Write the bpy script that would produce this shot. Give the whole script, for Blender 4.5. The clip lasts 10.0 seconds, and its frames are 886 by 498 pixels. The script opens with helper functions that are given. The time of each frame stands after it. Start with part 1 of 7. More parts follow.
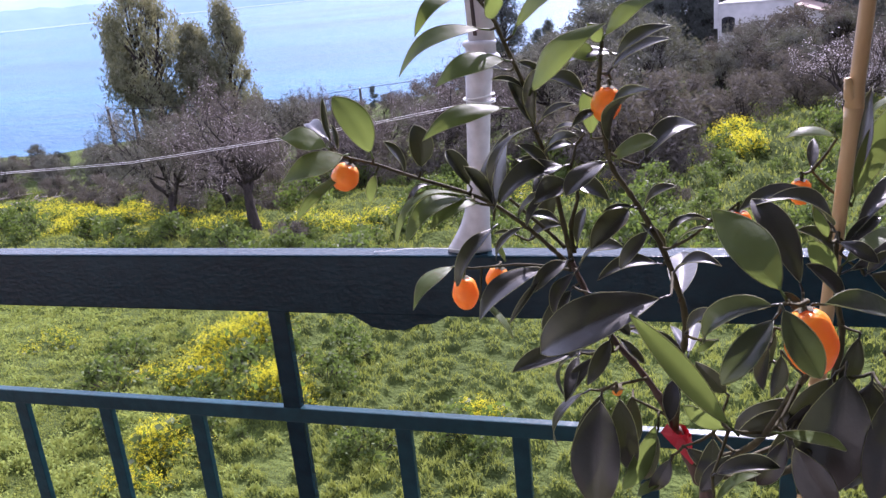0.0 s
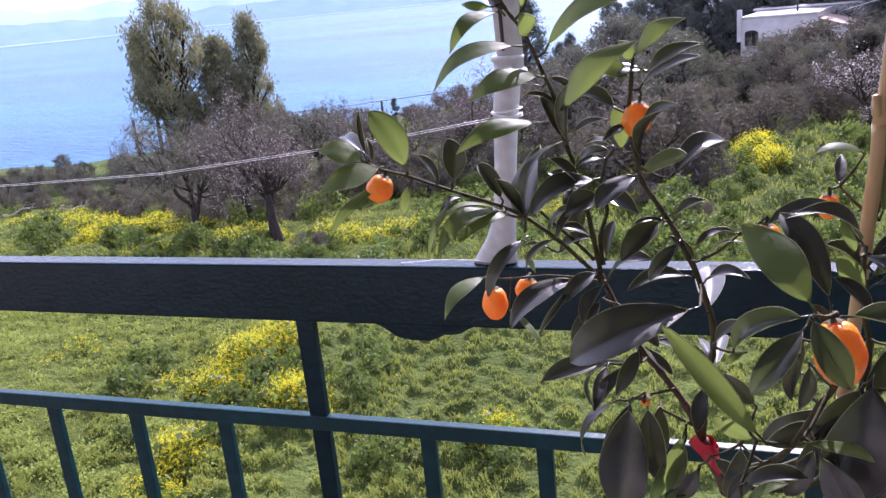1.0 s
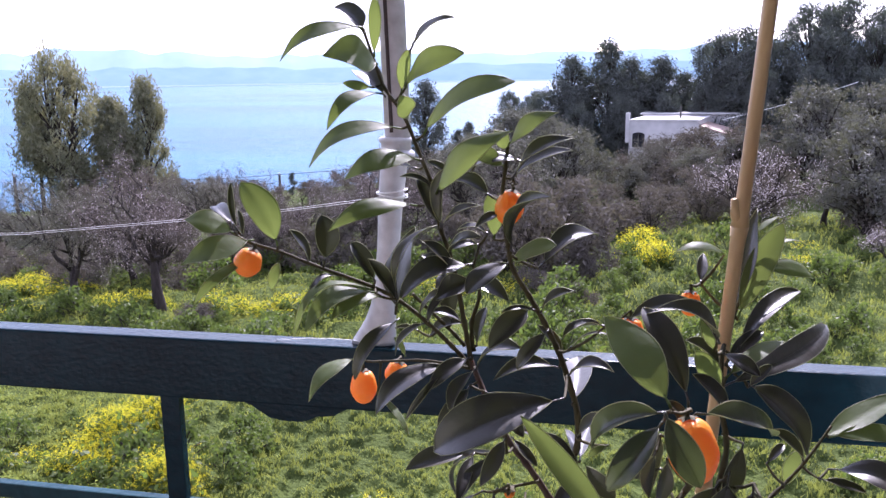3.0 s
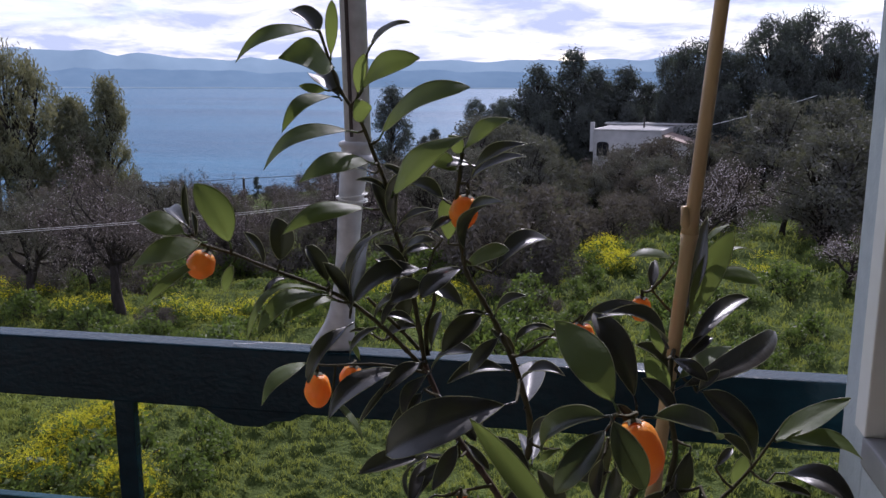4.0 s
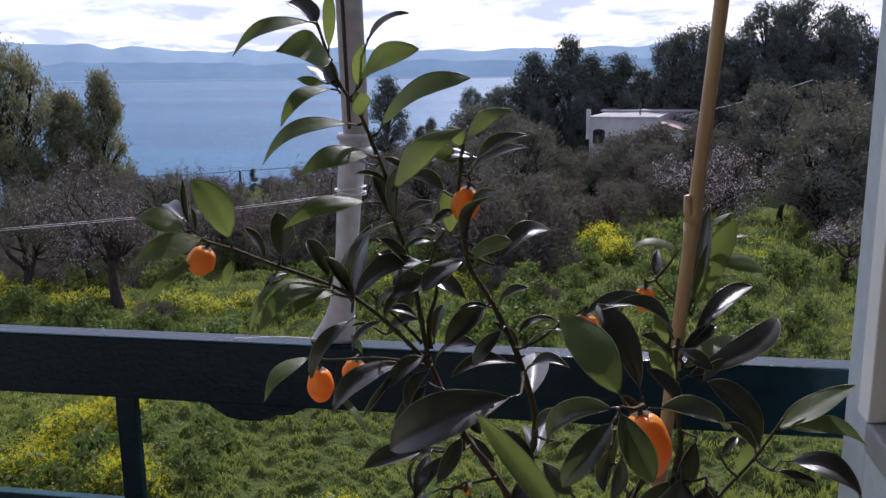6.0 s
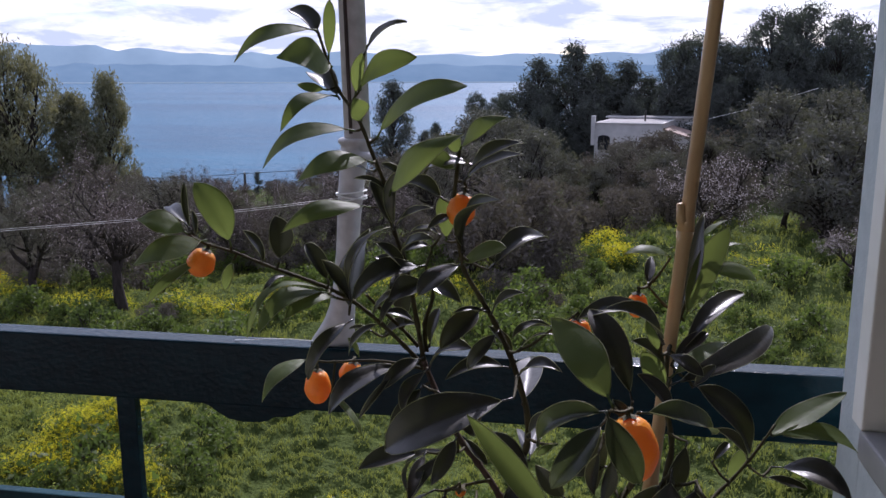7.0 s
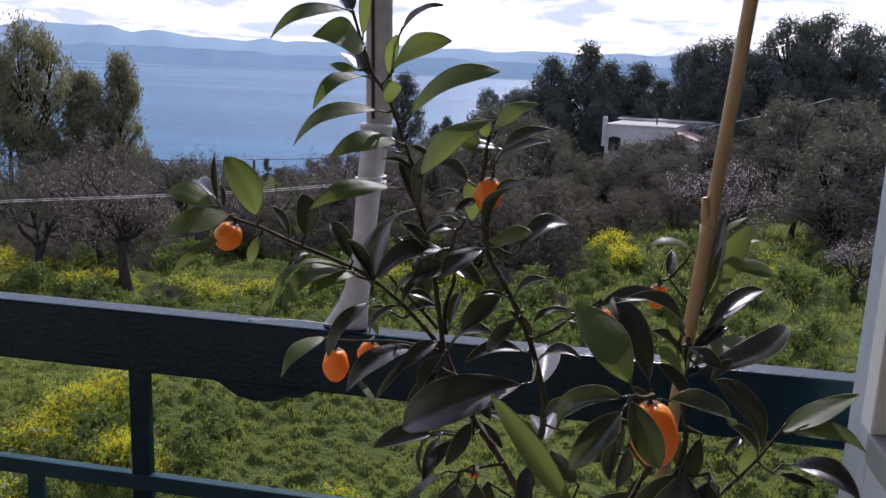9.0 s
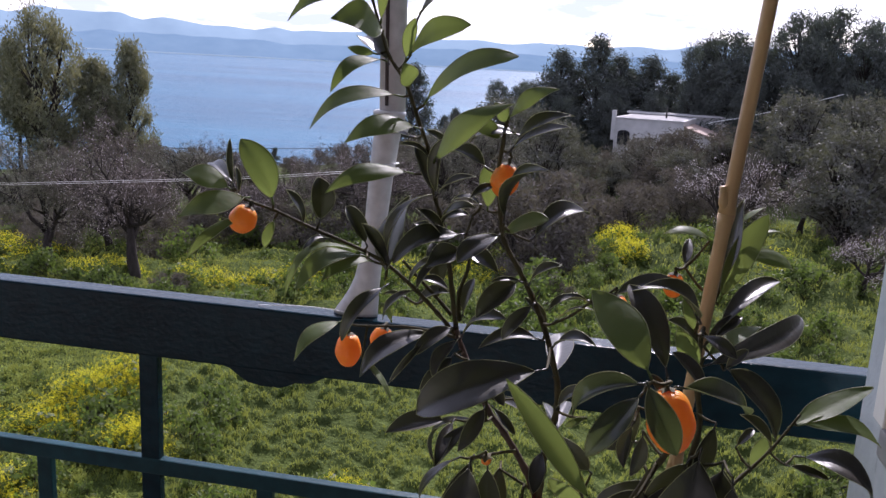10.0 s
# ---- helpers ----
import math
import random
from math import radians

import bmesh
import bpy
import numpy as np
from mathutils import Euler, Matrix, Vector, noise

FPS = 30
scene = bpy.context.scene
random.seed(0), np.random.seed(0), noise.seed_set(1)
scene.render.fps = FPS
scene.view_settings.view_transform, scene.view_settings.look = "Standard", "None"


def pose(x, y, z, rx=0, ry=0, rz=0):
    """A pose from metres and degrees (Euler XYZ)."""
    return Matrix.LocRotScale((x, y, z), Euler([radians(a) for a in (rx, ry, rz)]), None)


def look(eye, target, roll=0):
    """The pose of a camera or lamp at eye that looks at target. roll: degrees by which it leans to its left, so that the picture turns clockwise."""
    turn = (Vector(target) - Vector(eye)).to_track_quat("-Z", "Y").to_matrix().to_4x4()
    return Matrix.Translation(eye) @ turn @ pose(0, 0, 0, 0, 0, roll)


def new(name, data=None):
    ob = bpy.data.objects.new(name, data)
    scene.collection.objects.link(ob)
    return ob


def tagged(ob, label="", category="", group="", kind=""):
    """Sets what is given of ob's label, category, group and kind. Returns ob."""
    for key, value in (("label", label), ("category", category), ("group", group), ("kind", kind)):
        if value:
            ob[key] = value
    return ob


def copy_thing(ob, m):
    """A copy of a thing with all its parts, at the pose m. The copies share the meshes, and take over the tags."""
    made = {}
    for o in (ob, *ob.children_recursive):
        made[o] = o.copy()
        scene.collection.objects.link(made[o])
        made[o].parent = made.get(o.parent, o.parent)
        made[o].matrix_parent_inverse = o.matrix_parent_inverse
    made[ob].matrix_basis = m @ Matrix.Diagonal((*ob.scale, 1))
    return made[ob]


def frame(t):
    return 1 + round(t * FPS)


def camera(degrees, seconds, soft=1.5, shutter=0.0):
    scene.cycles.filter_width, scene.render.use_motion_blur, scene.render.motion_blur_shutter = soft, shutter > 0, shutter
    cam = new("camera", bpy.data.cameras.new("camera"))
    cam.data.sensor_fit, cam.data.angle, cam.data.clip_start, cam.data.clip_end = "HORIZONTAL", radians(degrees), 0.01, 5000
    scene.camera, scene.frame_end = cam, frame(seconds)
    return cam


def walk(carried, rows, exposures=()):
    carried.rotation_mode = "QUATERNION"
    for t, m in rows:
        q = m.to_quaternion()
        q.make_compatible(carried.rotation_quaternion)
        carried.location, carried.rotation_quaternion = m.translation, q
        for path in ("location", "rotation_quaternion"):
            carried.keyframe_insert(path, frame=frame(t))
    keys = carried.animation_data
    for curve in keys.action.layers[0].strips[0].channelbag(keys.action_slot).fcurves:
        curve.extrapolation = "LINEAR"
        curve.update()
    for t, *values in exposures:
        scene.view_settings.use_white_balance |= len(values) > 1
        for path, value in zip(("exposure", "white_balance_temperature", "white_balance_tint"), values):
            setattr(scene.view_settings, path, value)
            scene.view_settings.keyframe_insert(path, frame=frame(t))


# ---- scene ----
cam = camera(55.4, 10.0, soft=1.5)
PATH = [
    (0.0, (0.035, -0.091, 1.343), (-0.581, 1.716, 0.747), -5.8),
    (0.5, (0.033, -0.103, 1.347), (-0.622, 1.7, 0.782), -5.9),
    (1, (0.031, -0.107, 1.347), (-0.63, 1.695, 0.783), -5.7),
    (1.5, (0.033, -0.102, 1.348), (-0.588, 1.715, 0.79), -5.9),
    (2, (0.036, -0.099, 1.349), (-0.573, 1.721, 0.787), -6.2),
    (2.5, (0.038, -0.1, 1.351), (-0.563, 1.726, 0.797), -6.6),
    (2.8, (0.043, -0.08, 1.342), (-0.518, 1.774, 0.841), -5.6),
    (3, (0.043, -0.091, 1.344), (-0.377, 1.824, 0.949), -0.9),
    (3.2, (0.045, -0.095, 1.342), (-0.398, 1.824, 0.991), -0.2),
    (4.3, (0.051, -0.087, 1.344), (-0.246, 1.848, 0.932), -0.4),
    (4.5, (0.049, -0.083, 1.347), (-0.258, 1.846, 0.918), -1.5),
    (5, (0.048, -0.084, 1.345), (-0.246, 1.857, 0.961), -0.3),
    (5.5, (0.049, -0.089, 1.346), (-0.291, 1.843, 0.959), -0.7),
    (5.7, (0.047, -0.088, 1.344), (-0.288, 1.842, 0.94), -0.8),
    (6.8, (0.048, -0.092, 1.344), (-0.29, 1.838, 0.944), -0.1),
    (7, (0.054, -0.096, 1.346), (-0.288, 1.835, 0.952), -0.1),
    (7.5, (0.047, -0.094, 1.345), (-0.257, 1.84, 0.932), 0.2),
    (8, (0.044, -0.104, 1.341), (-0.29, 1.824, 0.927), 1.5),
    (8.5, (0.043, -0.099, 1.339), (-0.27, 1.833, 0.927), 2.2),
    (9, (0.042, -0.106, 1.339), (-0.312, 1.82, 0.932), 2.3),
    (9.5, (0.054, -0.094, 1.338), (-0.228, 1.831, 0.874), 1.8),
    (10, (0.036, -0.106, 1.334), (-0.332, 1.812, 0.907), 3.0),
]
LIGHTNESS = [(0.0, 1.85, 5800, 36), (2.5, 1.79, 5800, 36), (3.0, 1.87, 5750, 34), (3.2, 1.3, 5800, 27), (4.3, 0.43, 5850, 26), (5.0, 0.66, 5850, 26), (7.5, 0.57, 5850, 26), (9.0, 0.68, 5950, 27), (10.0, 0.97, 6000, 28)]
walk(cam, [(t, look(eye, target, roll)) for t, eye, target, roll in PATH], LIGHTNESS)

# ---- light ----
SUN_AZIMUTH, SUN_HEIGHT = 4.0, 41.0      # degrees right of straight ahead (+y), degrees above the horizon

world = bpy.data.worlds.new("sky")
scene.world = world
world.use_nodes = True
wn, wl = world.node_tree.nodes, world.node_tree.links
wn.clear()


def wnode(kind, **values):
    n = wn.new(kind)
    for key, value in values.items():
        n.inputs[key.replace("_", " ")].default_value = value
    return n


w_out = wn.new("ShaderNodeOutputWorld")
w_bg = wn.new("ShaderNodeBackground")
w_bg.inputs["Strength"].default_value = 0.1
w_sky = wn.new("ShaderNodeTexSky")
w_sky.sky_type = "NISHITA"
w_sky.sun_disc = False
w_sky.sun_elevation = radians(SUN_HEIGHT)
w_sky.sun_rotation = radians(SUN_AZIMUTH)
w_sky.air_density, w_sky.dust_density, w_sky.ozone_density = 1.0, 0.8, 1.4
# clouds on a flat layer high above: the direction is cast onto that layer
w_co = wn.new("ShaderNodeTexCoord")
w_sep = wn.new("ShaderNodeSeparateXYZ")
wl.new(w_co.outputs["Generated"], w_sep.inputs[0])
w_lift = wn.new("ShaderNodeMath")
w_lift.operation = "MAXIMUM"
w_lift.inputs[1].default_value = 0.0
wl.new(w_sep.outputs["Z"], w_lift.inputs[0])
w_add = wn.new("ShaderNodeMath")
w_add.operation = "ADD"
w_add.inputs[1].default_value = 0.15
wl.new(w_lift.outputs[0], w_add.inputs[0])
w_px, w_py = wn.new("ShaderNodeMath"), wn.new("ShaderNodeMath")
for node, axis in ((w_px, "X"), (w_py, "Y")):
    node.operation = "DIVIDE"
    wl.new(w_sep.outputs[axis], node.inputs[0])
    wl.new(w_add.outputs[0], node.inputs[1])
w_vec = wn.new("ShaderNodeCombineXYZ")
wl.new(w_px.outputs[0], w_vec.inputs[0])
wl.new(w_py.outputs[0], w_vec.inputs[1])
w_noise = wnode("ShaderNodeTexNoise", Scale=1.5, Detail=9.0, Roughness=0.6, Distortion=0.3)
wl.new(w_vec.outputs[0], w_noise.inputs["Vector"])
w_ramp = wn.new("ShaderNodeValToRGB")
w_ramp.color_ramp.elements[0].position, w_ramp.color_ramp.elements[0].color = 0.32, (0.15, 0.15, 0.15, 1)
w_ramp.color_ramp.elements[1].position, w_ramp.color_ramp.elements[1].color = 0.5, (1, 1, 1, 1)
wl.new(w_noise.outputs["Fac"], w_ramp.inputs[0])
w_shade = wnode("ShaderNodeTexNoise", Scale=1.9, Detail=8.0, Roughness=0.6, Distortion=0.4)
wl.new(w_vec.outputs[0], w_shade.inputs["Vector"])
w_tone = wn.new("ShaderNodeValToRGB")
w_tone.color_ramp.elements[0].position, w_tone.color_ramp.elements[0].color = 0.4, (4.4, 5.0, 6.1, 1)
w_tone.color_ramp.elements[1].position, w_tone.color_ramp.elements[1].color = 0.56, (8.2, 8.3, 8.5, 1)
wl.new(w_shade.outputs["Fac"], w_tone.inputs[0])
w_mix = wn.new("ShaderNodeMix")
w_mix.data_type = "RGBA"
w_high = wn.new("ShaderNodeMapRange")      # the sky clears overhead
for key, value in (("From Min", 0.2), ("From Max", 0.5), ("To Min", 1.0), ("To Max", 0.5)):
    w_high.inputs[key].default_value = value
wl.new(w_sep.outputs["Z"], w_high.inputs["Value"])
w_cover = wn.new("ShaderNodeMath")
w_cover.operation = "MULTIPLY"
wl.new(w_ramp.outputs["Color"], w_cover.inputs[0])
wl.new(w_high.outputs["Result"], w_cover.inputs[1])
wl.new(w_cover.outputs[0], w_mix.inputs["Factor"])
wl.new(w_sky.outputs[0], w_mix.inputs["A"])
wl.new(w_tone.outputs["Color"], w_mix.inputs["B"])
wl.new(w_mix.outputs["Result"], w_bg.inputs["Color"])
wl.new(w_bg.outputs[0], w_out.inputs["Surface"])

sun = new("sun", bpy.data.lights.new("sun", "SUN"))
sun.data.energy, sun.data.angle, sun.data.color = 3.6, radians(0.6), (1.0, 0.96, 0.9)
_a, _h = radians(SUN_AZIMUTH), radians(SUN_HEIGHT)
SUN_WAY = Vector((math.sin(_a) * math.cos(_h), math.cos(_a) * math.cos(_h), math.sin(_h)))
sun.matrix_world = look(SUN_WAY * 60, (0, 0, 0))


# ---- materials ----
def material(name, low, high, rough=0.6, grain=8.0, stain=0.8, bump=0.2, bump_scale=40.0, metal=0.0, spec=0.5,
             stretch=(1, 1, 1), through_light=None, through_share=0.0, island=0.0, coat=0.0, distance=0.01):
    """A surface that varies between two colours at two scales, with fine relief. through_light: the colour of the
    light that comes through a thin leaf; island: how much single leaves differ from one another."""
    m = bpy.data.materials.new(name)
    m.use_nodes = True
    n, k = m.node_tree.nodes, m.node_tree.links
    shader, out = n["Principled BSDF"], n["Material Output"]
    co, mp = n.new("ShaderNodeTexCoord"), n.new("ShaderNodeMapping")
    mp.inputs["Scale"].default_value = stretch
    k.new(co.outputs["Object"], mp.inputs[0])
    fine, wide = n.new("ShaderNodeTexNoise"), n.new("ShaderNodeTexNoise")
    for tex, scale, detail in ((fine, grain, 6.0), (wide, stain, 4.0)):
        tex.inputs["Scale"].default_value, tex.inputs["Detail"].default_value = scale, detail
        k.new(mp.outputs[0], tex.inputs["Vector"])
    both = n.new("ShaderNodeMath")
    both.operation = "MULTIPLY_ADD"
    both.inputs[1].default_value = 0.5
    k.new(fine.outputs["Fac"], both.inputs[0])
    half = n.new("ShaderNodeMath")
    half.operation = "MULTIPLY"
    half.inputs[1].default_value = 0.5
    k.new(wide.outputs["Fac"], half.inputs[0])
    k.new(half.outputs[0], both.inputs[2])
    value = both
    if island:
        geo, mixed = n.new("ShaderNodeNewGeometry"), n.new("ShaderNodeMix")
        mixed.inputs["Factor"].default_value = island
        k.new(both.outputs[0], mixed.inputs["A"])
        k.new(geo.outputs["Random Per Island"], mixed.inputs["B"])
        value = mixed
    ramp = n.new("ShaderNodeValToRGB")
    ramp.color_ramp.elements[0].position, ramp.color_ramp.elements[1].position = (0.15, 0.85) if island else (0.34, 0.66)
    ramp.color_ramp.elements[0].color, ramp.color_ramp.elements[1].color = (*low, 1), (*high, 1)
    k.new(value.outputs["Result"] if island else value.outputs[0], ramp.inputs[0])
    k.new(ramp.outputs["Color"], shader.inputs["Base Color"])
    shader.inputs["Roughness"].default_value, shader.inputs["Metallic"].default_value = rough, metal
    shader.inputs["Specular IOR Level"].default_value = spec
    shader.inputs["Coat Weight"].default_value = coat
    if bump:
        relief, height = n.new("ShaderNodeBump"), n.new("ShaderNodeTexNoise")
        height.inputs["Scale"].default_value, height.inputs["Detail"].default_value = bump_scale, 5.0
        k.new(mp.outputs[0], height.inputs["Vector"])
        k.new(height.outputs["Fac"], relief.inputs["Height"])
        relief.inputs["Strength"].default_value, relief.inputs["Distance"].default_value = bump, distance
        k.new(relief.outputs[0], shader.inputs["Normal"])
    if through_light:
        thin, share = n.new("ShaderNodeBsdfTranslucent"), n.new("ShaderNodeMixShader")
        thin.inputs["Color"].default_value = (*through_light, 1)
        share.inputs[0].default_value = through_share
        k.new(shader.outputs[0], share.inputs[1])
        k.new(thin.outputs[0], share.inputs[2])
        k.new(share.outputs[0], out.inputs["Surface"])
    return m


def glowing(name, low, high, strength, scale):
    """A far backdrop: the haze of sunlit air is put into its colour and a faint glow."""
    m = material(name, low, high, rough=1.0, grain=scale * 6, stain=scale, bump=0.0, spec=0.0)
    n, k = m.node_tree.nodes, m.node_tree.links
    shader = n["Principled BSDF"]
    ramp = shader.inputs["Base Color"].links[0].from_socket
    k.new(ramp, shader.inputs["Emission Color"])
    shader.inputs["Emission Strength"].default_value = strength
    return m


RAIL_PAINT = material("navy_rail_paint", (0.0035, 0.0135, 0.0195), (0.0075, 0.028, 0.0385), rough=0.2, spec=0.12, grain=40, stain=6, bump=0.6, bump_scale=150, stretch=(0.7, 1, 1), distance=0.0016)
BLUE_PAINT = material("blue_bar_paint", (0.004, 0.024, 0.03), (0.009, 0.049, 0.06), rough=0.33, spec=0.18, grain=40, stain=6, bump=0.4, bump_scale=90, distance=0.002)
WHITE_PAINT = material("white_pole_paint", (0.44, 0.42, 0.42), (0.68, 0.66, 0.66), rough=0.3, grain=70, stain=16, bump=0.3, bump_scale=150, distance=0.001)
WALL_PAINT = material("white_wall_paint", (0.43, 0.49, 0.475), (0.55, 0.6, 0.58), rough=0.8, grain=50, stain=2, bump=0.35, bump_scale=220, distance=0.002)
GREY_PAINT = material("grey_wall_paint", (0.22, 0.215, 0.21), (0.3, 0.29, 0.285), rough=0.9, grain=50, stain=2, bump=0.35, bump_scale=220, distance=0.002)
# Pale tone picked to bounce light onto the window reveal and leaves.
BACK_PAINT = material("bounce_wall_paint", (0.42, 0.41, 0.39), (0.54, 0.53, 0.5), rough=0.9, grain=50, stain=2, bump=0.35, bump_scale=220, distance=0.002)
CREAM_PAINT = material("cream_frame_paint", (0.84, 0.83, 0.72), (0.91, 0.9, 0.8), rough=0.45, grain=30, stain=4, bump=0.1, bump_scale=120, distance=0.001)
MARBLE = material("grey_marble", (0.24, 0.24, 0.235), (0.4, 0.395, 0.385), rough=0.35, grain=18, stain=5, bump=0.08, bump_scale=200, distance=0.001)
DARK_WOOD = material("dark_brown_wood", (0.02, 0.009, 0.006), (0.06, 0.025, 0.016), rough=0.4, grain=20, stain=4, bump=0.3, bump_scale=70, stretch=(4, 4, 0.5), distance=0.001)
CURTAIN = material("pale_curtain", (0.62, 0.55, 0.5), (0.76, 0.7, 0.65), rough=0.9, grain=60, stain=6, bump=0.2, bump_scale=300)
FLOOR_TILE = material("brown_floor_tile", (0.07, 0.055, 0.045), (0.12, 0.095, 0.08), rough=0.5, grain=30, stain=2, bump=0.1)
TERRACOTTA = material("terracotta", (0.3, 0.1, 0.05), (0.45, 0.17, 0.09), rough=0.8, grain=25, stain=5, bump=0.3, bump_scale=90)
SOIL = material("potting_soil", (0.02, 0.014, 0.01), (0.07, 0.05, 0.035), rough=1, grain=60, stain=12, bump=1.0, bump_scale=80)
CANE = material("bamboo_cane", (0.42, 0.26, 0.11), (0.66, 0.46, 0.21), rough=0.42, grain=90, stain=14, bump=0.25, bump_scale=160, stretch=(1, 1, 0.12), distance=0.001)
WIRE = material("pale_wire", (0.82, 0.82, 0.8), (0.95, 0.95, 0.93), rough=0.35, grain=200, stain=20, bump=0)
RED_TAPE = material("red_tape", (0.5, 0.01, 0.02), (0.72, 0.02, 0.04), rough=0.4, grain=90, stain=20, bump=0.2, bump_scale=200)
# Mature leaf; the shade among the leaves is put into its near-black colour.
LEAF = material("shaded_mature_leaf", (0.014, 0.0116, 0.0094), (0.0275, 0.0235, 0.0175), rough=0.4, grain=60, stain=25, bump=0.35, bump_scale=90,
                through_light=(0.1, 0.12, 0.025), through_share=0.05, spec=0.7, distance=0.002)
# Pale margin, with the glint of backlit blade edges put into its colour.
LEAF_RIM_GLINT = material("leaf_margin_glint", (0.09, 0.1, 0.05), (0.18, 0.19, 0.11), rough=0.4, grain=60, stain=25, bump=0,
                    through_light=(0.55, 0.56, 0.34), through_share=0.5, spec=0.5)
# Younger blades; their sunlit look is put into the lighter green as well.
SUNLIT_YOUNG_LEAF = material("sunlit_young_leaf", (0.05, 0.074, 0.026), (0.085, 0.115, 0.042), rough=0.5, grain=60, stain=25, bump=0.25, bump_scale=150,
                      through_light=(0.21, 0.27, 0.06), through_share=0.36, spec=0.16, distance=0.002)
# Mature leaf again, with light from behind put into a greener colour.
BACKLIT_LEAF = material("backlit_mature_leaf", (0.022, 0.028, 0.016), (0.042, 0.05, 0.028), rough=0.3, grain=60, stain=25, bump=0.35, bump_scale=90,
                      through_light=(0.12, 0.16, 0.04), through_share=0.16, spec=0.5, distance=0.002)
STEM = material("green_brown_stem", (0.03, 0.026, 0.012), (0.085, 0.072, 0.028), rough=0.75, spec=0.25, grain=120, stain=20, bump=0.5, bump_scale=260, distance=0.001)
BARK_STEM = material("brown_stem", (0.04, 0.022, 0.014), (0.12, 0.07, 0.045), rough=0.75, grain=120, stain=20, bump=0.6, bump_scale=200, distance=0.001)
FRUIT = material("kumquat_peel", (0.88, 0.31, 0.022), (0.97, 0.47, 0.05), rough=0.33, grain=60, stain=12, bump=0.5, bump_scale=420,
                 through_light=(1.0, 0.3, 0.02), through_share=0.3, distance=0.0015)
MEADOW = material("meadow_turf", (0.034, 0.047, 0.014), (0.082, 0.108, 0.027), rough=1, grain=3.2, stain=0.22, bump=1.0, bump_scale=11, spec=0.05, distance=0.12)
GRASS = material("grass", (0.096, 0.117, 0.028), (0.283, 0.312, 0.068), rough=0.7, grain=1.5, stain=0.22, bump=0, spec=0.04,
                 through_light=(0.34, 0.38, 0.07), through_share=0.25, island=0.12)
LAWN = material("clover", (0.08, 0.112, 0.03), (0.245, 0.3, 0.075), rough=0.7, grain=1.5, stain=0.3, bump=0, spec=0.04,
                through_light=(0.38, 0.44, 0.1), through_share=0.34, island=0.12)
WEED = material("weed_leaves", (0.025, 0.039, 0.013), (0.09, 0.117, 0.03), rough=0.6, grain=3, stain=0.7, bump=0, spec=0.2,
                through_light=(0.17, 0.25, 0.04), through_share=0.3, island=0.5)
MUSTARD = material("yellow_flowers", (0.5, 0.44, 0.014), (0.76, 0.67, 0.035), rough=0.8, grain=3, stain=1, bump=0, spec=0.1,
                   through_light=(0.75, 0.72, 0.04), through_share=0.35, island=0.6)
BARK = material("grey_bark", (0.016, 0.013, 0.011), (0.055, 0.045, 0.04), rough=0.95, grain=12, stain=2.5, bump=0.8, bump_scale=25, stretch=(1, 1, 0.35), spec=0.15, distance=0.03)
TWIG = material("grey_twigs", (0.07, 0.058, 0.05), (0.18, 0.152, 0.13), rough=0.9, grain=12, stain=1, bump=0, spec=0.03, island=0.6)
LICHEN = material("lichened_twigs", (0.085, 0.083, 0.06), (0.21, 0.2, 0.145), rough=0.9, grain=12, stain=1, bump=0, spec=0.03, island=0.6)
EUCALYPT = material("eucalyptus_leaves", (0.05, 0.058, 0.047), (0.27, 0.272, 0.175), rough=0.55, grain=2, stain=0.35, bump=0, spec=0.03,
                    through_light=(0.22, 0.21, 0.08), through_share=0.32, island=0.4)
OLIVE = material("olive_leaves", (0.075, 0.074, 0.07), (0.175, 0.168, 0.15), rough=0.55, grain=2, stain=0.5, bump=0, spec=0.03,
                 through_light=(0.12, 0.13, 0.05), through_share=0.2, island=0.4)
PINE = material("pine_needles", (0.055, 0.063, 0.062), (0.135, 0.144, 0.132), rough=0.6, grain=2, stain=0.4, bump=0, spec=0.03,
                through_light=(0.06, 0.08, 0.025), through_share=0.2, island=0.4)
BLOSSOM = material("almond_blossom", (0.26, 0.225, 0.22), (0.52, 0.46, 0.455), rough=0.8, grain=3, stain=1, bump=0, spec=0.03,
                   through_light=(0.7, 0.6, 0.6), through_share=0.3, island=0.7)
WHITE_BLOSSOM = material("white_blossom", (0.5, 0.45, 0.45), (0.8, 0.74, 0.74), rough=0.8, grain=3, stain=1, bump=0, spec=0.03,
                         through_light=(0.8, 0.72, 0.72), through_share=0.35, island=0.7)
BRUSH = material("grey_brush", (0.07, 0.062, 0.056), (0.17, 0.148, 0.132), rough=0.8, grain=2, stain=0.5, bump=0, spec=0.03,
                 through_light=(0.12, 0.11, 0.06), through_share=0.2, island=0.45)
HOUSE_WALL = material("whitewash", (0.39, 0.38, 0.37), (0.55, 0.53, 0.52), rough=0.9, grain=2, stain=0.4, bump=0.2, bump_scale=9)
ROOF_TILE = material("clay_roof", (0.22, 0.15, 0.12), (0.38, 0.29, 0.24), rough=0.85, grain=6, stain=1, bump=0.5, bump_scale=5)
DARK_GLASS = material("dark_pane", (0.008, 0.009, 0.012), (0.02, 0.022, 0.026), rough=0.15, grain=3, stain=1, bump=0)
DEAD_WOOD = material("bleached_wood", (0.2, 0.17, 0.14), (0.42, 0.37, 0.31), rough=0.9, grain=14, stain=2, bump=0.5, spec=0.1)
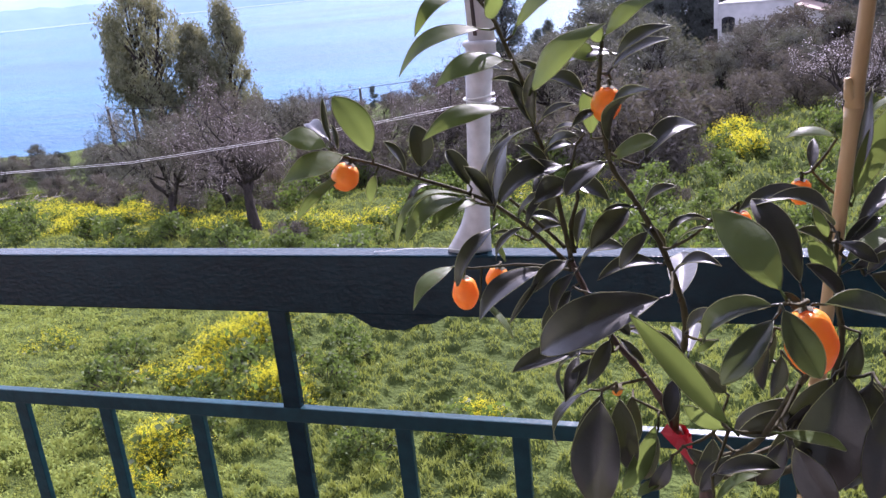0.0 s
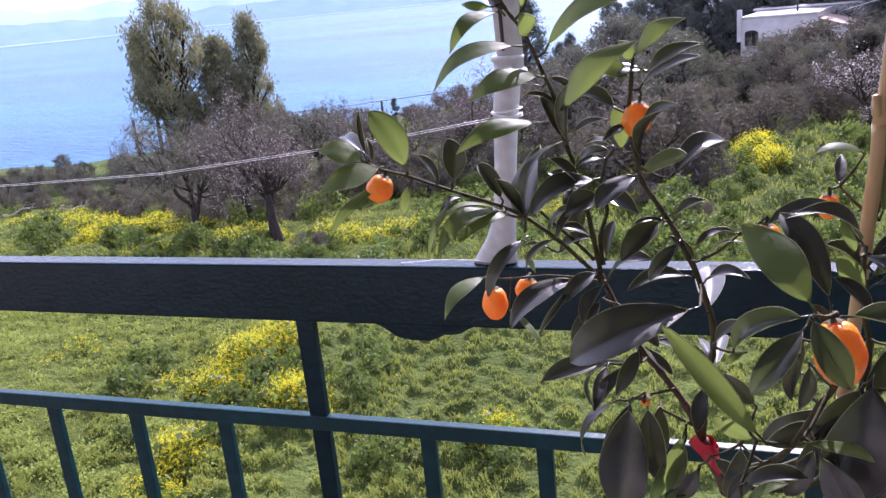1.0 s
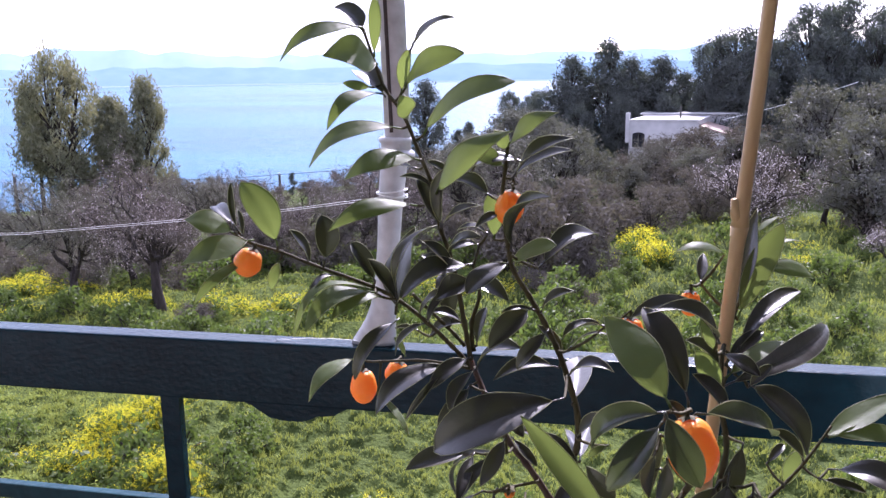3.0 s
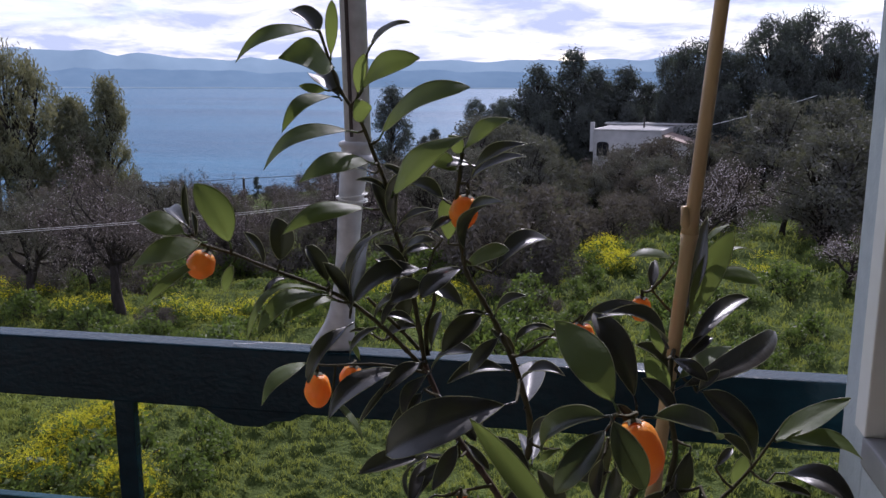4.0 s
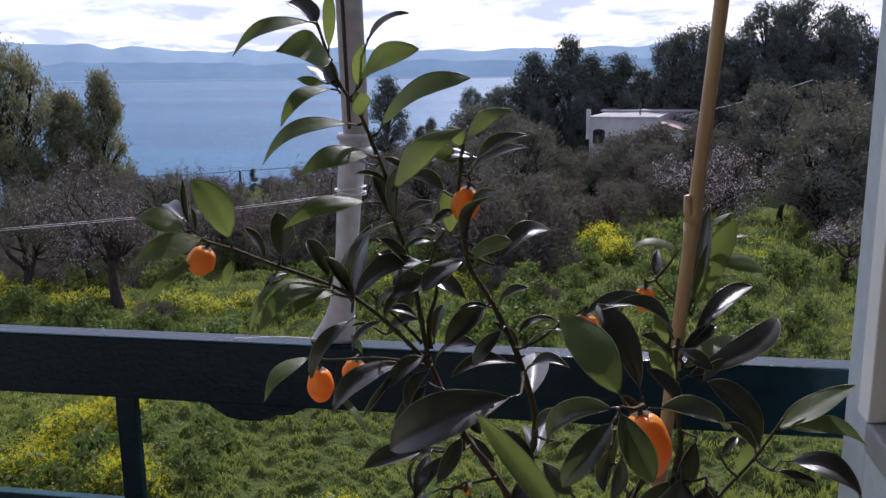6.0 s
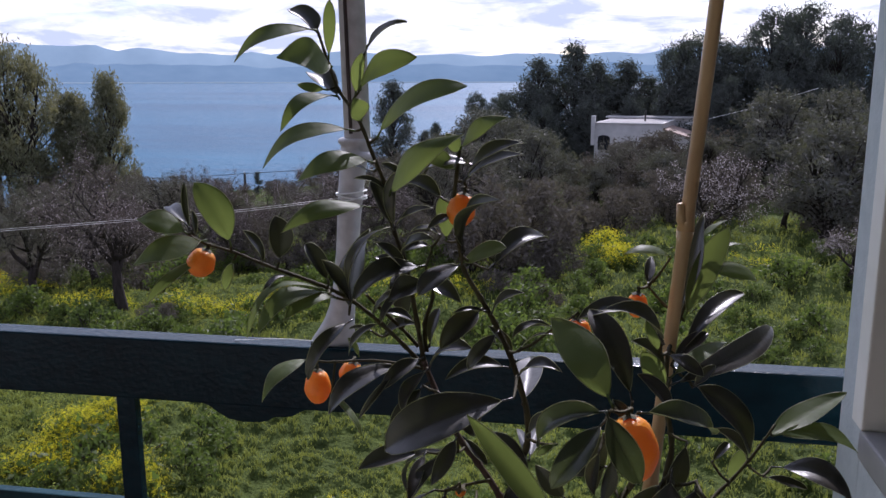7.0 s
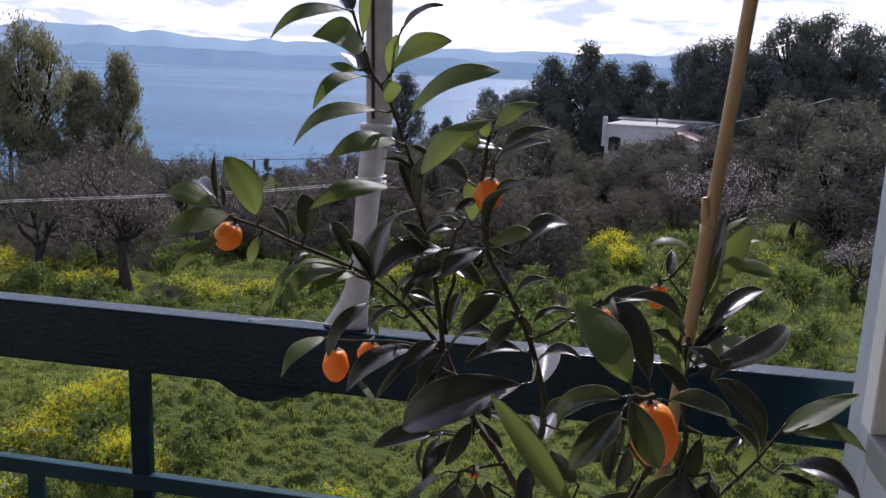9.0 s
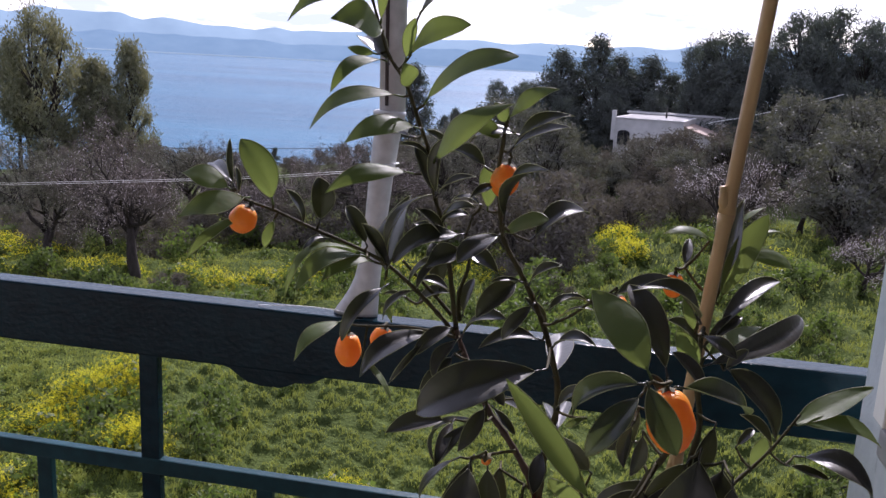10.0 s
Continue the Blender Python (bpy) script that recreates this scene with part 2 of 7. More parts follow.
POLE_WOOD = material("weathered_pole", (0.02, 0.018, 0.016), (0.055, 0.048, 0.042), rough=0.9, grain=10, stain=2, bump=0.5, stretch=(1, 1, 0.1))
# Distance haze is painted into these blues; the emission lifts them further.
SHORE_FAR = glowing("hazed_far_shore", (0.115, 0.18, 0.245), (0.145, 0.215, 0.28), 0.28, 0.002)
HILL_FAR = glowing("hazed_far_hills", (0.2, 0.28, 0.345), (0.24, 0.325, 0.39), 0.28, 0.0015)
BEACH_FAR = glowing("hazed_far_beach", (0.22, 0.28, 0.32), (0.28, 0.34, 0.38), 0.3, 0.01)

SEA = material("sea_water", (0.004, 0.05, 0.108), (0.025, 0.133, 0.224), rough=0.34, grain=0.2, stain=0.012, bump=0.0, spec=0.06, stretch=(0.16, 1, 1))
_n, _k = SEA.node_tree.nodes, SEA.node_tree.links
_co, _b1 = _n.new("ShaderNodeTexCoord"), _n.new("ShaderNodeBump")
_map = _n.new("ShaderNodeMapping")
_map.inputs["Scale"].default_value = (0.45, 1.0, 1.0)
_k.new(_co.outputs["Object"], _map.inputs[0])
_w1 = _n.new("ShaderNodeTexNoise")
_w1.inputs["Scale"].default_value, _w1.inputs["Detail"].default_value, _w1.inputs["Roughness"].default_value = 0.9, 5.0, 0.6
_k.new(_map.outputs[0], _w1.inputs["Vector"])
_k.new(_w1.outputs["Fac"], _b1.inputs["Height"])
_b1.inputs["Strength"].default_value, _b1.inputs["Distance"].default_value = 1.0, 0.55
_k.new(_b1.outputs[0], _n["Principled BSDF"].inputs["Normal"])


# ---- shapes ----
class Shape:
    """Corners and faces of one mesh."""

    def __init__(self):
        self.v, self.f = [], []

    def add(self, corners, faces):
        k = len(self.v)
        self.v.extend(tuple(float(c) for c in p) for p in corners)
        self.f.extend(tuple(k + i for i in face) for face in faces)
        return self

    def tube(self, points, radii, sides=6, squash=1.0):
        """A round tube along points; its ends are closed."""
        pts = [Vector(p) for p in points]
        rings, side = [], None
        for i, p in enumerate(pts):
            along = (pts[min(i + 1, len(pts) - 1)] - pts[max(i - 1, 0)]).normalized()
            if side is None:
                side = along.orthogonal().normalized()
            side = (side - along * side.dot(along)).normalized()
            up = along.cross(side)
            r = radii[i] if hasattr(radii, "__len__") else radii
            rings.append([p + (side * math.cos(a) + up * squash * math.sin(a)) * r
                          for a in (2 * math.pi * j / sides for j in range(sides))])
        faces = [(i * sides + j, i * sides + (j + 1) % sides, (i + 1) * sides + (j + 1) % sides, (i + 1) * sides + j)
                 for i in range(len(pts) - 1) for j in range(sides)]
        faces += [tuple(reversed(range(sides))), tuple(range((len(pts) - 1) * sides, len(pts) * sides))]
        return self.add([c for ring in rings for c in ring], faces)

    def turned(self, profile, sides=24, base=(0, 0, 0)):
        """A body of revolution about z: profile is (radius, height), from below."""
        x, y, z = base
        corners = [(x + r * math.cos(a), y + r * math.sin(a), z + h) for r, h in profile
                   for a in (2 * math.pi * j / sides for j in range(sides))]
        n = len(profile)
        faces = [(i * sides + j, i * sides + (j + 1) % sides, (i + 1) * sides + (j + 1) % sides, (i + 1) * sides + j)
                 for i in range(n - 1) for j in range(sides)]
        faces += [tuple(reversed(range(sides))), tuple(range((n - 1) * sides, n * sides))]
        return self.add(corners, faces)

    def box(self, a, b, bevel=0.0):
        """A box between two corners, with chamfered edges."""
        bm = bmesh.new()
        bmesh.ops.create_cube(bm, size=1.0)
        for v in bm.verts:
            v.co = Vector(((a[i] + b[i]) / 2 + v.co[i] * (b[i] - a[i]) for i in range(3)))
        if bevel:
            bmesh.ops.bevel(bm, geom=list(bm.edges), offset=bevel, segments=2, affect="EDGES", profile=0.6)
        bm.verts.index_update()
        self.add([v.co for v in bm.verts], [[v.index for v in f.verts] for f in bm.faces])
        bm.free()
        return self

    def quads(self, centres, across, along):
        """Many small flat leaves: arrays of centres and of two half-axes."""
        k, n = len(self.v), len(centres)
        c = np.stack((centres - along, centres + across - along * 0.15, centres + along, centres - across - along * 0.15), 1).reshape(-1, 3)
        self.v.extend(map(tuple, c.tolist()))
        self.f.extend((k + 4 * i, k + 4 * i + 1, k + 4 * i + 2, k + 4 * i + 3) for i in range(n))
        return self


def part(name, shape, paint, parent=None, label="", smooth=False):
    """Links a shape as one mesh object, under its thing where one is given."""
    me = bpy.data.meshes.new(name)
    me.from_pydata(shape.v, [], shape.f)
    me.materials.append(paint)
    if smooth:
        me.polygons.foreach_set("use_smooth", [True] * len(me.polygons))
    me.update()
    ob = new(name, me)
    ob.parent = parent
    return tagged(ob, label)


def thing(name, label, category, at=(0, 0, 0), group="", kind=""):
    ob = new(name)
    ob.empty_display_size = 0.1
    ob.matrix_world = Matrix.Translation(at)
    return tagged(ob, label, category, group, kind)


def spread(rng, n):
    """n random unit vectors."""
    v = rng.normal(size=(n, 3))
    return v / np.linalg.norm(v, axis=1, keepdims=True)


def smooth(a, b, v):
    t = min(1.0, max(0.0, (v - a) / (b - a)))
    return t * t * (3 - 2 * t)


def land(x, y):
    """Height of the field: it falls gently to the shore and rises to the right."""
    z = -3.3 - 0.035 * max(y, 0.0)
    z += (0.075 if x < 0 else 0.045) * max(-60.0, min(60.0, x)) * smooth(4, 28, y)
    z += 0.12 * math.sin(x * 0.31 + 1.3) * math.sin(y * 0.27) * smooth(3, 12, y)
    out = y - 0.25 * x
    return z - 8.5 * smooth(72, 128, out) - 6.0 * smooth(128, 200, out)


def rough(x, y):
    """How tussocky a stretch of the field is: smoother lawn to the left, rougher straight ahead."""
    return max(0.12, 0.3 + 0.5 * noise.noise((x * 0.33, y * 0.33, 12)) + 0.62 * smooth(-7.4, -4.9, x + 0.12 * (y - 7)))


def tussock(x, y):
    """0 in the creases between tussocks, about 0.4 on their crests: round heads, packed unevenly."""
    wx, wy = x + 0.16 * noise.noise((x * 2.1, y * 2.1, 20)), y + 0.16 * noise.noise((x * 2.1, y * 2.1, 27))
    near = noise.voronoi((wx * 4.3, wy * 4.3, 0.0))[0][0]
    return 0.42 * max(0.0, 1 - (near / 0.62) ** 2)


def lumps(x, y):
    """Unevenness of the turf: broad swells and round tussocks with creases between them."""
    if y < 2:
        return 0.0
    swell = 0.10 * noise.noise((x * 0.55, y * 0.55, 0)) + 0.05 * noise.noise((x * 1.9, y * 1.9, 3))
    swell += 0.65 * smooth(13, 18, y) * (1 - smooth(40, 60, y)) * abs(noise.noise((x * 0.8, y * 0.8, 31)))
    return swell + min(1.0, rough(x, y)) * 0.36 * tussock(x, y) - 0.04


# ---- land, sea and far shore ----
SEA_LEVEL = -14.0
xs = np.concatenate((np.linspace(-900, -70, 24), np.linspace(-66, -30, 40), np.linspace(-29.6, -12, 90), np.linspace(-11.95, 2.9, 330), np.linspace(3.2, 16, 64), np.linspace(17, 50, 24), np.linspace(56, 600, 18)))
ys = np.concatenate((np.linspace(-60, -2, 8), np.linspace(0, 4, 5), np.linspace(4.3, 14, 220), np.linspace(14.2, 34, 90), np.linspace(34.6, 60, 36), np.linspace(62, 210, 50), np.linspace(240, 900, 8)))
ground_shape = Shape()
ground_shape.add([(x, y, land(x, y) + lumps(x, y))
                  for y in ys for x in xs],
                 [(j * len(xs) + i, j * len(xs) + i + 1, (j + 1) * len(xs) + i + 1, (j + 1) * len(xs) + i)
                  for j in range(len(ys) - 1) for i in range(len(xs) - 1)])
tagged(part("ground", ground_shape, MEADOW, smooth=True), "grassy green meadow sloping down to the sea", "ground", kind="structure")
sea_shape = Shape().add([(-4900, 60, SEA_LEVEL), (4900, 60, SEA_LEVEL), (4900, 4900, SEA_LEVEL), (-4900, 4900, SEA_LEVEL)], [(0, 1, 2, 3)])
tagged(part("water", sea_shape, SEA), "calm blue sea with small ripples and sun glitter", "water", kind="structure")


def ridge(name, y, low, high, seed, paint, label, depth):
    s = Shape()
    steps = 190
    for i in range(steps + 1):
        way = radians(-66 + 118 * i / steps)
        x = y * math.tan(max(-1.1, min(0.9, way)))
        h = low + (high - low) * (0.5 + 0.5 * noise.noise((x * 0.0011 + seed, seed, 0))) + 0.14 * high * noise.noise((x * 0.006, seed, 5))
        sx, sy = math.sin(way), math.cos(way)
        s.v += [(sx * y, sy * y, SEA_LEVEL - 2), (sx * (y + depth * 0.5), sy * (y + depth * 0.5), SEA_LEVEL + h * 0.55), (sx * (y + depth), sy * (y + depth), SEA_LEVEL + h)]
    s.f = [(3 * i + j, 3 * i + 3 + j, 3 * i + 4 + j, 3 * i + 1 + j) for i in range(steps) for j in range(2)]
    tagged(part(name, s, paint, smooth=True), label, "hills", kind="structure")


ridge("backdrop_shore", 4000, 62, 105, 3.1, SHORE_FAR, "low far shore across the water, blue with painted haze", 200)
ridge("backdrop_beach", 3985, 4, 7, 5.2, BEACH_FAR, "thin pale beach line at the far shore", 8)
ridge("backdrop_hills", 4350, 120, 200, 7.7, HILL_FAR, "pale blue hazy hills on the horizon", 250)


# ---- balcony and house ----
RAIL_Y = 0.92
tagged(part("floor", Shape().box((-6.0, -1.6, -0.16), (2.6, 1.02, 0.0), 0.004), FLOOR_TILE), "brown tiled balcony floor slab", "floor", kind="structure")

wall_x, wall_end = 0.335, 0.855
jamb, sill_z, inner = 0.778, 0.993, 0.368
open_from, open_top = -0.62, 2.1
side_wall = Shape()
side_wall.box((wall_x, jamb, -0.16), (wall_x + 0.3, wall_end, 2.8), 0.003)
side_wall.box((wall_x, open_from, -0.16), (wall_x + 0.3, jamb, sill_z - 0.03), 0.002)
side_wall.box((wall_x, -1.6, -0.16), (wall_x + 0.3, open_from, 2.8), 0.002)
side_wall.box((wall_x, open_from, open_top), (wall_x + 0.3, jamb, 2.8), 0.002)
tagged(part("wall_east", side_wall, WALL_PAINT), "smooth white painted house wall beside the balcony", "wall", kind="structure")
# Unseen closing wall; its pale paint also works as a reflector.
back_wall = Shape().box((-6.0, -1.9, -0.16), (2.6, -1.6, 2.8))
tagged(part("wall_south", back_wall, BACK_PAINT), "unseen pale house wall behind the balcony, toned for bounce light", "wall", kind="structure")
# Unseen overhang, sized to keep the sun off most of the back wall.
tagged(part("ceiling", Shape().box((-6.0, -1.6, 2.62), (wall_x, 0.5, 2.8), 0.004), WALL_PAINT), "unseen white overhang added to shade the balcony's back wall", "ceiling", kind="structure")
room = Shape().box((wall_x + 0.3, 0.9, -0.16), (2.6, 1.0, 2.8)).box((2.5, -1.6, -0.16), (2.6, 0.9, 2.8))
tagged(part("wall_north", room, WALL_PAINT), "white painted outer wall of the room", "wall", kind="structure")
tagged(part("wall_base", Shape().box((-6.0, -8.0, -4.2), (2.6, -0.35, -0.162)), WALL_PAINT), "white painted lower storey under the balcony", "wall", kind="structure")
tagged(part("wall_west", Shape().box((-6.0, -8.0, -0.16), (2.6, -1.902, 2.8)), WALL_PAINT), "white painted house behind the balcony", "wall", kind="structure")

window = thing("window_1", "dark brown wooden window in a cream reveal with marble sill", "window", (wall_x, 0.1, sill_z), kind="structure")
sh = Vector((wall_x, 0.1, sill_z))


def local(shape, origin):
    shape.v = [(x - origin[0], y - origin[1], z - origin[2]) for x, y, z in shape.v]
    return shape


part("window_sill", local(Shape().box((wall_x - 0.003, open_from, sill_z - 0.03), (wall_x + 0.16, jamb, sill_z), 0.003), sh), MARBLE, window, "grey marble sill")
part("reveal", local(Shape().box((wall_x - 0.002, jamb - 0.004, sill_z), (inner + 0.02, jamb + 0.03, open_top), 0.002), sh), CREAM_PAINT, window, "cream painted reveal")
frame_shape = Shape().box((inner, jamb - 0.034, sill_z), (inner + 0.045, jamb - 0.004, open_top), 0.003)
frame_shape.box((inner, open_from, sill_z), (inner + 0.045, jamb - 0.034, sill_z + 0.03), 0.003)
part("window_frame", local(frame_shape, sh), DARK_WOOD, window, "dark brown wooden frame")
sash = Shape().box((inner + 0.012, jamb - 0.08, sill_z + 0.03), (inner + 0.05, jamb - 0.035, open_top), 0.004)
sash.box((inner + 0.012, open_from, sill_z + 0.03), (inner + 0.05, jamb - 0.08, sill_z + 0.075), 0.004)
part("sash", local(sash, sh), DARK_WOOD, window)
GLASS = bpy.data.materials.new("window_glass")
GLASS.use_nodes = True
_g = GLASS.node_tree.nodes["Principled BSDF"]
_g.inputs["Transmission Weight"].default_value, _g.inputs["Roughness"].default_value, _g.inputs["IOR"].default_value = 1.0, 0.01, 1.45
pane = part("pane", local(Shape().box((inner + 0.026, open_from, sill_z + 0.075), (inner + 0.03, jamb - 0.08, open_top)), sh), GLASS, window)
pane.visible_shadow = False
cloth = Shape()
for i in range(60):
    yy = jamb - 0.1 - i * 0.02
    xx = inner + 0.14 + 0.018 * math.sin(i * 1.3) + 0.008 * math.sin(i * 0.41)
    cloth.v += [(xx, yy, sill_z - 0.3), (xx, yy, open_top + 0.1)]
cloth.f = [(2 * i, 2 * i + 1, 2 * i + 3, 2 * i + 2) for i in range(59)]
tagged(part("curtain", cloth, CURTAIN, smooth=True), "pale folded curtain hanging behind the window", "curtain")

# ---- balcony railing ----
railing = thing("balcony_railing", "dark navy painted steel balcony railing with square bars", "railing", (0, RAIL_Y, 0))
ro = (0, RAIL_Y, 0)
LEFT, RIGHT = -4.6, 0.62
top = Shape().box((LEFT, RAIL_Y, 0.912), (RIGHT, RAIL_Y + 0.036, 1.0), 0.003)
part("top_rail", local(top, ro), RAIL_PAINT, railing, "broad dark navy top rail")
part("middle_rail", local(Shape().box((LEFT, RAIL_Y + 0.001, 0.731), (RIGHT, RAIL_Y + 0.0165, 0.755), 0.002), ro), BLUE_PAINT, railing, "blue painted flat middle rail")
part("bottom_rail", local(Shape().box((LEFT, RAIL_Y + 0.002, 0.10), (RIGHT, RAIL_Y + 0.032, 0.125), 0.002), ro), BLUE_PAINT, railing)
x = -0.577
posts = [x - 1.4 * i for i in range(3)]
bar_mesh, post_mesh = None, None
for px in posts:
    if post_mesh is None:
        ob = part("post", Shape().box((-0.0145, 0.003, 0.0), (0.0145, 0.017, 0.914), 0.002), RAIL_PAINT, railing)
        post_mesh = ob.data
    else:
        ob = new("post", post_mesh)
        ob.parent = railing
    ob.matrix_basis = Matrix.Translation((px, 0, 0))
for i in range(-22, 6):
    bx = -0.577 + 0.1755 * i
    if i % 8 == 0 or bx > RIGHT - 0.05:
        continue
    if bar_mesh is None:
        ob = part("baluster", Shape().box((-0.012, 0.004, 0.12), (0.012, 0.015, 0.733), 0.0015), BLUE_PAINT, railing)
        bar_mesh = ob.data
    else:
        ob = new("baluster", bar_mesh)
        ob.parent = railing
    ob.matrix_basis = Matrix.Translation((bx, 0, 0))
# a scalloped plate welded under the top rail
plate = Shape()
edge = [(-0.075, 0.0), (-0.062, -0.004), (-0.05, -0.012), (-0.035, -0.021), (-0.015, -0.0245), (0.012, -0.024), (0.024, -0.02),
        (0.034, -0.0145), (0.045, -0.014), (0.058, -0.012), (0.07, -0.005), (0.08, 0.0)]
n = len(edge)
plate.v = [(-0.392 + a, d, 0.9125 + b) for d in (0.004, 0.03) for a, b in edge] + [(-0.392 + a, d, 0.916) for d in (0.004, 0.03) for a, b in edge]
plate.f = [(i, i + 1, n + i + 1, n + i) for i in range(n - 1)]
plate.f += [(2 * n + i, 2 * n + i + 1, i + 1, i) for i in range(n - 1)] + [(n + i, n + i + 1, 3 * n + i + 1, 3 * n + i) for i in range(n - 1)]
part("scallop_plate", plate, RAIL_PAINT, railing, "small scalloped plate under the top rail")

# ---- white pole on the rail, with the line tied to it ----
pole_at = (-0.243, RAIL_Y + 0.022, 1.0)
pole = thing("white_pole", "white painted metal pole with flared foot standing on the rail", "pole", pole_at)
part("shaft", Shape().tube([(0.004, 0, 0.255), (-0.004, 0, 0.6), (-0.03, 0, 1.8)], [0.0165, 0.0165, 0.0165], 20), WHITE_PAINT, pole, smooth=True)
part("seam", Shape().tube([(0.0, -0.0163, 0.28), (-0.008, -0.0163, 0.6), (-0.034, -0.0163, 1.79)], 0.0026, 6), DARK_WOOD, pole, "dark rusty seam")
lower, sides = Shape(), 20
profile = ((-0.037, 0.0005, 0.031, 0.013), (-0.0355, 0.006, 0.0295, 0.013), (-0.0305, 0.02, 0.025, 0.0132), (-0.026, 0.035, 0.0205, 0.0138), (-0.0215, 0.055, 0.017, 0.0155), (-0.017, 0.085, 0.0155, 0.015),
           (-0.013, 0.13, 0.0145, 0.0145), (-0.009, 0.18, 0.0155, 0.0155), (-0.004, 0.228, 0.017, 0.017), (-0.001, 0.252, 0.0172, 0.0172))
lower.add([(cx + rx * math.cos(a), ry * math.sin(a), h) for cx, h, rx, ry in profile for a in (2 * math.pi * j / sides for j in range(sides))],
          [(i * sides + j, i * sides + (j + 1) % sides, (i + 1) * sides + (j + 1) % sides, (i + 1) * sides + j) for i in range(len(profile) - 1) for j in range(sides)]
          + [tuple(reversed(range(sides)))])
part("foot", lower, WHITE_PAINT, pole, "white flared foot", smooth=True)
part("collar", Shape().turned([(0.0178, 0.0), (0.0235, 0.002), (0.025, 0.006), (0.0235, 0.01), (0.0185, 0.013), (0.0178, 0.02), (0.021, 0.023), (0.021, 0.027), (0.0178, 0.029)], 24, (0, 0, 0.245)), WHITE_PAINT, pole, smooth=True)
ring = Shape()
for k, (zz, tilt) in enumerate(((0.196, 0.004), (0.2, -0.003), (0.205, 0.002))):
    ring.tube([(-0.006 + 0.0195 * math.cos(a), 0.0195 * math.sin(a), zz + tilt * math.cos(a)) for a in (i * math.pi / 12 for i in range(25))], 0.0011, 5)
part("wire_wrap", ring, WIRE, pole, "wire wound round the pole", smooth=True)

line = thing("clothes_line", "pair of thin pale wires tied to the pole", "wire", (-0.262, RAIL_Y + 0.012, 1.2))
for dz in (0.0, 0.0024):
    pts = [(x, RAIL_Y + 0.012 - 0.022 * (x + 0.262), z - dz) for x, z in ((-0.262, 1.198), (-0.39, 1.18), (-0.522, 1.165), (-0.65, 1.152), (-0.775, 1.1395), (-0.79, 1.1375), (-1.09, 1.125), (-1.6, 1.106), (-2.6, 1.075), (-4.8, 1.02))]
    w = Shape().tube(pts, 0.0003, 5)
    part("strand", local(w, (-0.262, RAIL_Y + 0.012, 1.2)), WIRE, line, smooth=True)

scrap = thing("wire_scrap", "loose end of thin wire lying on the top rail", "wire", (-0.34, RAIL_Y + 0.006, 1.0))
part("strand", Shape().tube([(0.075, 0.012, 0.001), (0.059, 0.004, 0.004), (0.036, 0.0, 0.008), (0.006, -0.001, 0.009), (-0.025, -0.001, 0.008), (-0.053, 0.001, 0.004), (-0.075, 0.008, 0.001)], 0.0006, 5), WIRE, scrap, smooth=True)

# ---- bamboo cane ----
cane_at = Vector((0.056, 0.515, 0.3))
cane = thing("bamboo_cane", "dry yellow bamboo cane stuck in the pot as a stake", "cane", cane_at)
cane_low, cane_high = Vector((0.056, 0.512, 0.3)), Vector((0.149, 0.512, 1.66))
knots = (0.1, 0.24, 0.39, 0.545, 0.692, 0.83, 0.96)


def along_cane(t):
    return cane_low.lerp(cane_high, t) + Vector((0.0015 * math.sin(t * 9), 0, 0)) - cane_at


for k in range(len(knots) - 1):
    a, b = knots[k] if k else 0.0, knots[k + 1]
    pts, rr = [], []
    for i in range(25):
        t = a + (b - a) * i / 24
        ends = math.exp(-((t - a) / 0.006) ** 2) + math.exp(-((t - b) / 0.006) ** 2)
        pts.append(along_cane(t))
        rr.append(0.0049 + 0.0013 * ends)
    part("internode", Shape().tube(pts, rr, 14), CANE, cane, smooth=True)
stub = Shape().tube([along_cane(0.692), along_cane(0.697) + Vector((-0.004, -0.003, 0.001)), along_cane(0.705) + Vector((-0.0065, -0.004, 0.002))], [0.003, 0.0036, 0.0022], 8)
part("side_bud", stub, CANE, cane, "cut side bud", smooth=True)


# ---- kumquat plant in its pot ----
POT_AT = Vector((0.03, 0.49, 0.0))
pot = thing("plant_pot", "round terracotta plant pot on the balcony floor", "pot", POT_AT)
part("body", Shape().turned([(0.125, 0.0), (0.135, 0.01), (0.175, 0.27), (0.19, 0.275), (0.195, 0.33), (0.19, 0.34), (0.178, 0.34), (0.172, 0.3), (0.12, 0.03)], 36), TERRACOTTA, pot, smooth=True)
part("soil", Shape().turned([(0.1, 0.2), (0.17, 0.305), (0.12, 0.312), (0.02, 0.318)], 24), SOIL, pot, smooth=True)

plant = thing("kumquat_plant", "small kumquat tree with glossy green leaves and orange fruit", "plant", (0.03, 0.49, 0.31))
PLANT_AT = Vector((0.03, 0.49, 0.31))


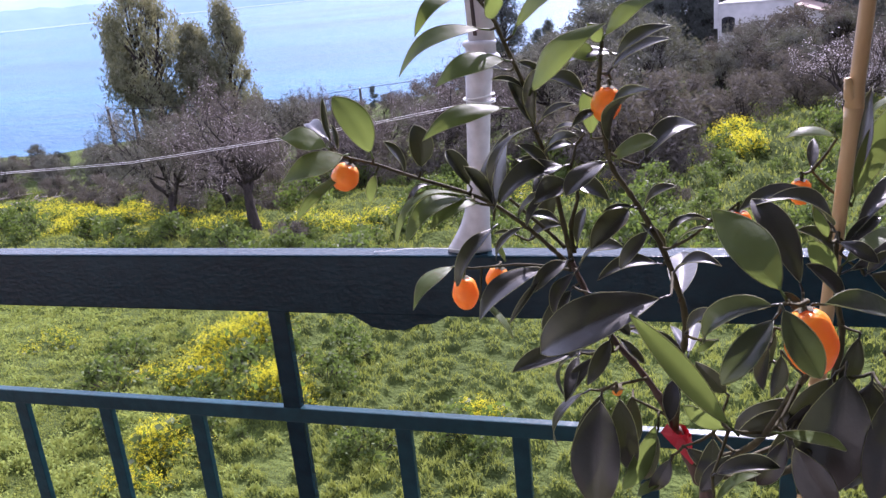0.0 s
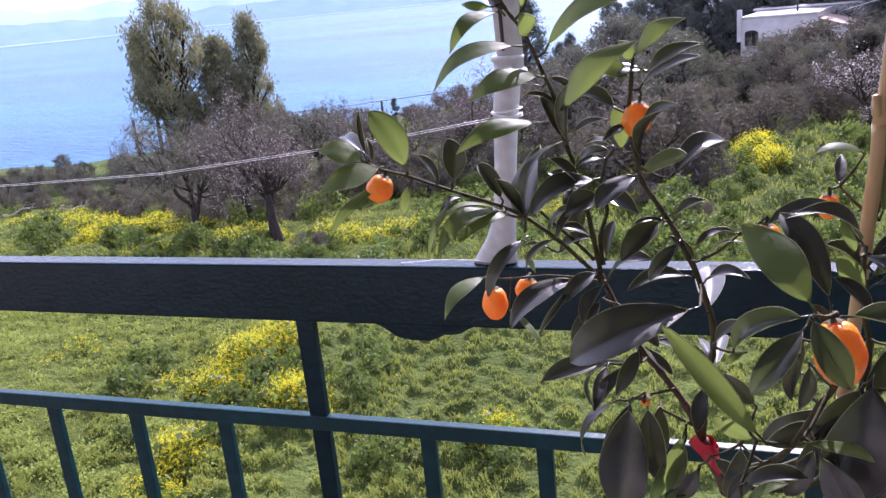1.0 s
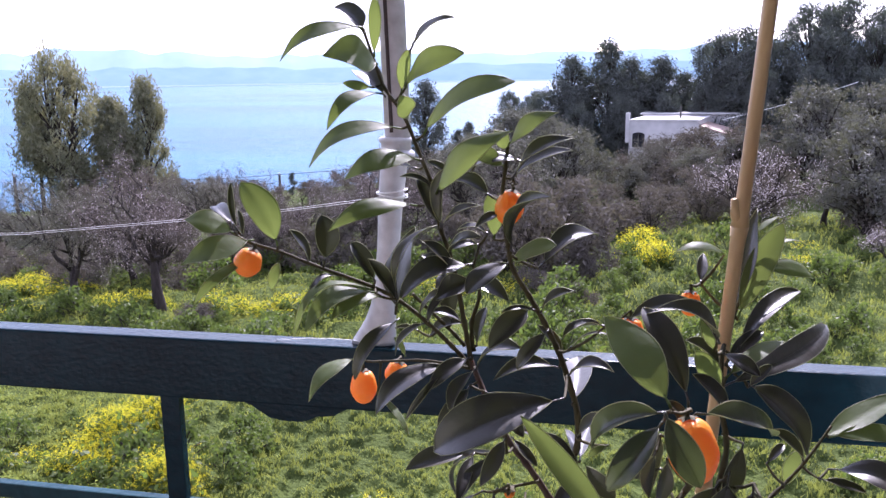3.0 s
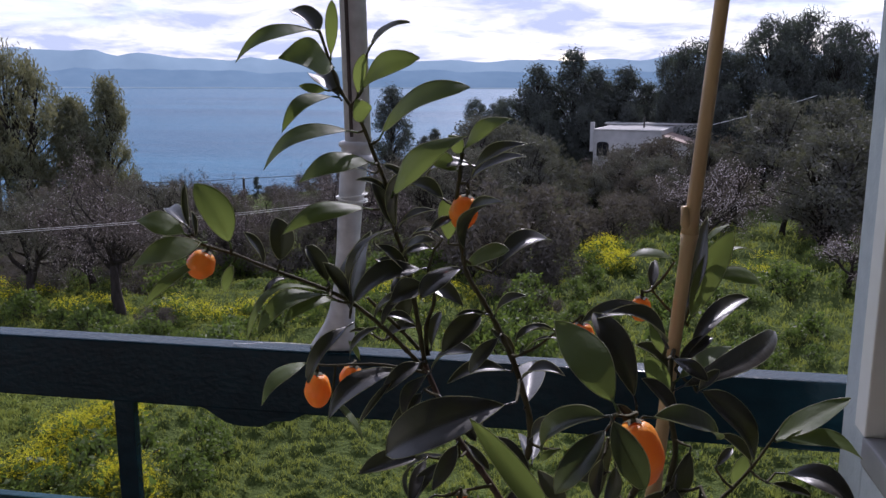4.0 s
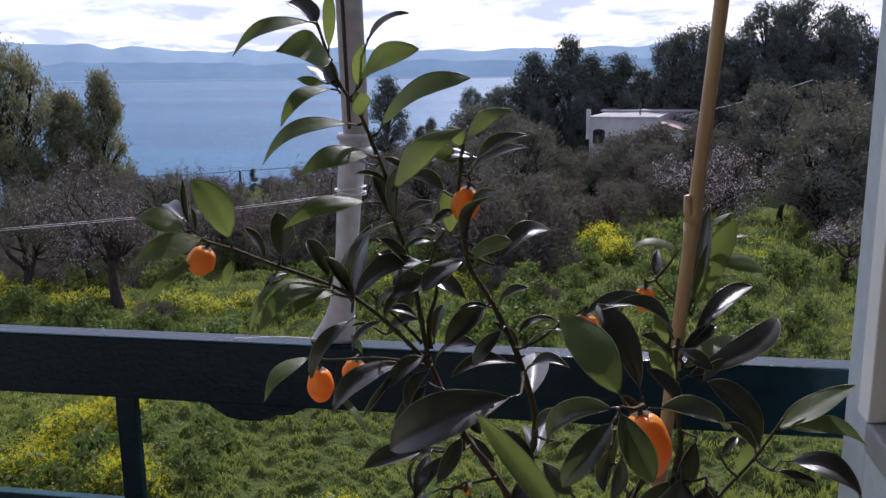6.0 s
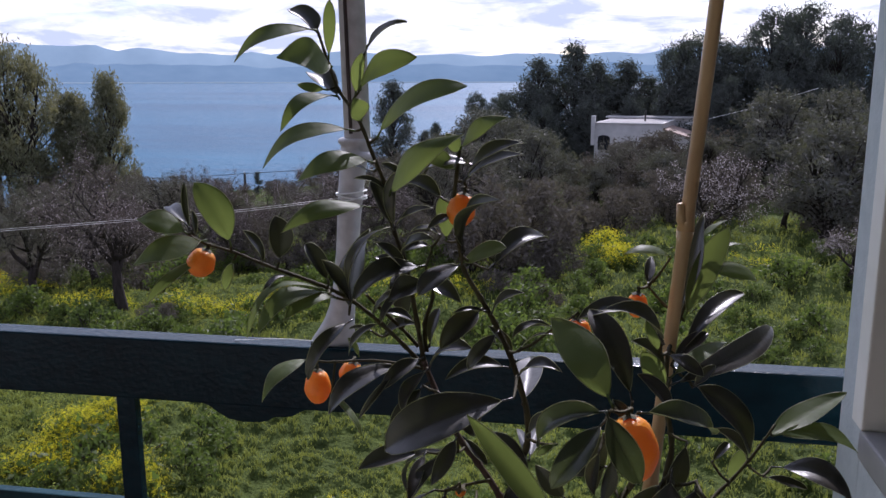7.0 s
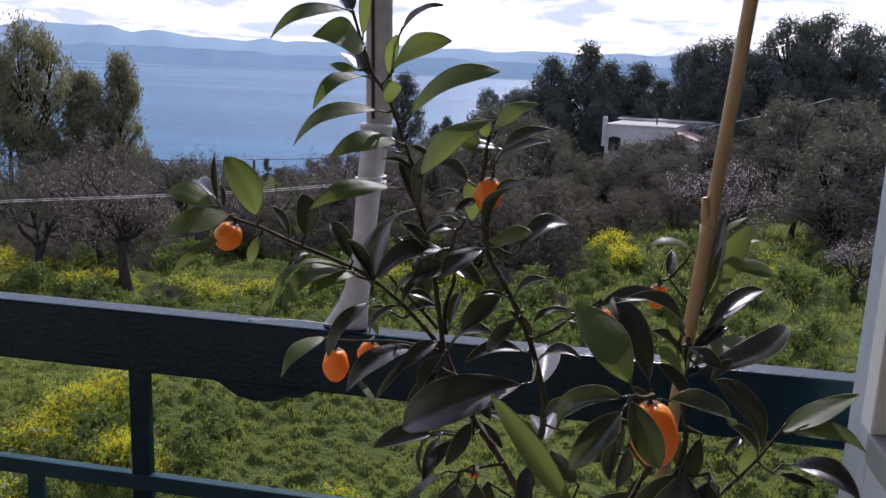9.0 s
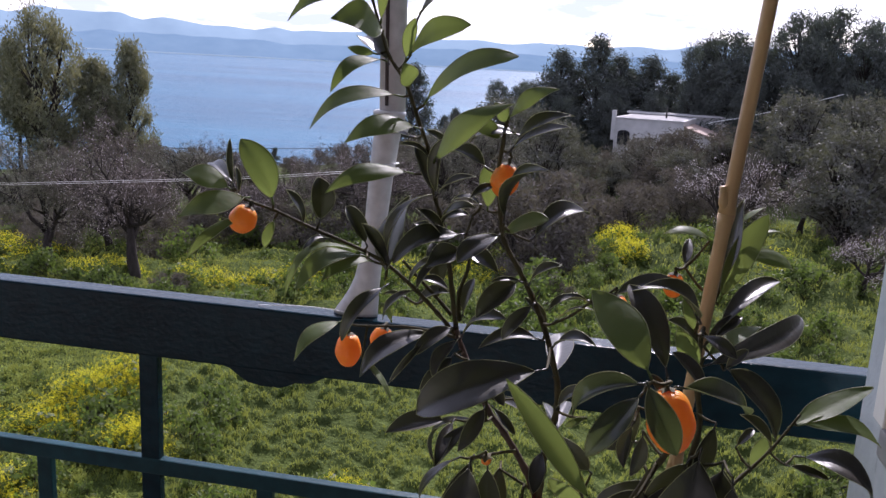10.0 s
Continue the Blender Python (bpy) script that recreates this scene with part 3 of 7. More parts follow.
def stem(name, points, thick, thin, paint, sides=8, label=""):
    """A stem through points, smoothed, with small swellings at the leaf joints."""
    pts = [Vector(p) - PLANT_AT for p in points]
    fine, n = [], len(pts)
    for i in range(n - 1):
        a, b, c, d = pts[max(i - 1, 0)], pts[i], pts[i + 1], pts[min(i + 2, n - 1)]
        for k in range(5):
            t = k / 5
            fine.append(0.5 * ((2 * b) + (c - a) * t + (2 * a - 5 * b + 4 * c - d) * t * t + (3 * b - a - 3 * c + d) * t ** 3))
    fine.append(pts[-1])
    m = len(fine) - 1
    radii = [(thick + (thin - thick) * i / m) * (1 + 0.18 * (i % 5 == 0) + 0.1 * math.sin(i * 2.7)) for i in range(m + 1)]
    return part(name, Shape().tube(fine, radii, sides), paint, plant, label, smooth=True)


leaf_rng = random.Random(4)
LEAF_ROWS, LEAF_COLS = 14, 8


def leaf(base, tip, facing, width, arch, fold, paint=None, stalk=0.09):
    """One leaf: a short stalk, then a pointed blade that arches along its length, folds along the midrib and waves
    slightly at its edge."""
    b, t = Vector(base) - PLANT_AT, Vector(tip) - PLANT_AT
    along = t - b
    size = along.length
    along.normalize()
    up = Vector(facing).normalized() + Vector((0, 0, 0.0 if paint is SUNLIT_YOUNG_LEAF else 0.4))
    up = (up - along * up.dot(along)).normalized()
    side = along.cross(up)
    young = paint is SUNLIT_YOUNG_LEAF
    fold = (0.6 if young else 1.3) * fold
    tilt, wave, phase = math.sin(radians(fold)), leaf_rng.uniform(0.015, 0.05), leaf_rng.uniform(0, 6.28)
    sway, bulge = leaf_rng.uniform(-0.05, 0.05), leaf_rng.uniform(0.0, 0.05)
    cup, twist, curl = leaf_rng.uniform(0.0, 0.24), radians(leaf_rng.uniform(-20, 20)), leaf_rng.uniform(0.0, 0.55)

    def spine(s):
        lift = arch * 3.4 * s * (1 - s) * (1 + 0.35 * (s - 0.5)) - curl * max(0.0, s - 0.62) ** 2 * (0.4 + abs(arch))
        return b + along * size * s + up * size * lift + side * size * sway * math.sin(math.pi * s)

    s = Shape()
    s.tube([spine(stalk * 1.25 * i / 3) for i in range(4)], [0.0009, 0.0008, 0.0007, 0.0006], 5)
    k = len(s.v)
    blunt = leaf_rng.uniform(0.62, 1.05)
    peak = (0.85 / (0.85 + blunt)) ** 0.85 * (blunt / (0.85 + blunt)) ** blunt
    for i in range(LEAF_ROWS + 1):
        f = i / LEAF_ROWS
        q = stalk + (1 - stalk) * f
        c = spine(q)
        tangent = (spine(min(q + 0.02, 1.0)) - spine(q - 0.02)).normalized()
        turn = twist * (f - 0.35)
        flat_up = side.cross(tangent).normalized()
        across = side * math.cos(turn) + flat_up * math.sin(turn)
        normal = across.cross(tangent).normalized()
        half = 0.5 * width * (max(f, 0.004) ** 0.85 * max(1 - f, 0.004) ** blunt) / peak
        for j in range(-LEAF_COLS // 2, LEAF_COLS // 2 + 1):
            v = j / (LEAF_COLS / 2)
            ripple = wave * width * abs(v) ** 2 * math.sin(f * 9 + phase + (1.9 if v > 0 else 0))
            bend = v * v if young else math.sqrt(v * v + 0.02) - 0.14      # young blades are cupped, older ones creased
            rise = half * bend * tilt - cup * half * v * v + bulge * half * math.sin(math.pi * abs(v)) + ripple
            s.v.append(tuple(c + across * half * v * math.cos(radians(fold) * abs(v)) + normal * rise))
    w = LEAF_COLS + 1
    s.f += [(k + i * w + j, k + i * w + j + 1, k + (i + 1) * w + j + 1, k + (i + 1) * w + j) for i in range(LEAF_ROWS) for j in range(LEAF_COLS)]
    blade = len(s.f)
    edge = [s.v[k + i * w] for i in range(LEAF_ROWS + 1)] + [s.v[k + i * w + LEAF_COLS] for i in range(LEAF_ROWS - 1, -1, -1)]
    s.tube(edge, 0.00026, 4)
    ribs = [s.v[k + i * w + LEAF_COLS // 2] for i in range(LEAF_ROWS + 1)]
    ribs_from = len(s.f)
    if not young:
        s.tube(ribs, [0.00024 - 0.00018 * i / LEAF_ROWS for i in range(LEAF_ROWS + 1)], 5)
    made = part("leaf", s, paint or LEAF, plant, "light green sunlit young leaf" if young else "", smooth=True)
    made.data.materials.append(LEAF_RIM_GLINT)
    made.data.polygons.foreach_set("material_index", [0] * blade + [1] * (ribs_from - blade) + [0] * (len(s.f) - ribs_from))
    return made


def fruit(centre, half_wide, half_tall, axis=(0, 0, -1)):
    """An oval kumquat that hangs along axis, with its green calyx."""
    c, down = Vector(centre) - PLANT_AT, Vector(axis).normalized()
    turn = down.to_track_quat("-Z", "Y").to_matrix()
    body = Shape()
    rows = 18
    body.turned([(max(half_wide * math.sin(math.pi * i / rows) ** 0.92 * (1 + 0.03 * math.sin(i)), 0.0004),
                  -half_tall * math.cos(math.pi * i / rows) - (0.0016 * math.exp(-((rows - i) / 1.6) ** 2))) for i in range(rows + 1)], 22)
    body.v = [tuple(c + turn @ Vector(v)) for v in body.v]
    ob = part("fruit", body, FRUIT, plant, "ripe orange kumquat fruit", smooth=True)
    star = Shape()
    ring = [(0, 0, half_tall + 0.0012)]
    for i in range(10):
        r = 0.0036 if i % 2 else 0.0062
        a = math.pi * i / 5
        ring.append((r * math.cos(a), r * math.sin(a), half_tall - 0.0004 - 0.0008 * (i % 2 == 0)))
    star.add(ring, [(0, 1 + i, 1 + (i + 1) % 10) for i in range(10)])
    star.tube([(0, 0, half_tall), (0.0006, 0, half_tall + 0.002), (0.0, 0.001, half_tall + 0.0045)], [0.0014, 0.0012, 0.001], 6)
    star.v = [tuple(c + turn @ Vector(v)) for v in star.v]
    part("calyx", star, STEM, ob)
    return ob


stem("trunk", ((0.034, 0.492, 0.3), (0.028, 0.488, 0.5), (0.036, 0.49, 0.72), (0.0287, 0.49, 0.9447), (0.023, 0.49, 0.9666), (0.0137, 0.49, 0.9902), (0.0058, 0.49, 1.0089)), 0.0062, 0.0042, BARK_STEM)
stem("stem", ((0.0058, 0.49, 1.0089), (0.0076, 0.485, 1.0399), (0.009, 0.48, 1.0697), (0.0136, 0.48, 1.0836), (0.0141, 0.475, 1.1096), (0.0083, 0.475, 1.1326), (0.0006, 0.475, 1.1552), (-0.0101, 0.475, 1.1775), (-0.0204, 0.475, 1.1955), (-0.0318, 0.475, 1.2146), (-0.036, 0.475, 1.2352), (-0.0387, 0.472, 1.2628), (-0.0367, 0.47, 1.2821), (-0.0348, 0.47, 1.2989)), 0.0026, 0.0013, STEM)
stem("stem", ((0.0058, 0.49, 1.0089), (-0.0062, 0.492, 1.0355), (-0.0243, 0.495, 1.0611), (-0.0389, 0.5, 1.0768), (-0.0535, 0.505, 1.1033), (-0.0618, 0.51, 1.1169), (-0.069, 0.512, 1.134)), 0.0028, 0.0021, BARK_STEM)
stem("stem", ((-0.069, 0.512, 1.134), (-0.0732, 0.51, 1.1635), (-0.0781, 0.505, 1.1994), (-0.0829, 0.502, 1.2212), (-0.0885, 0.5, 1.2386), (-0.0938, 0.5, 1.2685), (-0.1034, 0.5, 1.2931), (-0.1139, 0.5, 1.3189), (-0.1272, 0.5, 1.3379), (-0.1343, 0.5, 1.3563), (-0.1431, 0.505, 1.3785)), 0.002, 0.0011, STEM)
stem("branch", ((-0.0691, 0.512, 1.1295), (-0.0838, 0.512, 1.1448), (-0.1022, 0.51, 1.1629), (-0.1239, 0.505, 1.1815), (-0.1435, 0.5, 1.1925), (-0.1631, 0.495, 1.2009), (-0.1857, 0.488, 1.2108), (-0.2053, 0.48, 1.2209), (-0.2261, 0.475, 1.2281), (-0.2367, 0.47, 1.236)), 0.0019, 0.0009, STEM)
stem("twig", ((-0.0746, 0.52, 1.1424), (-0.0894, 0.52, 1.1578), (-0.1051, 0.515, 1.1746), (-0.1129, 0.51, 1.1847)), 0.0017, 0.0011, STEM)
stem("twig", ((-0.0672, 0.515, 1.1398), (-0.0696, 0.52, 1.1605), (-0.0641, 0.525, 1.1814), (-0.068, 0.53, 1.1978)), 0.0018, 0.0012, STEM)
stem("twig", ((-0.0692, 0.512, 1.1272), (-0.0894, 0.515, 1.1292), (-0.1129, 0.52, 1.1286), (-0.1441, 0.525, 1.124)), 0.0014, 0.0009, STEM)
stem("branch", ((0.0177, 0.49, 0.9808), (0.0576, 0.44, 1.0284), (0.0778, 0.4, 1.0886), (0.0873, 0.38, 1.1209), (0.0825, 0.37, 1.1431), (0.073, 0.345, 1.1685)), 0.0024, 0.0014, STEM)
stem("branch", ((0.0205, 0.49, 0.9713), (0.088, 0.5, 0.9761), (0.1154, 0.49, 1.0728), (0.1105, 0.475, 1.1216), (0.109, 0.48, 1.1523), (0.1188, 0.53, 1.1614), (0.1328, 0.555, 1.194), (0.1391, 0.57, 1.2214)), 0.0025, 0.0012, STEM)
stem("branch", ((0.0205, 0.49, 0.9688), (0.1326, 0.55, 0.9958), (0.167, 0.58, 1.0116), (0.1899, 0.59, 1.0355), (0.2104, 0.6, 1.0644)), 0.0021, 0.001, STEM)
stem("twig", ((-0.0139, 0.49, 1.0501), (-0.0321, 0.485, 1.047), (-0.0442, 0.48, 1.0442)), 0.0014, 0.0009, STEM)
stem("twig", ((0.0039, 0.49, 1.0183), (-0.0124, 0.49, 1.0267), (-0.0247, 0.49, 1.033)), 0.0013, 0.0009, STEM)
stem("twig", ((0.0730, 0.3450, 1.1685), (0.0713, 0.3450, 1.1697), (0.0695, 0.3450, 1.1715)), 0.00112766, 0.0008, STEM, 6)
stem("twig", ((-0.0677, 0.5160, 1.1439), (-0.0667, 0.5180, 1.1430), (-0.0658, 0.5200, 1.1426)), 0.00112771, 0.0008, STEM, 6)
stem("twig", ((-0.2356, 0.4705, 1.2352), (-0.2359, 0.4728, 1.2355), (-0.2361, 0.4750, 1.2363)), 0.00112792, 0.0008, STEM, 6)
stem("twig", ((0.1347, 0.5595, 1.2022), (0.1370, 0.5597, 1.2016), (0.1393, 0.5600, 1.2016)), 0.00112807, 0.0008, STEM, 6)
stem("twig", ((-0.0786, 0.5047, 1.2016), (-0.0788, 0.5024, 1.2009), (-0.0791, 0.5000, 1.2007)), 0.00112886, 0.0008, STEM, 6)
stem("twig", ((-0.1415, 0.5005, 1.1914), (-0.1403, 0.5002, 1.1932), (-0.1390, 0.5000, 1.1956)), 0.0011296, 0.0008, STEM, 6)
stem("twig", ((-0.0879, 0.5200, 1.1563), (-0.0864, 0.5200, 1.1579), (-0.0849, 0.5200, 1.1602)), 0.00112979, 0.0008, STEM, 6)
stem("twig", ((-0.0331, 0.4750, 1.2208), (-0.0330, 0.4725, 1.2203), (-0.0329, 0.4700, 1.2205)), 0.00113006, 0.0008, STEM, 6)
stem("twig", ((-0.0357, 0.4835, 1.0462), (-0.0347, 0.4818, 1.0444), (-0.0337, 0.4800, 1.0432)), 0.00113008, 0.0008, STEM, 6)
stem("twig", ((-0.0152, 0.4750, 1.1865), (-0.0157, 0.4725, 1.1864), (-0.0161, 0.4700, 1.1870)), 0.00113058, 0.0008, STEM, 6)
stem("twig", ((0.0029, 0.4750, 1.1484), (0.0025, 0.4775, 1.1486), (0.0021, 0.4800, 1.1494)), 0.00113095, 0.0008, STEM, 6)
stem("twig", ((0.0112, 0.4750, 1.1211), (0.0109, 0.4725, 1.1202), (0.0105, 0.4700, 1.1200)), 0.001131, 0.0008, STEM, 6)
stem("twig", ((-0.0080, 0.4750, 1.1730), (-0.0073, 0.4725, 1.1727), (-0.0066, 0.4700, 1.1730)), 0.00113109, 0.0008, STEM, 6)
stem("twig", ((0.0060, 0.4750, 1.1394), (0.0063, 0.4725, 1.1397), (0.0067, 0.4700, 1.1406)), 0.00113117, 0.0008, STEM, 6)
stem("twig", ((-0.1108, 0.5000, 1.3112), (-0.1132, 0.5000, 1.3100), (-0.1157, 0.5000, 1.3095)), 0.00113133, 0.0008, STEM, 6)
stem("twig", ((-0.1239, 0.5050, 1.1815), (-0.1232, 0.5025, 1.1808), (-0.1226, 0.5000, 1.1807)), 0.00113137, 0.0008, STEM, 6)
stem("twig", ((-0.1431, 0.5050, 1.3785), (-0.1440, 0.5075, 1.3779), (-0.1448, 0.5100, 1.3780)), 0.00113183, 0.0008, STEM, 6)
stem("twig", ((-0.0326, 0.4750, 1.2187), (-0.0335, 0.4775, 1.2181), (-0.0344, 0.4800, 1.2182)), 0.00113196, 0.0008, STEM, 6)
stem("twig", ((0.2063, 0.5980, 1.0586), (0.2076, 0.5990, 1.0561), (0.2088, 0.6000, 1.0543)), 0.00113226, 0.0008, STEM, 6)
stem("twig", ((-0.1431, 0.5050, 1.3785), (-0.1426, 0.5025, 1.3792), (-0.1422, 0.5000, 1.3805)), 0.00113276, 0.0008, STEM, 6)
stem("twig", ((0.1230, 0.5375, 1.1712), (0.1244, 0.5388, 1.1689), (0.1258, 0.5400, 1.1672)), 0.00113283, 0.0008, STEM, 6)
stem("twig", ((-0.0371, 0.4704, 1.2782), (-0.0343, 0.4702, 1.2779), (-0.0315, 0.4700, 1.2783)), 0.00113369, 0.0008, STEM, 6)
stem("twig", ((-0.2219, 0.4760, 1.2267), (-0.2209, 0.4733, 1.2270), (-0.2198, 0.4707, 1.2280)), 0.00113538, 0.0008, STEM, 6)
stem("twig", ((-0.2033, 0.4808, 1.2199), (-0.2046, 0.4804, 1.2169), (-0.2059, 0.4800, 1.2146)), 0.00113559, 0.0008, STEM, 6)
stem("twig", ((-0.0315, 0.4700, 1.2783), (-0.0310, 0.4720, 1.2756), (-0.0305, 0.4740, 1.2737)), 0.00113719, 0.0008, STEM, 6)
stem("twig", ((-0.1767, 0.4908, 1.2068), (-0.1755, 0.4904, 1.2093), (-0.1743, 0.4900, 1.2126)), 0.00113766, 0.0008, STEM, 6)
stem("twig", ((-0.0771, 0.5060, 1.1922), (-0.0783, 0.5030, 1.1918), (-0.0795, 0.5000, 1.1922)), 0.00113873, 0.0008, STEM, 6)
stem("twig", ((-0.0163, 0.4750, 1.1883), (-0.0181, 0.4775, 1.1868), (-0.0200, 0.4800, 1.1861)), 0.00113965, 0.0008, STEM, 6)
stem("twig", ((0.0022, 0.4794, 1.1493), (0.0012, 0.4797, 1.1457), (0.0001, 0.4800, 1.1430)), 0.0011399, 0.0008, STEM, 6)
stem("twig", ((-0.2074, 0.4795, 1.2216), (-0.2061, 0.4772, 1.2235), (-0.2049, 0.4750, 1.2261)), 0.0011409, 0.0008, STEM, 6)
stem("twig", ((0.0704, 0.3450, 1.1707), (0.0688, 0.3475, 1.1685), (0.0673, 0.3500, 1.1671)), 0.00114147, 0.0008, STEM, 6)
stem("twig", ((0.0677, 0.3494, 1.1676), (0.0667, 0.3472, 1.1654), (0.0657, 0.3450, 1.1640)), 0.00113586, 0.0008, STEM, 6)
stem("twig", ((-0.2361, 0.4750, 1.2363), (-0.2383, 0.4775, 1.2374), (-0.2404, 0.4800, 1.2394)), 0.00114372, 0.0008, STEM, 6)
stem("twig", ((-0.2361, 0.4750, 1.2363), (-0.2354, 0.4775, 1.2333), (-0.2347, 0.4800, 1.2311)), 0.00114409, 0.0008, STEM, 6)
stem("twig", ((0.0839, 0.3730, 1.1364), (0.0836, 0.3765, 1.1371), (0.0833, 0.3800, 1.1386)), 0.00114412, 0.0008, STEM, 6)
stem("twig", ((0.1366, 0.5640, 1.2104), (0.1398, 0.5620, 1.2100), (0.1431, 0.5600, 1.2104)), 0.0011459, 0.0008, STEM, 6)
stem("twig", ((0.0138, 0.4775, 1.0966), (0.0141, 0.4738, 1.0952), (0.0143, 0.4700, 1.0947)), 0.0011465, 0.0008, STEM, 6)
stem("twig", ((0.1129, 0.5000, 1.1559), (0.1164, 0.5000, 1.1534), (0.1198, 0.5000, 1.1519)), 0.00114787, 0.0008, STEM, 6)
stem("twig", ((0.1090, 0.4800, 1.1523), (0.1089, 0.4800, 1.1559), (0.1087, 0.4800, 1.1604)), 0.00114863, 0.0008, STEM, 6)
stem("twig", ((-0.1066, 0.5000, 1.3008), (-0.1030, 0.5000, 1.3024), (-0.0995, 0.5000, 1.3049)), 0.00114881, 0.0008, STEM, 6)
stem("twig", ((0.1181, 0.5000, 1.1529), (0.1161, 0.5000, 1.1487), (0.1142, 0.5000, 1.1455)), 0.00115019, 0.0008, STEM, 6)
stem("twig", ((0.0536, 0.4450, 1.0236), (0.0503, 0.4425, 1.0229), (0.0469, 0.4400, 1.0232)), 0.00115028, 0.0008, STEM, 6)
stem("twig", ((-0.1286, 0.5000, 1.3416), (-0.1326, 0.5000, 1.3397), (-0.1366, 0.5000, 1.3389)), 0.00115051, 0.0008, STEM, 6)
stem("twig", ((0.1095, 0.4785, 1.1431), (0.1103, 0.4742, 1.1439), (0.1111, 0.4700, 1.1459)), 0.00115462, 0.0008, STEM, 6)
stem("twig", ((-0.2206, 0.4727, 1.2275), (-0.2216, 0.4713, 1.2226), (-0.2225, 0.4700, 1.2188)), 0.00115565, 0.0008, STEM, 6)
stem("twig", ((-0.0059, 0.4900, 1.0233), (-0.0058, 0.4850, 1.0227), (-0.0057, 0.4800, 1.0232)), 0.00116002, 0.0008, STEM, 6)
stem("twig", ((-0.0057, 0.4800, 1.0232), (-0.0058, 0.4800, 1.0179), (-0.0059, 0.4800, 1.0137)), 0.00115701, 0.0008, STEM, 6)
stem("twig", ((-0.1015, 0.5000, 1.2882), (-0.1012, 0.4950, 1.2875), (-0.1010, 0.4900, 1.2881)), 0.00116007, 0.0008, STEM, 6)
stem("twig", ((0.0768, 0.3550, 1.1583), (0.0803, 0.3575, 1.1604), (0.0838, 0.3600, 1.1636)), 0.0011605, 0.0008, STEM, 6)
stem("twig", ((-0.1226, 0.5000, 1.1807), (-0.1233, 0.5000, 1.1751), (-0.1240, 0.5000, 1.1707)), 0.00116059, 0.0008, STEM, 6)
stem("twig", ((-0.0247, 0.4900, 1.0330), (-0.0251, 0.4950, 1.0333), (-0.0255, 0.5000, 1.0349)), 0.00116126, 0.0008, STEM, 6)
stem("twig", ((0.0118, 0.4800, 1.0780), (0.0130, 0.4750, 1.0772), (0.0142, 0.4700, 1.0776)), 0.00116182, 0.0008, STEM, 6)
stem("twig", ((-0.0885, 0.5000, 1.2386), (-0.0871, 0.4950, 1.2387), (-0.0857, 0.4900, 1.2401)), 0.00116295, 0.0008, STEM, 6)
stem("twig", ((-0.0442, 0.4800, 1.0442), (-0.0495, 0.4800, 1.0433), (-0.0547, 0.4800, 1.0436)), 0.0011631, 0.0008, STEM, 6)
stem("twig", ((0.1258, 0.5400, 1.1672), (0.1242, 0.5450, 1.1673), (0.1227, 0.5500, 1.1687)), 0.00116346, 0.0008, STEM, 6)
stem("twig", ((0.0730, 0.3450, 1.1685), (0.0758, 0.3413, 1.1706), (0.0786, 0.3376, 1.1741)), 0.00116501, 0.0008, STEM, 6)
stem("twig", ((-0.0360, 0.4750, 1.2352), (-0.0409, 0.4775, 1.2340), (-0.0458, 0.4800, 1.2341)), 0.00116634, 0.0008, STEM, 6)
stem("twig", ((0.0087, 0.4810, 1.0637), (0.0081, 0.4755, 1.0629), (0.0074, 0.4700, 1.0634)), 0.0011665, 0.0008, STEM, 6)
stem("twig", ((-0.0625, 0.5102, 1.1186), (-0.0649, 0.5051, 1.1178), (-0.0672, 0.5000, 1.1183)), 0.00116736, 0.0008, STEM, 6)
stem("twig", ((-0.0442, 0.4800, 1.0442), (-0.0445, 0.4750, 1.0461), (-0.0448, 0.4700, 1.0493)), 0.00116745, 0.0008, STEM, 6)
stem("twig", ((-0.0387, 0.4720, 1.2628), (-0.0428, 0.4760, 1.2625), (-0.0469, 0.4800, 1.2636)), 0.0011689, 0.0008, STEM, 6)
stem("twig", ((-0.1396, 0.5010, 1.1903), (-0.1379, 0.4955, 1.1893), (-0.1363, 0.4900, 1.1897)), 0.00116897, 0.0008, STEM, 6)
stem("twig", ((-0.1363, 0.4900, 1.1897), (-0.1332, 0.4900, 1.1876), (-0.1301, 0.4900, 1.1864)), 0.00114214, 0.0008, STEM, 6)
stem("twig", ((-0.1301, 0.4900, 1.1864), (-0.1248, 0.4900, 1.1854), (-0.1195, 0.4900, 1.1857)), 0.00116374, 0.0008, STEM, 6)
stem("twig", ((-0.0791, 0.5000, 1.2007), (-0.0779, 0.4950, 1.2033), (-0.0768, 0.4900, 1.2073)), 0.0011732, 0.0008, STEM, 6)
stem("twig", ((-0.0829, 0.5020, 1.2212), (-0.0817, 0.4960, 1.2197), (-0.0804, 0.4900, 1.2197)), 0.00117409, 0.0008, STEM, 6)
stem("twig", ((-0.0668, 0.5114, 1.1289), (-0.0647, 0.5057, 1.1296), (-0.0625, 0.5000, 1.1318)), 0.00117527, 0.0008, STEM, 6)
stem("twig", ((-0.0448, 0.4700, 1.0493), (-0.0396, 0.4689, 1.0521), (-0.0343, 0.4678, 1.0564)), 0.00117713, 0.0008, STEM, 6)
stem("twig", ((0.0677, 0.4200, 1.0585), (0.0732, 0.4200, 1.0538), (0.0787, 0.4200, 1.0507)), 0.00118091, 0.0008, STEM, 6)
stem("twig", ((-0.0917, 0.5000, 1.2565), (-0.0985, 0.5000, 1.2543), (-0.1053, 0.5000, 1.2538)), 0.00118336, 0.0008, STEM, 6)
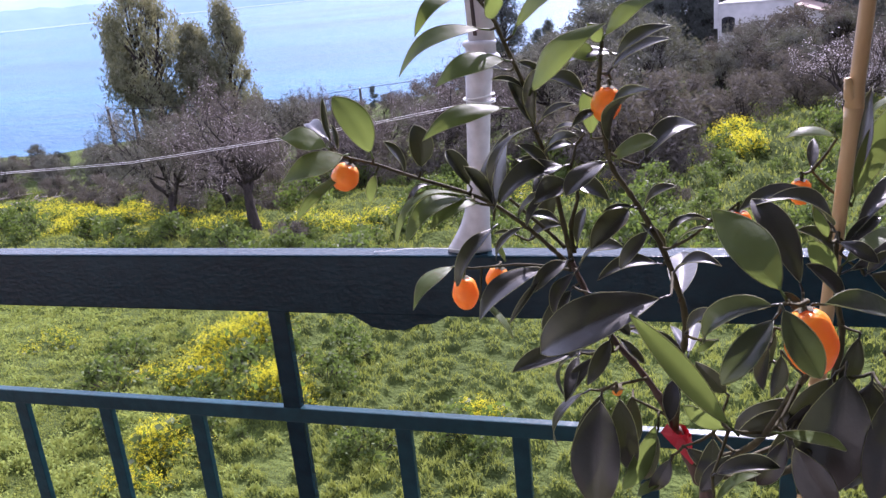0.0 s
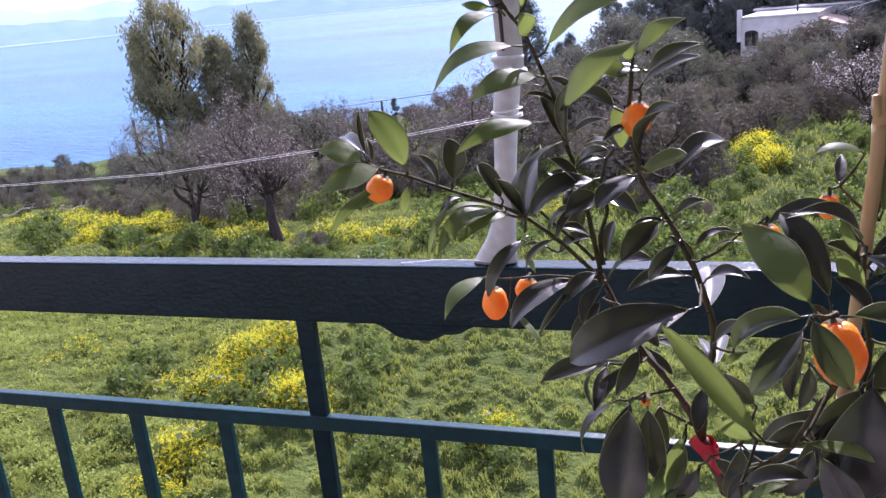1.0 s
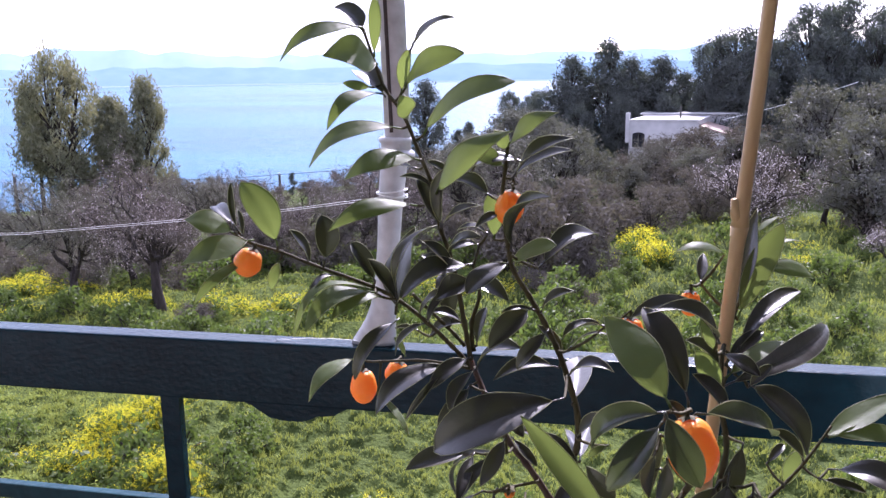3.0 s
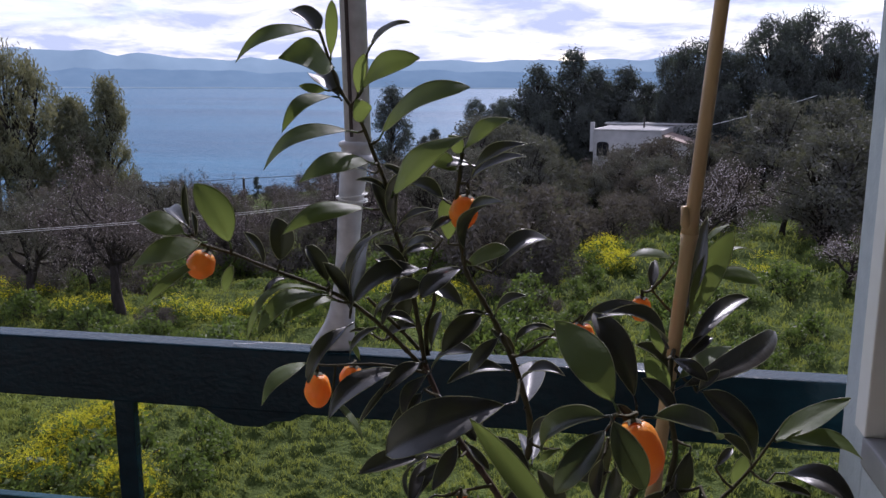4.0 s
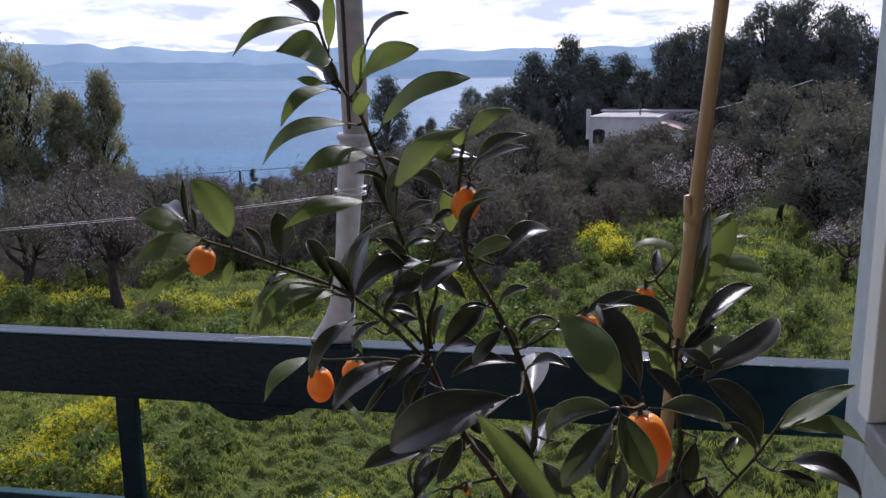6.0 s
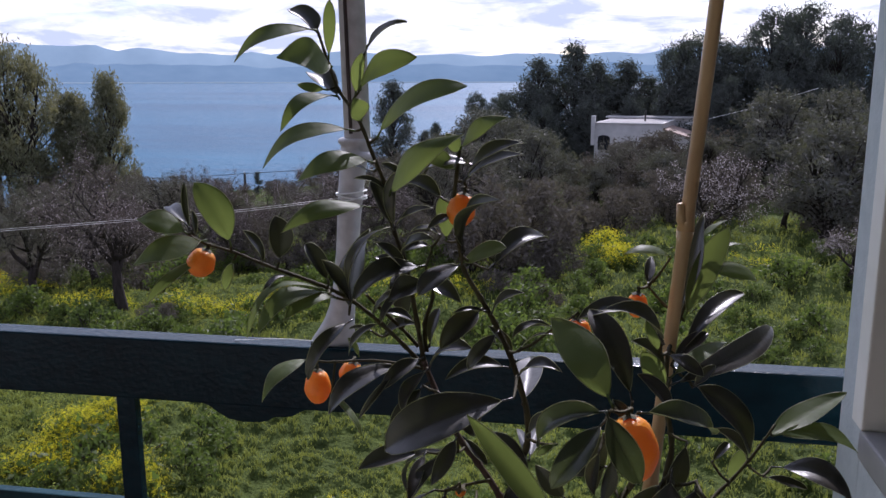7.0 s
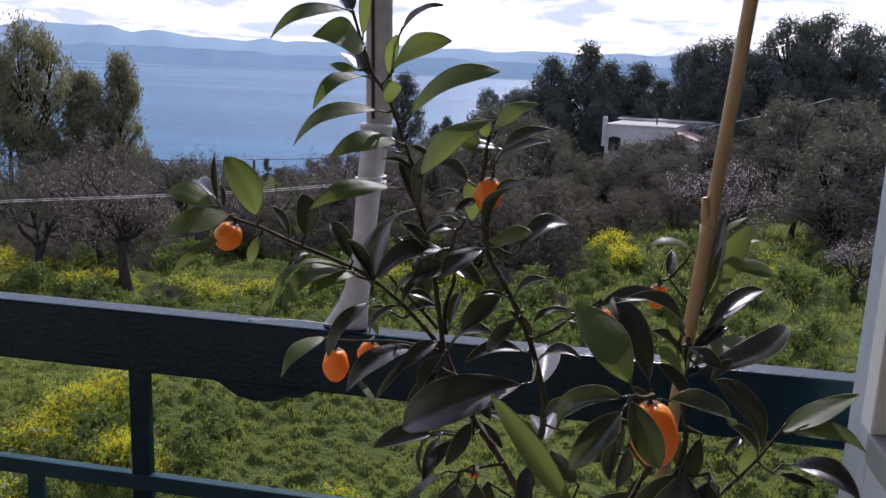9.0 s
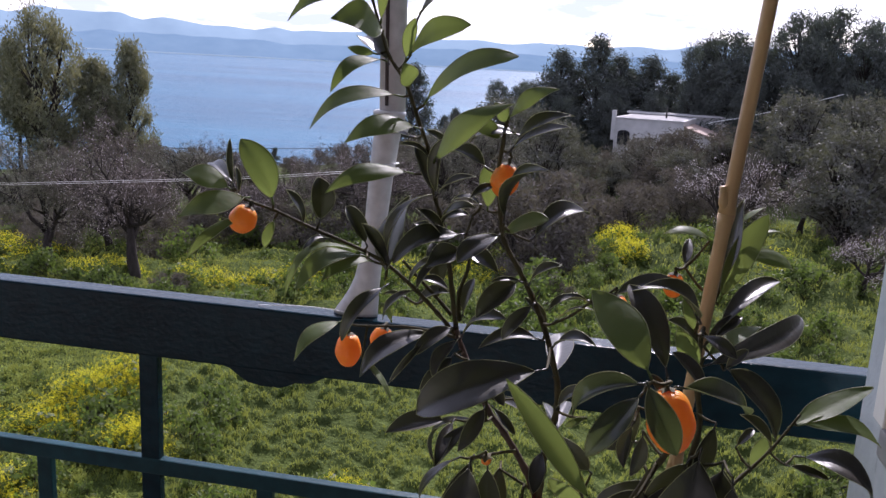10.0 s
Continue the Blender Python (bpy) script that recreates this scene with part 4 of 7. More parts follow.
stem("twig", ((-0.0329, 0.4700, 1.2205), (-0.0320, 0.4650, 1.2246), (-0.0312, 0.4600, 1.2305)), 0.00118546, 0.0008, STEM, 6)
stem("twig", ((-0.0948, 0.5108, 1.1557), (-0.0990, 0.5154, 1.1512), (-0.1031, 0.5200, 1.1485)), 0.00118573, 0.0008, STEM, 6)
stem("twig", ((-0.1031, 0.5200, 1.1485), (-0.1074, 0.5200, 1.1501), (-0.1118, 0.5200, 1.1528)), 0.00115823, 0.0008, STEM, 6)
stem("twig", ((-0.0785, 0.4975, 1.2024), (-0.0715, 0.4988, 1.2007), (-0.0645, 0.5000, 1.2008)), 0.00118598, 0.0008, STEM, 6)
stem("twig", ((-0.0645, 0.5000, 1.2008), (-0.0635, 0.4950, 1.2014), (-0.0626, 0.4900, 1.2033)), 0.00116289, 0.0008, STEM, 6)
stem("twig", ((-0.0626, 0.4900, 1.2033), (-0.0624, 0.4900, 1.2079), (-0.0622, 0.4900, 1.2137)), 0.00116245, 0.0008, STEM, 6)
stem("twig", ((-0.1206, 0.5000, 1.3284), (-0.1164, 0.4950, 1.3307), (-0.1123, 0.4900, 1.3348)), 0.00118675, 0.0008, STEM, 6)
stem("twig", ((-0.1123, 0.4900, 1.3348), (-0.1108, 0.4900, 1.3364), (-0.1093, 0.4900, 1.3385)), 0.00112858, 0.0008, STEM, 6)
stem("twig", ((-0.0833, 0.5141, 1.1286), (-0.0847, 0.5071, 1.1290), (-0.0861, 0.5000, 1.1311)), 0.0011875, 0.0008, STEM, 6)
stem("twig", ((-0.0938, 0.5000, 1.2685), (-0.0871, 0.5000, 1.2708), (-0.0804, 0.5000, 1.2748)), 0.00118884, 0.0008, STEM, 6)
stem("twig", ((0.1111, 0.4700, 1.1459), (0.1090, 0.4650, 1.1399), (0.1068, 0.4600, 1.1356)), 0.00118992, 0.0008, STEM, 6)
stem("twig", ((0.1068, 0.4600, 1.1356), (0.1091, 0.4550, 1.1309), (0.1115, 0.4500, 1.1279)), 0.00118081, 0.0008, STEM, 6)
stem("twig", ((-0.0672, 0.5000, 1.1183), (-0.0610, 0.4950, 1.1173), (-0.0549, 0.4900, 1.1182)), 0.00119511, 0.0008, STEM, 6)
stem("twig", ((-0.0549, 0.4900, 1.1182), (-0.0520, 0.4850, 1.1152), (-0.0492, 0.4800, 1.1137)), 0.00117415, 0.0008, STEM, 6)
stem("twig", ((-0.0622, 0.4900, 1.2137), (-0.0609, 0.4950, 1.2188), (-0.0596, 0.5000, 1.2259)), 0.00119592, 0.0008, STEM, 6)
stem("twig", ((-0.0596, 0.5000, 1.2259), (-0.0563, 0.5000, 1.2294), (-0.0531, 0.5000, 1.2342)), 0.00116325, 0.0008, STEM, 6)
stem("twig", ((0.1876, 0.5890, 1.0331), (0.1936, 0.5845, 1.0292), (0.1995, 0.5800, 1.0273)), 0.00119602, 0.0008, STEM, 6)
stem("twig", ((0.1995, 0.5800, 1.0273), (0.2037, 0.5850, 1.0285), (0.2079, 0.5900, 1.0313)), 0.00118195, 0.0008, STEM, 6)
stem("twig", ((0.1125, 0.4810, 1.1021), (0.1186, 0.4755, 1.1003), (0.1248, 0.4700, 1.1006)), 0.00119958, 0.0008, STEM, 6)
stem("twig", ((-0.1347, 0.5235, 1.1254), (-0.1331, 0.5318, 1.1234), (-0.1315, 0.5400, 1.1234)), 0.00120156, 0.0008, STEM, 6)
stem("twig", ((0.0787, 0.4200, 1.0507), (0.0849, 0.4150, 1.0469), (0.0912, 0.4100, 1.0451)), 0.00120175, 0.0008, STEM, 6)
stem("twig", ((0.0833, 0.3800, 1.1386), (0.0747, 0.3800, 1.1388), (0.0661, 0.3800, 1.1410)), 0.0012042, 0.0008, STEM, 6)
stem("twig", ((0.0661, 0.3800, 1.1410), (0.0650, 0.3750, 1.1374), (0.0638, 0.3700, 1.1353)), 0.00117043, 0.0008, STEM, 6)
stem("twig", ((-0.0005, 0.4750, 1.1574), (0.0036, 0.4675, 1.1589), (0.0076, 0.4600, 1.1625)), 0.00120663, 0.0008, STEM, 6)
stem("twig", ((0.1142, 0.5000, 1.1455), (0.1211, 0.5000, 1.1383), (0.1281, 0.5000, 1.1333)), 0.00121097, 0.0008, STEM, 6)
stem("twig", ((0.1281, 0.5000, 1.1333), (0.1291, 0.5000, 1.1309), (0.1302, 0.5000, 1.1291)), 0.00112817, 0.0008, STEM, 6)
stem("twig", ((0.0469, 0.4400, 1.0232), (0.0399, 0.4450, 1.0258), (0.0330, 0.4500, 1.0307)), 0.00121216, 0.0008, STEM, 6)
stem("twig", ((0.0717, 0.4120, 1.0705), (0.0751, 0.4060, 1.0631), (0.0785, 0.4000, 1.0579)), 0.00121216, 0.0008, STEM, 6)
stem("twig", ((-0.0345, 0.4985, 1.0721), (-0.0357, 0.4892, 1.0728), (-0.0368, 0.4800, 1.0758)), 0.00121403, 0.0008, STEM, 6)
stem("twig", ((-0.0368, 0.4800, 1.0758), (-0.0393, 0.4800, 1.0748), (-0.0419, 0.4800, 1.0745)), 0.00113158, 0.0008, STEM, 6)
stem("twig", ((-0.0368, 0.4800, 1.0758), (-0.0371, 0.4800, 1.0811), (-0.0374, 0.4800, 1.0879)), 0.00117269, 0.0008, STEM, 6)
stem("twig", ((-0.0374, 0.4800, 1.0879), (-0.0374, 0.4800, 1.0908), (-0.0373, 0.4800, 1.0945)), 0.0011396, 0.0008, STEM, 6)
stem("twig", ((-0.0419, 0.4800, 1.0745), (-0.0513, 0.4800, 1.0729), (-0.0608, 0.4800, 1.0736)), 0.00121353, 0.0008, STEM, 6)
stem("twig", ((-0.0373, 0.4800, 1.0945), (-0.0277, 0.4800, 1.0937), (-0.0181, 0.4800, 1.0953)), 0.0012153, 0.0008, STEM, 6)
stem("twig", ((0.0835, 0.3880, 1.1080), (0.0775, 0.3940, 1.1118), (0.0715, 0.4000, 1.1180)), 0.00121825, 0.0008, STEM, 6)
stem("twig", ((-0.1441, 0.5250, 1.1240), (-0.1536, 0.5225, 1.1244), (-0.1630, 0.5200, 1.1271)), 0.00121877, 0.0008, STEM, 6)
stem("twig", ((-0.1583, 0.5212, 1.1263), (-0.1601, 0.5271, 1.1211), (-0.1620, 0.5330, 1.1176)), 0.00119061, 0.0008, STEM, 6)
stem("twig", ((-0.0888, 0.5000, 1.2709), (-0.0875, 0.4900, 1.2670), (-0.0863, 0.4800, 1.2657)), 0.00122482, 0.0008, STEM, 6)
stem("twig", ((0.1739, 0.5830, 1.0188), (0.1755, 0.5915, 1.0116), (0.1772, 0.6000, 1.0070)), 0.00122566, 0.0008, STEM, 6)
stem("twig", ((-0.0318, 0.4637, 1.2268), (-0.0222, 0.4619, 1.2217), (-0.0125, 0.4600, 1.2191)), 0.00122679, 0.0008, STEM, 6)
stem("twig", ((0.1087, 0.4800, 1.1604), (0.1055, 0.4700, 1.1623), (0.1023, 0.4600, 1.1669)), 0.00123189, 0.0008, STEM, 6)
stem("twig", ((0.1023, 0.4600, 1.1669), (0.1026, 0.4550, 1.1715), (0.1028, 0.4500, 1.1779)), 0.00118925, 0.0008, STEM, 6)
stem("twig", ((0.1028, 0.4500, 1.1779), (0.1028, 0.4450, 1.1779), (0.1029, 0.4400, 1.1792)), 0.00116051, 0.0008, STEM, 6)
stem("twig", ((0.0787, 0.4200, 1.0507), (0.0829, 0.4300, 1.0522), (0.0872, 0.4400, 1.0564)), 0.0012348, 0.0008, STEM, 6)
stem("twig", ((0.0872, 0.4400, 1.0564), (0.0903, 0.4500, 1.0560), (0.0935, 0.4600, 1.0581)), 0.00122623, 0.0008, STEM, 6)
stem("twig", ((0.0935, 0.4600, 1.0581), (0.0966, 0.4600, 1.0601), (0.0997, 0.4600, 1.0631)), 0.00114779, 0.0008, STEM, 6)
stem("twig", ((0.0637, 0.4280, 1.0465), (0.0532, 0.4240, 1.0477), (0.0428, 0.4200, 1.0516)), 0.00123755, 0.0008, STEM, 6)
stem("twig", ((0.0997, 0.4600, 1.0631), (0.1021, 0.4500, 1.0668), (0.1045, 0.4400, 1.0733)), 0.00123775, 0.0008, STEM, 6)
stem("twig", ((0.1045, 0.4400, 1.0733), (0.1060, 0.4400, 1.0788), (0.1075, 0.4400, 1.0859)), 0.00117771, 0.0008, STEM, 6)
stem("twig", ((0.1060, 0.4400, 1.0796), (0.1108, 0.4450, 1.0775), (0.1156, 0.4500, 1.0771)), 0.00118451, 0.0008, STEM, 6)
stem("twig", ((0.1156, 0.4500, 1.0771), (0.1232, 0.4550, 1.0758), (0.1307, 0.4600, 1.0767)), 0.00120869, 0.0008, STEM, 6)
stem("twig", ((0.1194, 0.4525, 1.0770), (0.1238, 0.4463, 1.0806), (0.1283, 0.4400, 1.0864)), 0.00120804, 0.0008, STEM, 6)
stem("twig", ((0.1283, 0.4400, 1.0864), (0.1299, 0.4300, 1.0845), (0.1315, 0.4200, 1.0851)), 0.00122178, 0.0008, STEM, 6)
stem("twig", ((0.0786, 0.3376, 1.1741), (0.0734, 0.3278, 1.1758), (0.0682, 0.3180, 1.1802)), 0.00123776, 0.0008, STEM, 6)
stem("twig", ((0.0330, 0.4500, 1.0307), (0.0232, 0.4500, 1.0234), (0.0133, 0.4500, 1.0189)), 0.00123778, 0.0008, STEM, 6)
stem("twig", ((0.0133, 0.4500, 1.0189), (0.0090, 0.4550, 1.0106), (0.0048, 0.4600, 1.0047)), 0.00121602, 0.0008, STEM, 6)
stem("twig", ((0.0048, 0.4600, 1.0047), (0.0027, 0.4600, 0.9930), (0.0007, 0.4600, 0.9838)), 0.00122779, 0.0008, STEM, 6)
stem("twig", ((-0.0996, 0.5000, 1.2833), (-0.1048, 0.5100, 1.2797), (-0.1100, 0.5200, 1.2788)), 0.00123799, 0.0008, STEM, 6)
stem("twig", ((-0.0608, 0.4800, 1.0736), (-0.0649, 0.4900, 1.0672), (-0.0691, 0.5000, 1.0636)), 0.00124311, 0.0008, STEM, 6)
stem("twig", ((0.0778, 0.4000, 1.0886), (0.0738, 0.4100, 1.0934), (0.0698, 0.4200, 1.1011)), 0.00124943, 0.0008, STEM, 6)
stem("twig", ((0.0811, 0.3800, 1.1389), (0.0818, 0.3900, 1.1453), (0.0825, 0.4000, 1.1547)), 0.00125314, 0.0008, STEM, 6)
stem("twig", ((0.0888, 0.4450, 1.0568), (0.0984, 0.4425, 1.0472), (0.1081, 0.4400, 1.0407)), 0.00125396, 0.0008, STEM, 6)
stem("twig", ((-0.1093, 0.4900, 1.3385), (-0.1072, 0.4900, 1.3497), (-0.1052, 0.4900, 1.3640)), 0.00125497, 0.0008, STEM, 6)
stem("twig", ((-0.1441, 0.5250, 1.1240), (-0.1452, 0.5225, 1.1097), (-0.1464, 0.5200, 1.0985)), 0.00125652, 0.0008, STEM, 6)
stem("twig", ((0.1075, 0.4400, 1.0859), (0.1091, 0.4300, 1.0928), (0.1106, 0.4200, 1.1029)), 0.00125859, 0.0008, STEM, 6)
stem("twig", ((0.0330, 0.4500, 1.0307), (0.0382, 0.4550, 1.0412), (0.0434, 0.4600, 1.0552)), 0.0012706, 0.0008, STEM, 6)
stem("twig", ((0.0428, 0.4200, 1.0516), (0.0394, 0.4100, 1.0603), (0.0360, 0.4000, 1.0725)), 0.0012783, 0.0008, STEM, 6)
stem("twig", ((0.0067, 0.4700, 1.1406), (0.0069, 0.4550, 1.1365), (0.0070, 0.4400, 1.1360)), 0.00128211, 0.0008, STEM, 6)
stem("twig", ((0.0143, 0.4700, 1.0947), (0.0254, 0.4600, 1.0959), (0.0364, 0.4500, 1.1007)), 0.00128242, 0.0008, STEM, 6)
stem("twig", ((0.0076, 0.4600, 1.1625), (0.0199, 0.4600, 1.1699), (0.0322, 0.4600, 1.1809)), 0.00128432, 0.0008, STEM, 6)
stem("twig", ((0.0322, 0.4600, 1.1809), (0.0401, 0.4550, 1.1864), (0.0479, 0.4500, 1.1947)), 0.00123903, 0.0008, STEM, 6)
stem("twig", ((0.0428, 0.4200, 1.0516), (0.0377, 0.4100, 1.0383), (0.0325, 0.4000, 1.0289)), 0.00129175, 0.0008, STEM, 6)
stem("twig", ((0.0325, 0.4000, 1.0289), (0.0334, 0.4000, 1.0166), (0.0342, 0.4000, 1.0069)), 0.00123239, 0.0008, STEM, 6)
stem("twig", ((0.1081, 0.4400, 1.0407), (0.1241, 0.4450, 1.0408), (0.1400, 0.4500, 1.0450)), 0.00130224, 0.0008, STEM, 6)
stem("twig", ((0.0816, 0.3920, 1.1015), (0.0731, 0.3760, 1.0912), (0.0645, 0.3600, 1.0857)), 0.00133749, 0.0008, STEM, 6)
stem("twig", ((0.1739, 0.5830, 1.0188), (0.1649, 0.5715, 1.0299), (0.1559, 0.5600, 1.0457)), 0.00133828, 0.0008, STEM, 6)
stem("twig", ((0.1230, 0.5375, 1.1712), (0.1099, 0.5288, 1.1820), (0.0969, 0.5200, 1.1978)), 0.0013471, 0.0008, STEM, 6)
stem("twig", ((0.0969, 0.5200, 1.1978), (0.0930, 0.5125, 1.1979), (0.0890, 0.5050, 1.2000)), 0.00120257, 0.0008, STEM, 6)
stem("twig", ((0.0969, 0.5200, 1.1978), (0.1045, 0.5200, 1.2071), (0.1120, 0.5200, 1.2195)), 0.00125862, 0.0008, STEM, 6)

# upper shoot
leaf((-0.1422, 0.5, 1.3805), (-0.194, 0.47, 1.3603), (0.05, -0.62, 0.78), 0.0163, 0.207, 10, SUNLIT_YOUNG_LEAF)
leaf((-0.1323, 0.5, 1.3551), (-0.1582, 0.46, 1.3613), (0.25, -0.86, 0.44), 0.0275, 0.2, 10, SUNLIT_YOUNG_LEAF)
leaf((-0.1448, 0.51, 1.378), (-0.1709, 0.52, 1.3969), (0.34, -0.55, 0.76), 0.0235, 0.115, 24.5775)
leaf((-0.1345, 0.5, 1.3601), (-0.1327, 0.5, 1.4015), (0.13, -0.99, -0.01), 0.0089, 0.0575, 15, SUNLIT_YOUNG_LEAF)
leaf((-0.1052, 0.49, 1.364), (-0.0713, 0.47, 1.3845), (-0.64, -0.62, 0.46), 0.0143, 0.115, 29)
leaf((-0.1093, 0.49, 1.3385), (-0.0635, 0.46, 1.3611), (-0.63, -0.69, 0.36), 0.0184, 0.207, 10, SUNLIT_YOUNG_LEAF)
leaf((-0.1123, 0.49, 1.3348), (-0.1045, 0.48, 1.3638), (-0.15, -0.95, -0.29), 0.0095, 0.0575, 15, SUNLIT_YOUNG_LEAF)
leaf((-0.1112, 0.5, 1.3169), (-0.1108, 0.48, 1.3331), (0.69, -0.45, -0.56), 0.0152, 0.115, 15, SUNLIT_YOUNG_LEAF)
leaf((-0.1268, 0.5, 1.3317), (-0.155, 0.52, 1.3502), (0.14, -0.56, 0.82), 0.0217, 0.23, 23.2099)
leaf((-0.1366, 0.5, 1.3389), (-0.1591, 0.5, 1.3426), (0.06, -0.92, 0.40), 0.0069, 0.115, 10, SUNLIT_YOUNG_LEAF)
leaf((-0.1287, 0.5, 1.3341), (-0.158, 0.46, 1.3125), (0.09, -0.52, 0.85), 0.0140, 0.23, 10, SUNLIT_YOUNG_LEAF)
leaf((-0.0995, 0.5, 1.3049), (-0.0308, 0.47, 1.3425), (-0.56, -0.65, 0.51), 0.0217, 0.196, 10, SUNLIT_YOUNG_LEAF)
leaf((-0.1157, 0.5, 1.3095), (-0.1767, 0.47, 1.2871), (0.01, -0.61, 0.79), 0.0173, 0.23, 10, SUNLIT_YOUNG_LEAF)
leaf((-0.101, 0.49, 1.2881), (-0.1467, 0.46, 1.2772), (0.19, -0.57, 0.80), 0.0211, 0.287, 10, SUNLIT_YOUNG_LEAF)
leaf((-0.11, 0.52, 1.2788), (-0.1561, 0.5600, 1.2778), (0, -0.5, 0.85), 0.0130, 0.0575, 31.8466)
leaf((-0.0901, 0.5, 1.2403), (-0.105, 0.5, 1.277), (0.66, -0.71, 0.27), 0.0169, 0.092, 27.1193)
leaf((-0.0857, 0.49, 1.2401), (-0.0796, 0.48, 1.2832), (-0.37, -0.91, -0.16), 0.0163, 0.0575, 34)
leaf((-0.0863, 0.48, 1.2657), (-0.03, 0.44, 1.312), (-0.70, -0.65, 0.29), 0.0229, 0.196, 10, SUNLIT_YOUNG_LEAF)
leaf((-0.1053, 0.5, 1.2538), (-0.1601, 0.46, 1.2415), (0.19, -0.52, 0.84), 0.0178, 0.23, 10, SUNLIT_YOUNG_LEAF)
leaf((-0.0804, 0.5, 1.2748), (-0.0971, 0.5, 1.2862), (0.32, -0.82, 0.48), 0.0089, 0.115, 31.398)
# right stem top
leaf((-0.0246, 0.466, 1.2893), (-0.0599, 0.47, 1.2838), (0.1, -0.6, 0.79), 0.0150, 0.2, 12)
leaf((-0.0348, 0.47, 1.2989), (-0.0009, 0.45, 1.3224), (-0.65, -0.65, 0.39), 0.0143, 0.138, 10, SUNLIT_YOUNG_LEAF)
leaf((-0.0356, 0.47, 1.297), (-0.0423, 0.46, 1.3108), (0.68, -0.71, -0.19), 0.0105, 0.172, 10, SUNLIT_YOUNG_LEAF)
leaf((-0.0315, 0.47, 1.2783), (0.0099, 0.46, 1.3064), (0, -0.62, 0.78), 0.0190, 0.161, 29.8258)
leaf((-0.0335, 0.47, 1.2764), (0.0088, 0.46, 1.2985), (0, -0.62, 0.78), 0.0140, 0.092, 22.9433)
leaf((-0.037, 0.47, 1.2858), (-0.0558, 0.46, 1.2952), (0.59, -0.64, 0.50), 0.0134, 0.172, 10, SUNLIT_YOUNG_LEAF)
leaf((-0.0469, 0.48, 1.2636), (-0.0783, 0.49, 1.2729), (0.02, -0.65, 0.76), 0.0177, 0.138, 31.5702)
leaf((-0.0458, 0.48, 1.2341), (-0.0488, 0.48, 1.2655), (0.51, -0.86, 0.05), 0.0142, 0.0575, 15, SUNLIT_YOUNG_LEAF)
leaf((-0.0312, 0.46, 1.2305), (0.0002, 0.4000, 1.2762), (-0.3, -0.75, 0.6), 0.0205, 0.138, 39)
leaf((-0.0329, 0.47, 1.2205), (-0.0012, 0.45, 1.2373), (-0.63, -0.50, 0.59), 0.0161, 0.115, 15, SUNLIT_YOUNG_LEAF)
leaf((-0.0125, 0.46, 1.2191), (0.0251, 0.5000, 1.2346), (0, -0.5, 0.85), 0.0228, 0.207, 29.9646)
leaf((-0.0531, 0.5, 1.2342), (-0.0757, 0.5, 1.2362), (0.08, -0.25, 0.97), 0.0119, 0.172, 29)
leaf((-0.0344, 0.48, 1.2182), (-0.0622, 0.46, 1.1997), (0.1, -0.5, 0.85), 0.0202, 0.138, 20)
leaf((-0.0622, 0.49, 1.2137), (-0.1086, 0.46, 1.1962), (0, -0.62, 0.78), 0.0264, 0.138, 22.7842)
leaf((-0.0626, 0.49, 1.2033), (-0.0885, 0.48, 1.189), (0.08, -0.88, 0.47), 0.0228, 0.0575, 28.8568)
leaf((-0.02, 0.48, 1.1861), (-0.0466, 0.46, 1.1611), (0.15, -0.84, 0.52), 0.0226, 0.092, 31.1102)
leaf((-0.0161, 0.47, 1.187), (-0.038, 0.46, 1.1874), (0.30, -0.61, 0.73), 0.0053, 0.115, 25.0071)
leaf((-0.0791, 0.5, 1.2007), (-0.1037, 0.5, 1.2173), (0.49, -0.48, 0.73), 0.0179, 0.115, 24)
leaf((-0.0596, 0.5, 1.2259), (-0.0802, 0.49, 1.2238), (0, -0.62, 0.78), 0.0143, 0.172, 27.9872)
# left branch
leaf((-0.2049, 0.475, 1.2261), (-0.2278, 0.47, 1.2736), (0.63, -0.74, 0.23), 0.0235, 0.115, 12, SUNLIT_YOUNG_LEAF)
leaf((-0.2359, 0.47, 1.2352), (-0.27, 0.46, 1.2472), (0.41, -0.50, 0.76), 0.0215, 0.23, 12, SUNLIT_YOUNG_LEAF)
leaf((-0.2361, 0.475, 1.2363), (-0.2414, 0.48, 1.2723), (0.52, -0.83, 0.19), 0.0059, -0.0575, 30.5574)
leaf((-0.2404, 0.48, 1.2394), (-0.2756, 0.5200, 1.2474), (0, -0.5, 0.85), 0.0139, 0.115, 24.6365)
leaf((-0.2347, 0.48, 1.2311), (-0.237, 0.48, 1.2519), (0.96, -0.25, 0.11), 0.0067, 0.0575, 26)
leaf((-0.2213, 0.47, 1.2312), (-0.2643, 0.44, 1.2173), (0.18, -0.61, 0.77), 0.0227, 0.172, 10, SUNLIT_YOUNG_LEAF)
leaf((-0.2225, 0.47, 1.2188), (-0.2571, 0.44, 1.1892), (-0.00, -0.70, 0.71), 0.0098, 0.115, 10, SUNLIT_YOUNG_LEAF)
leaf((-0.2059, 0.48, 1.2146), (-0.2098, 0.47, 1.194), (0.10, -0.90, 0.42), 0.0086, 0.092, 10, SUNLIT_YOUNG_LEAF)
leaf((-0.1743, 0.49, 1.2126), (-0.1751, 0.49, 1.2473), (0.60, -0.80, 0.01), 0.0203, 0.115, 20)
leaf((-0.139, 0.5, 1.1956), (-0.1566, 0.5, 1.2254), (0.64, -0.66, 0.38), 0.0168, 0.092, 27.0167)
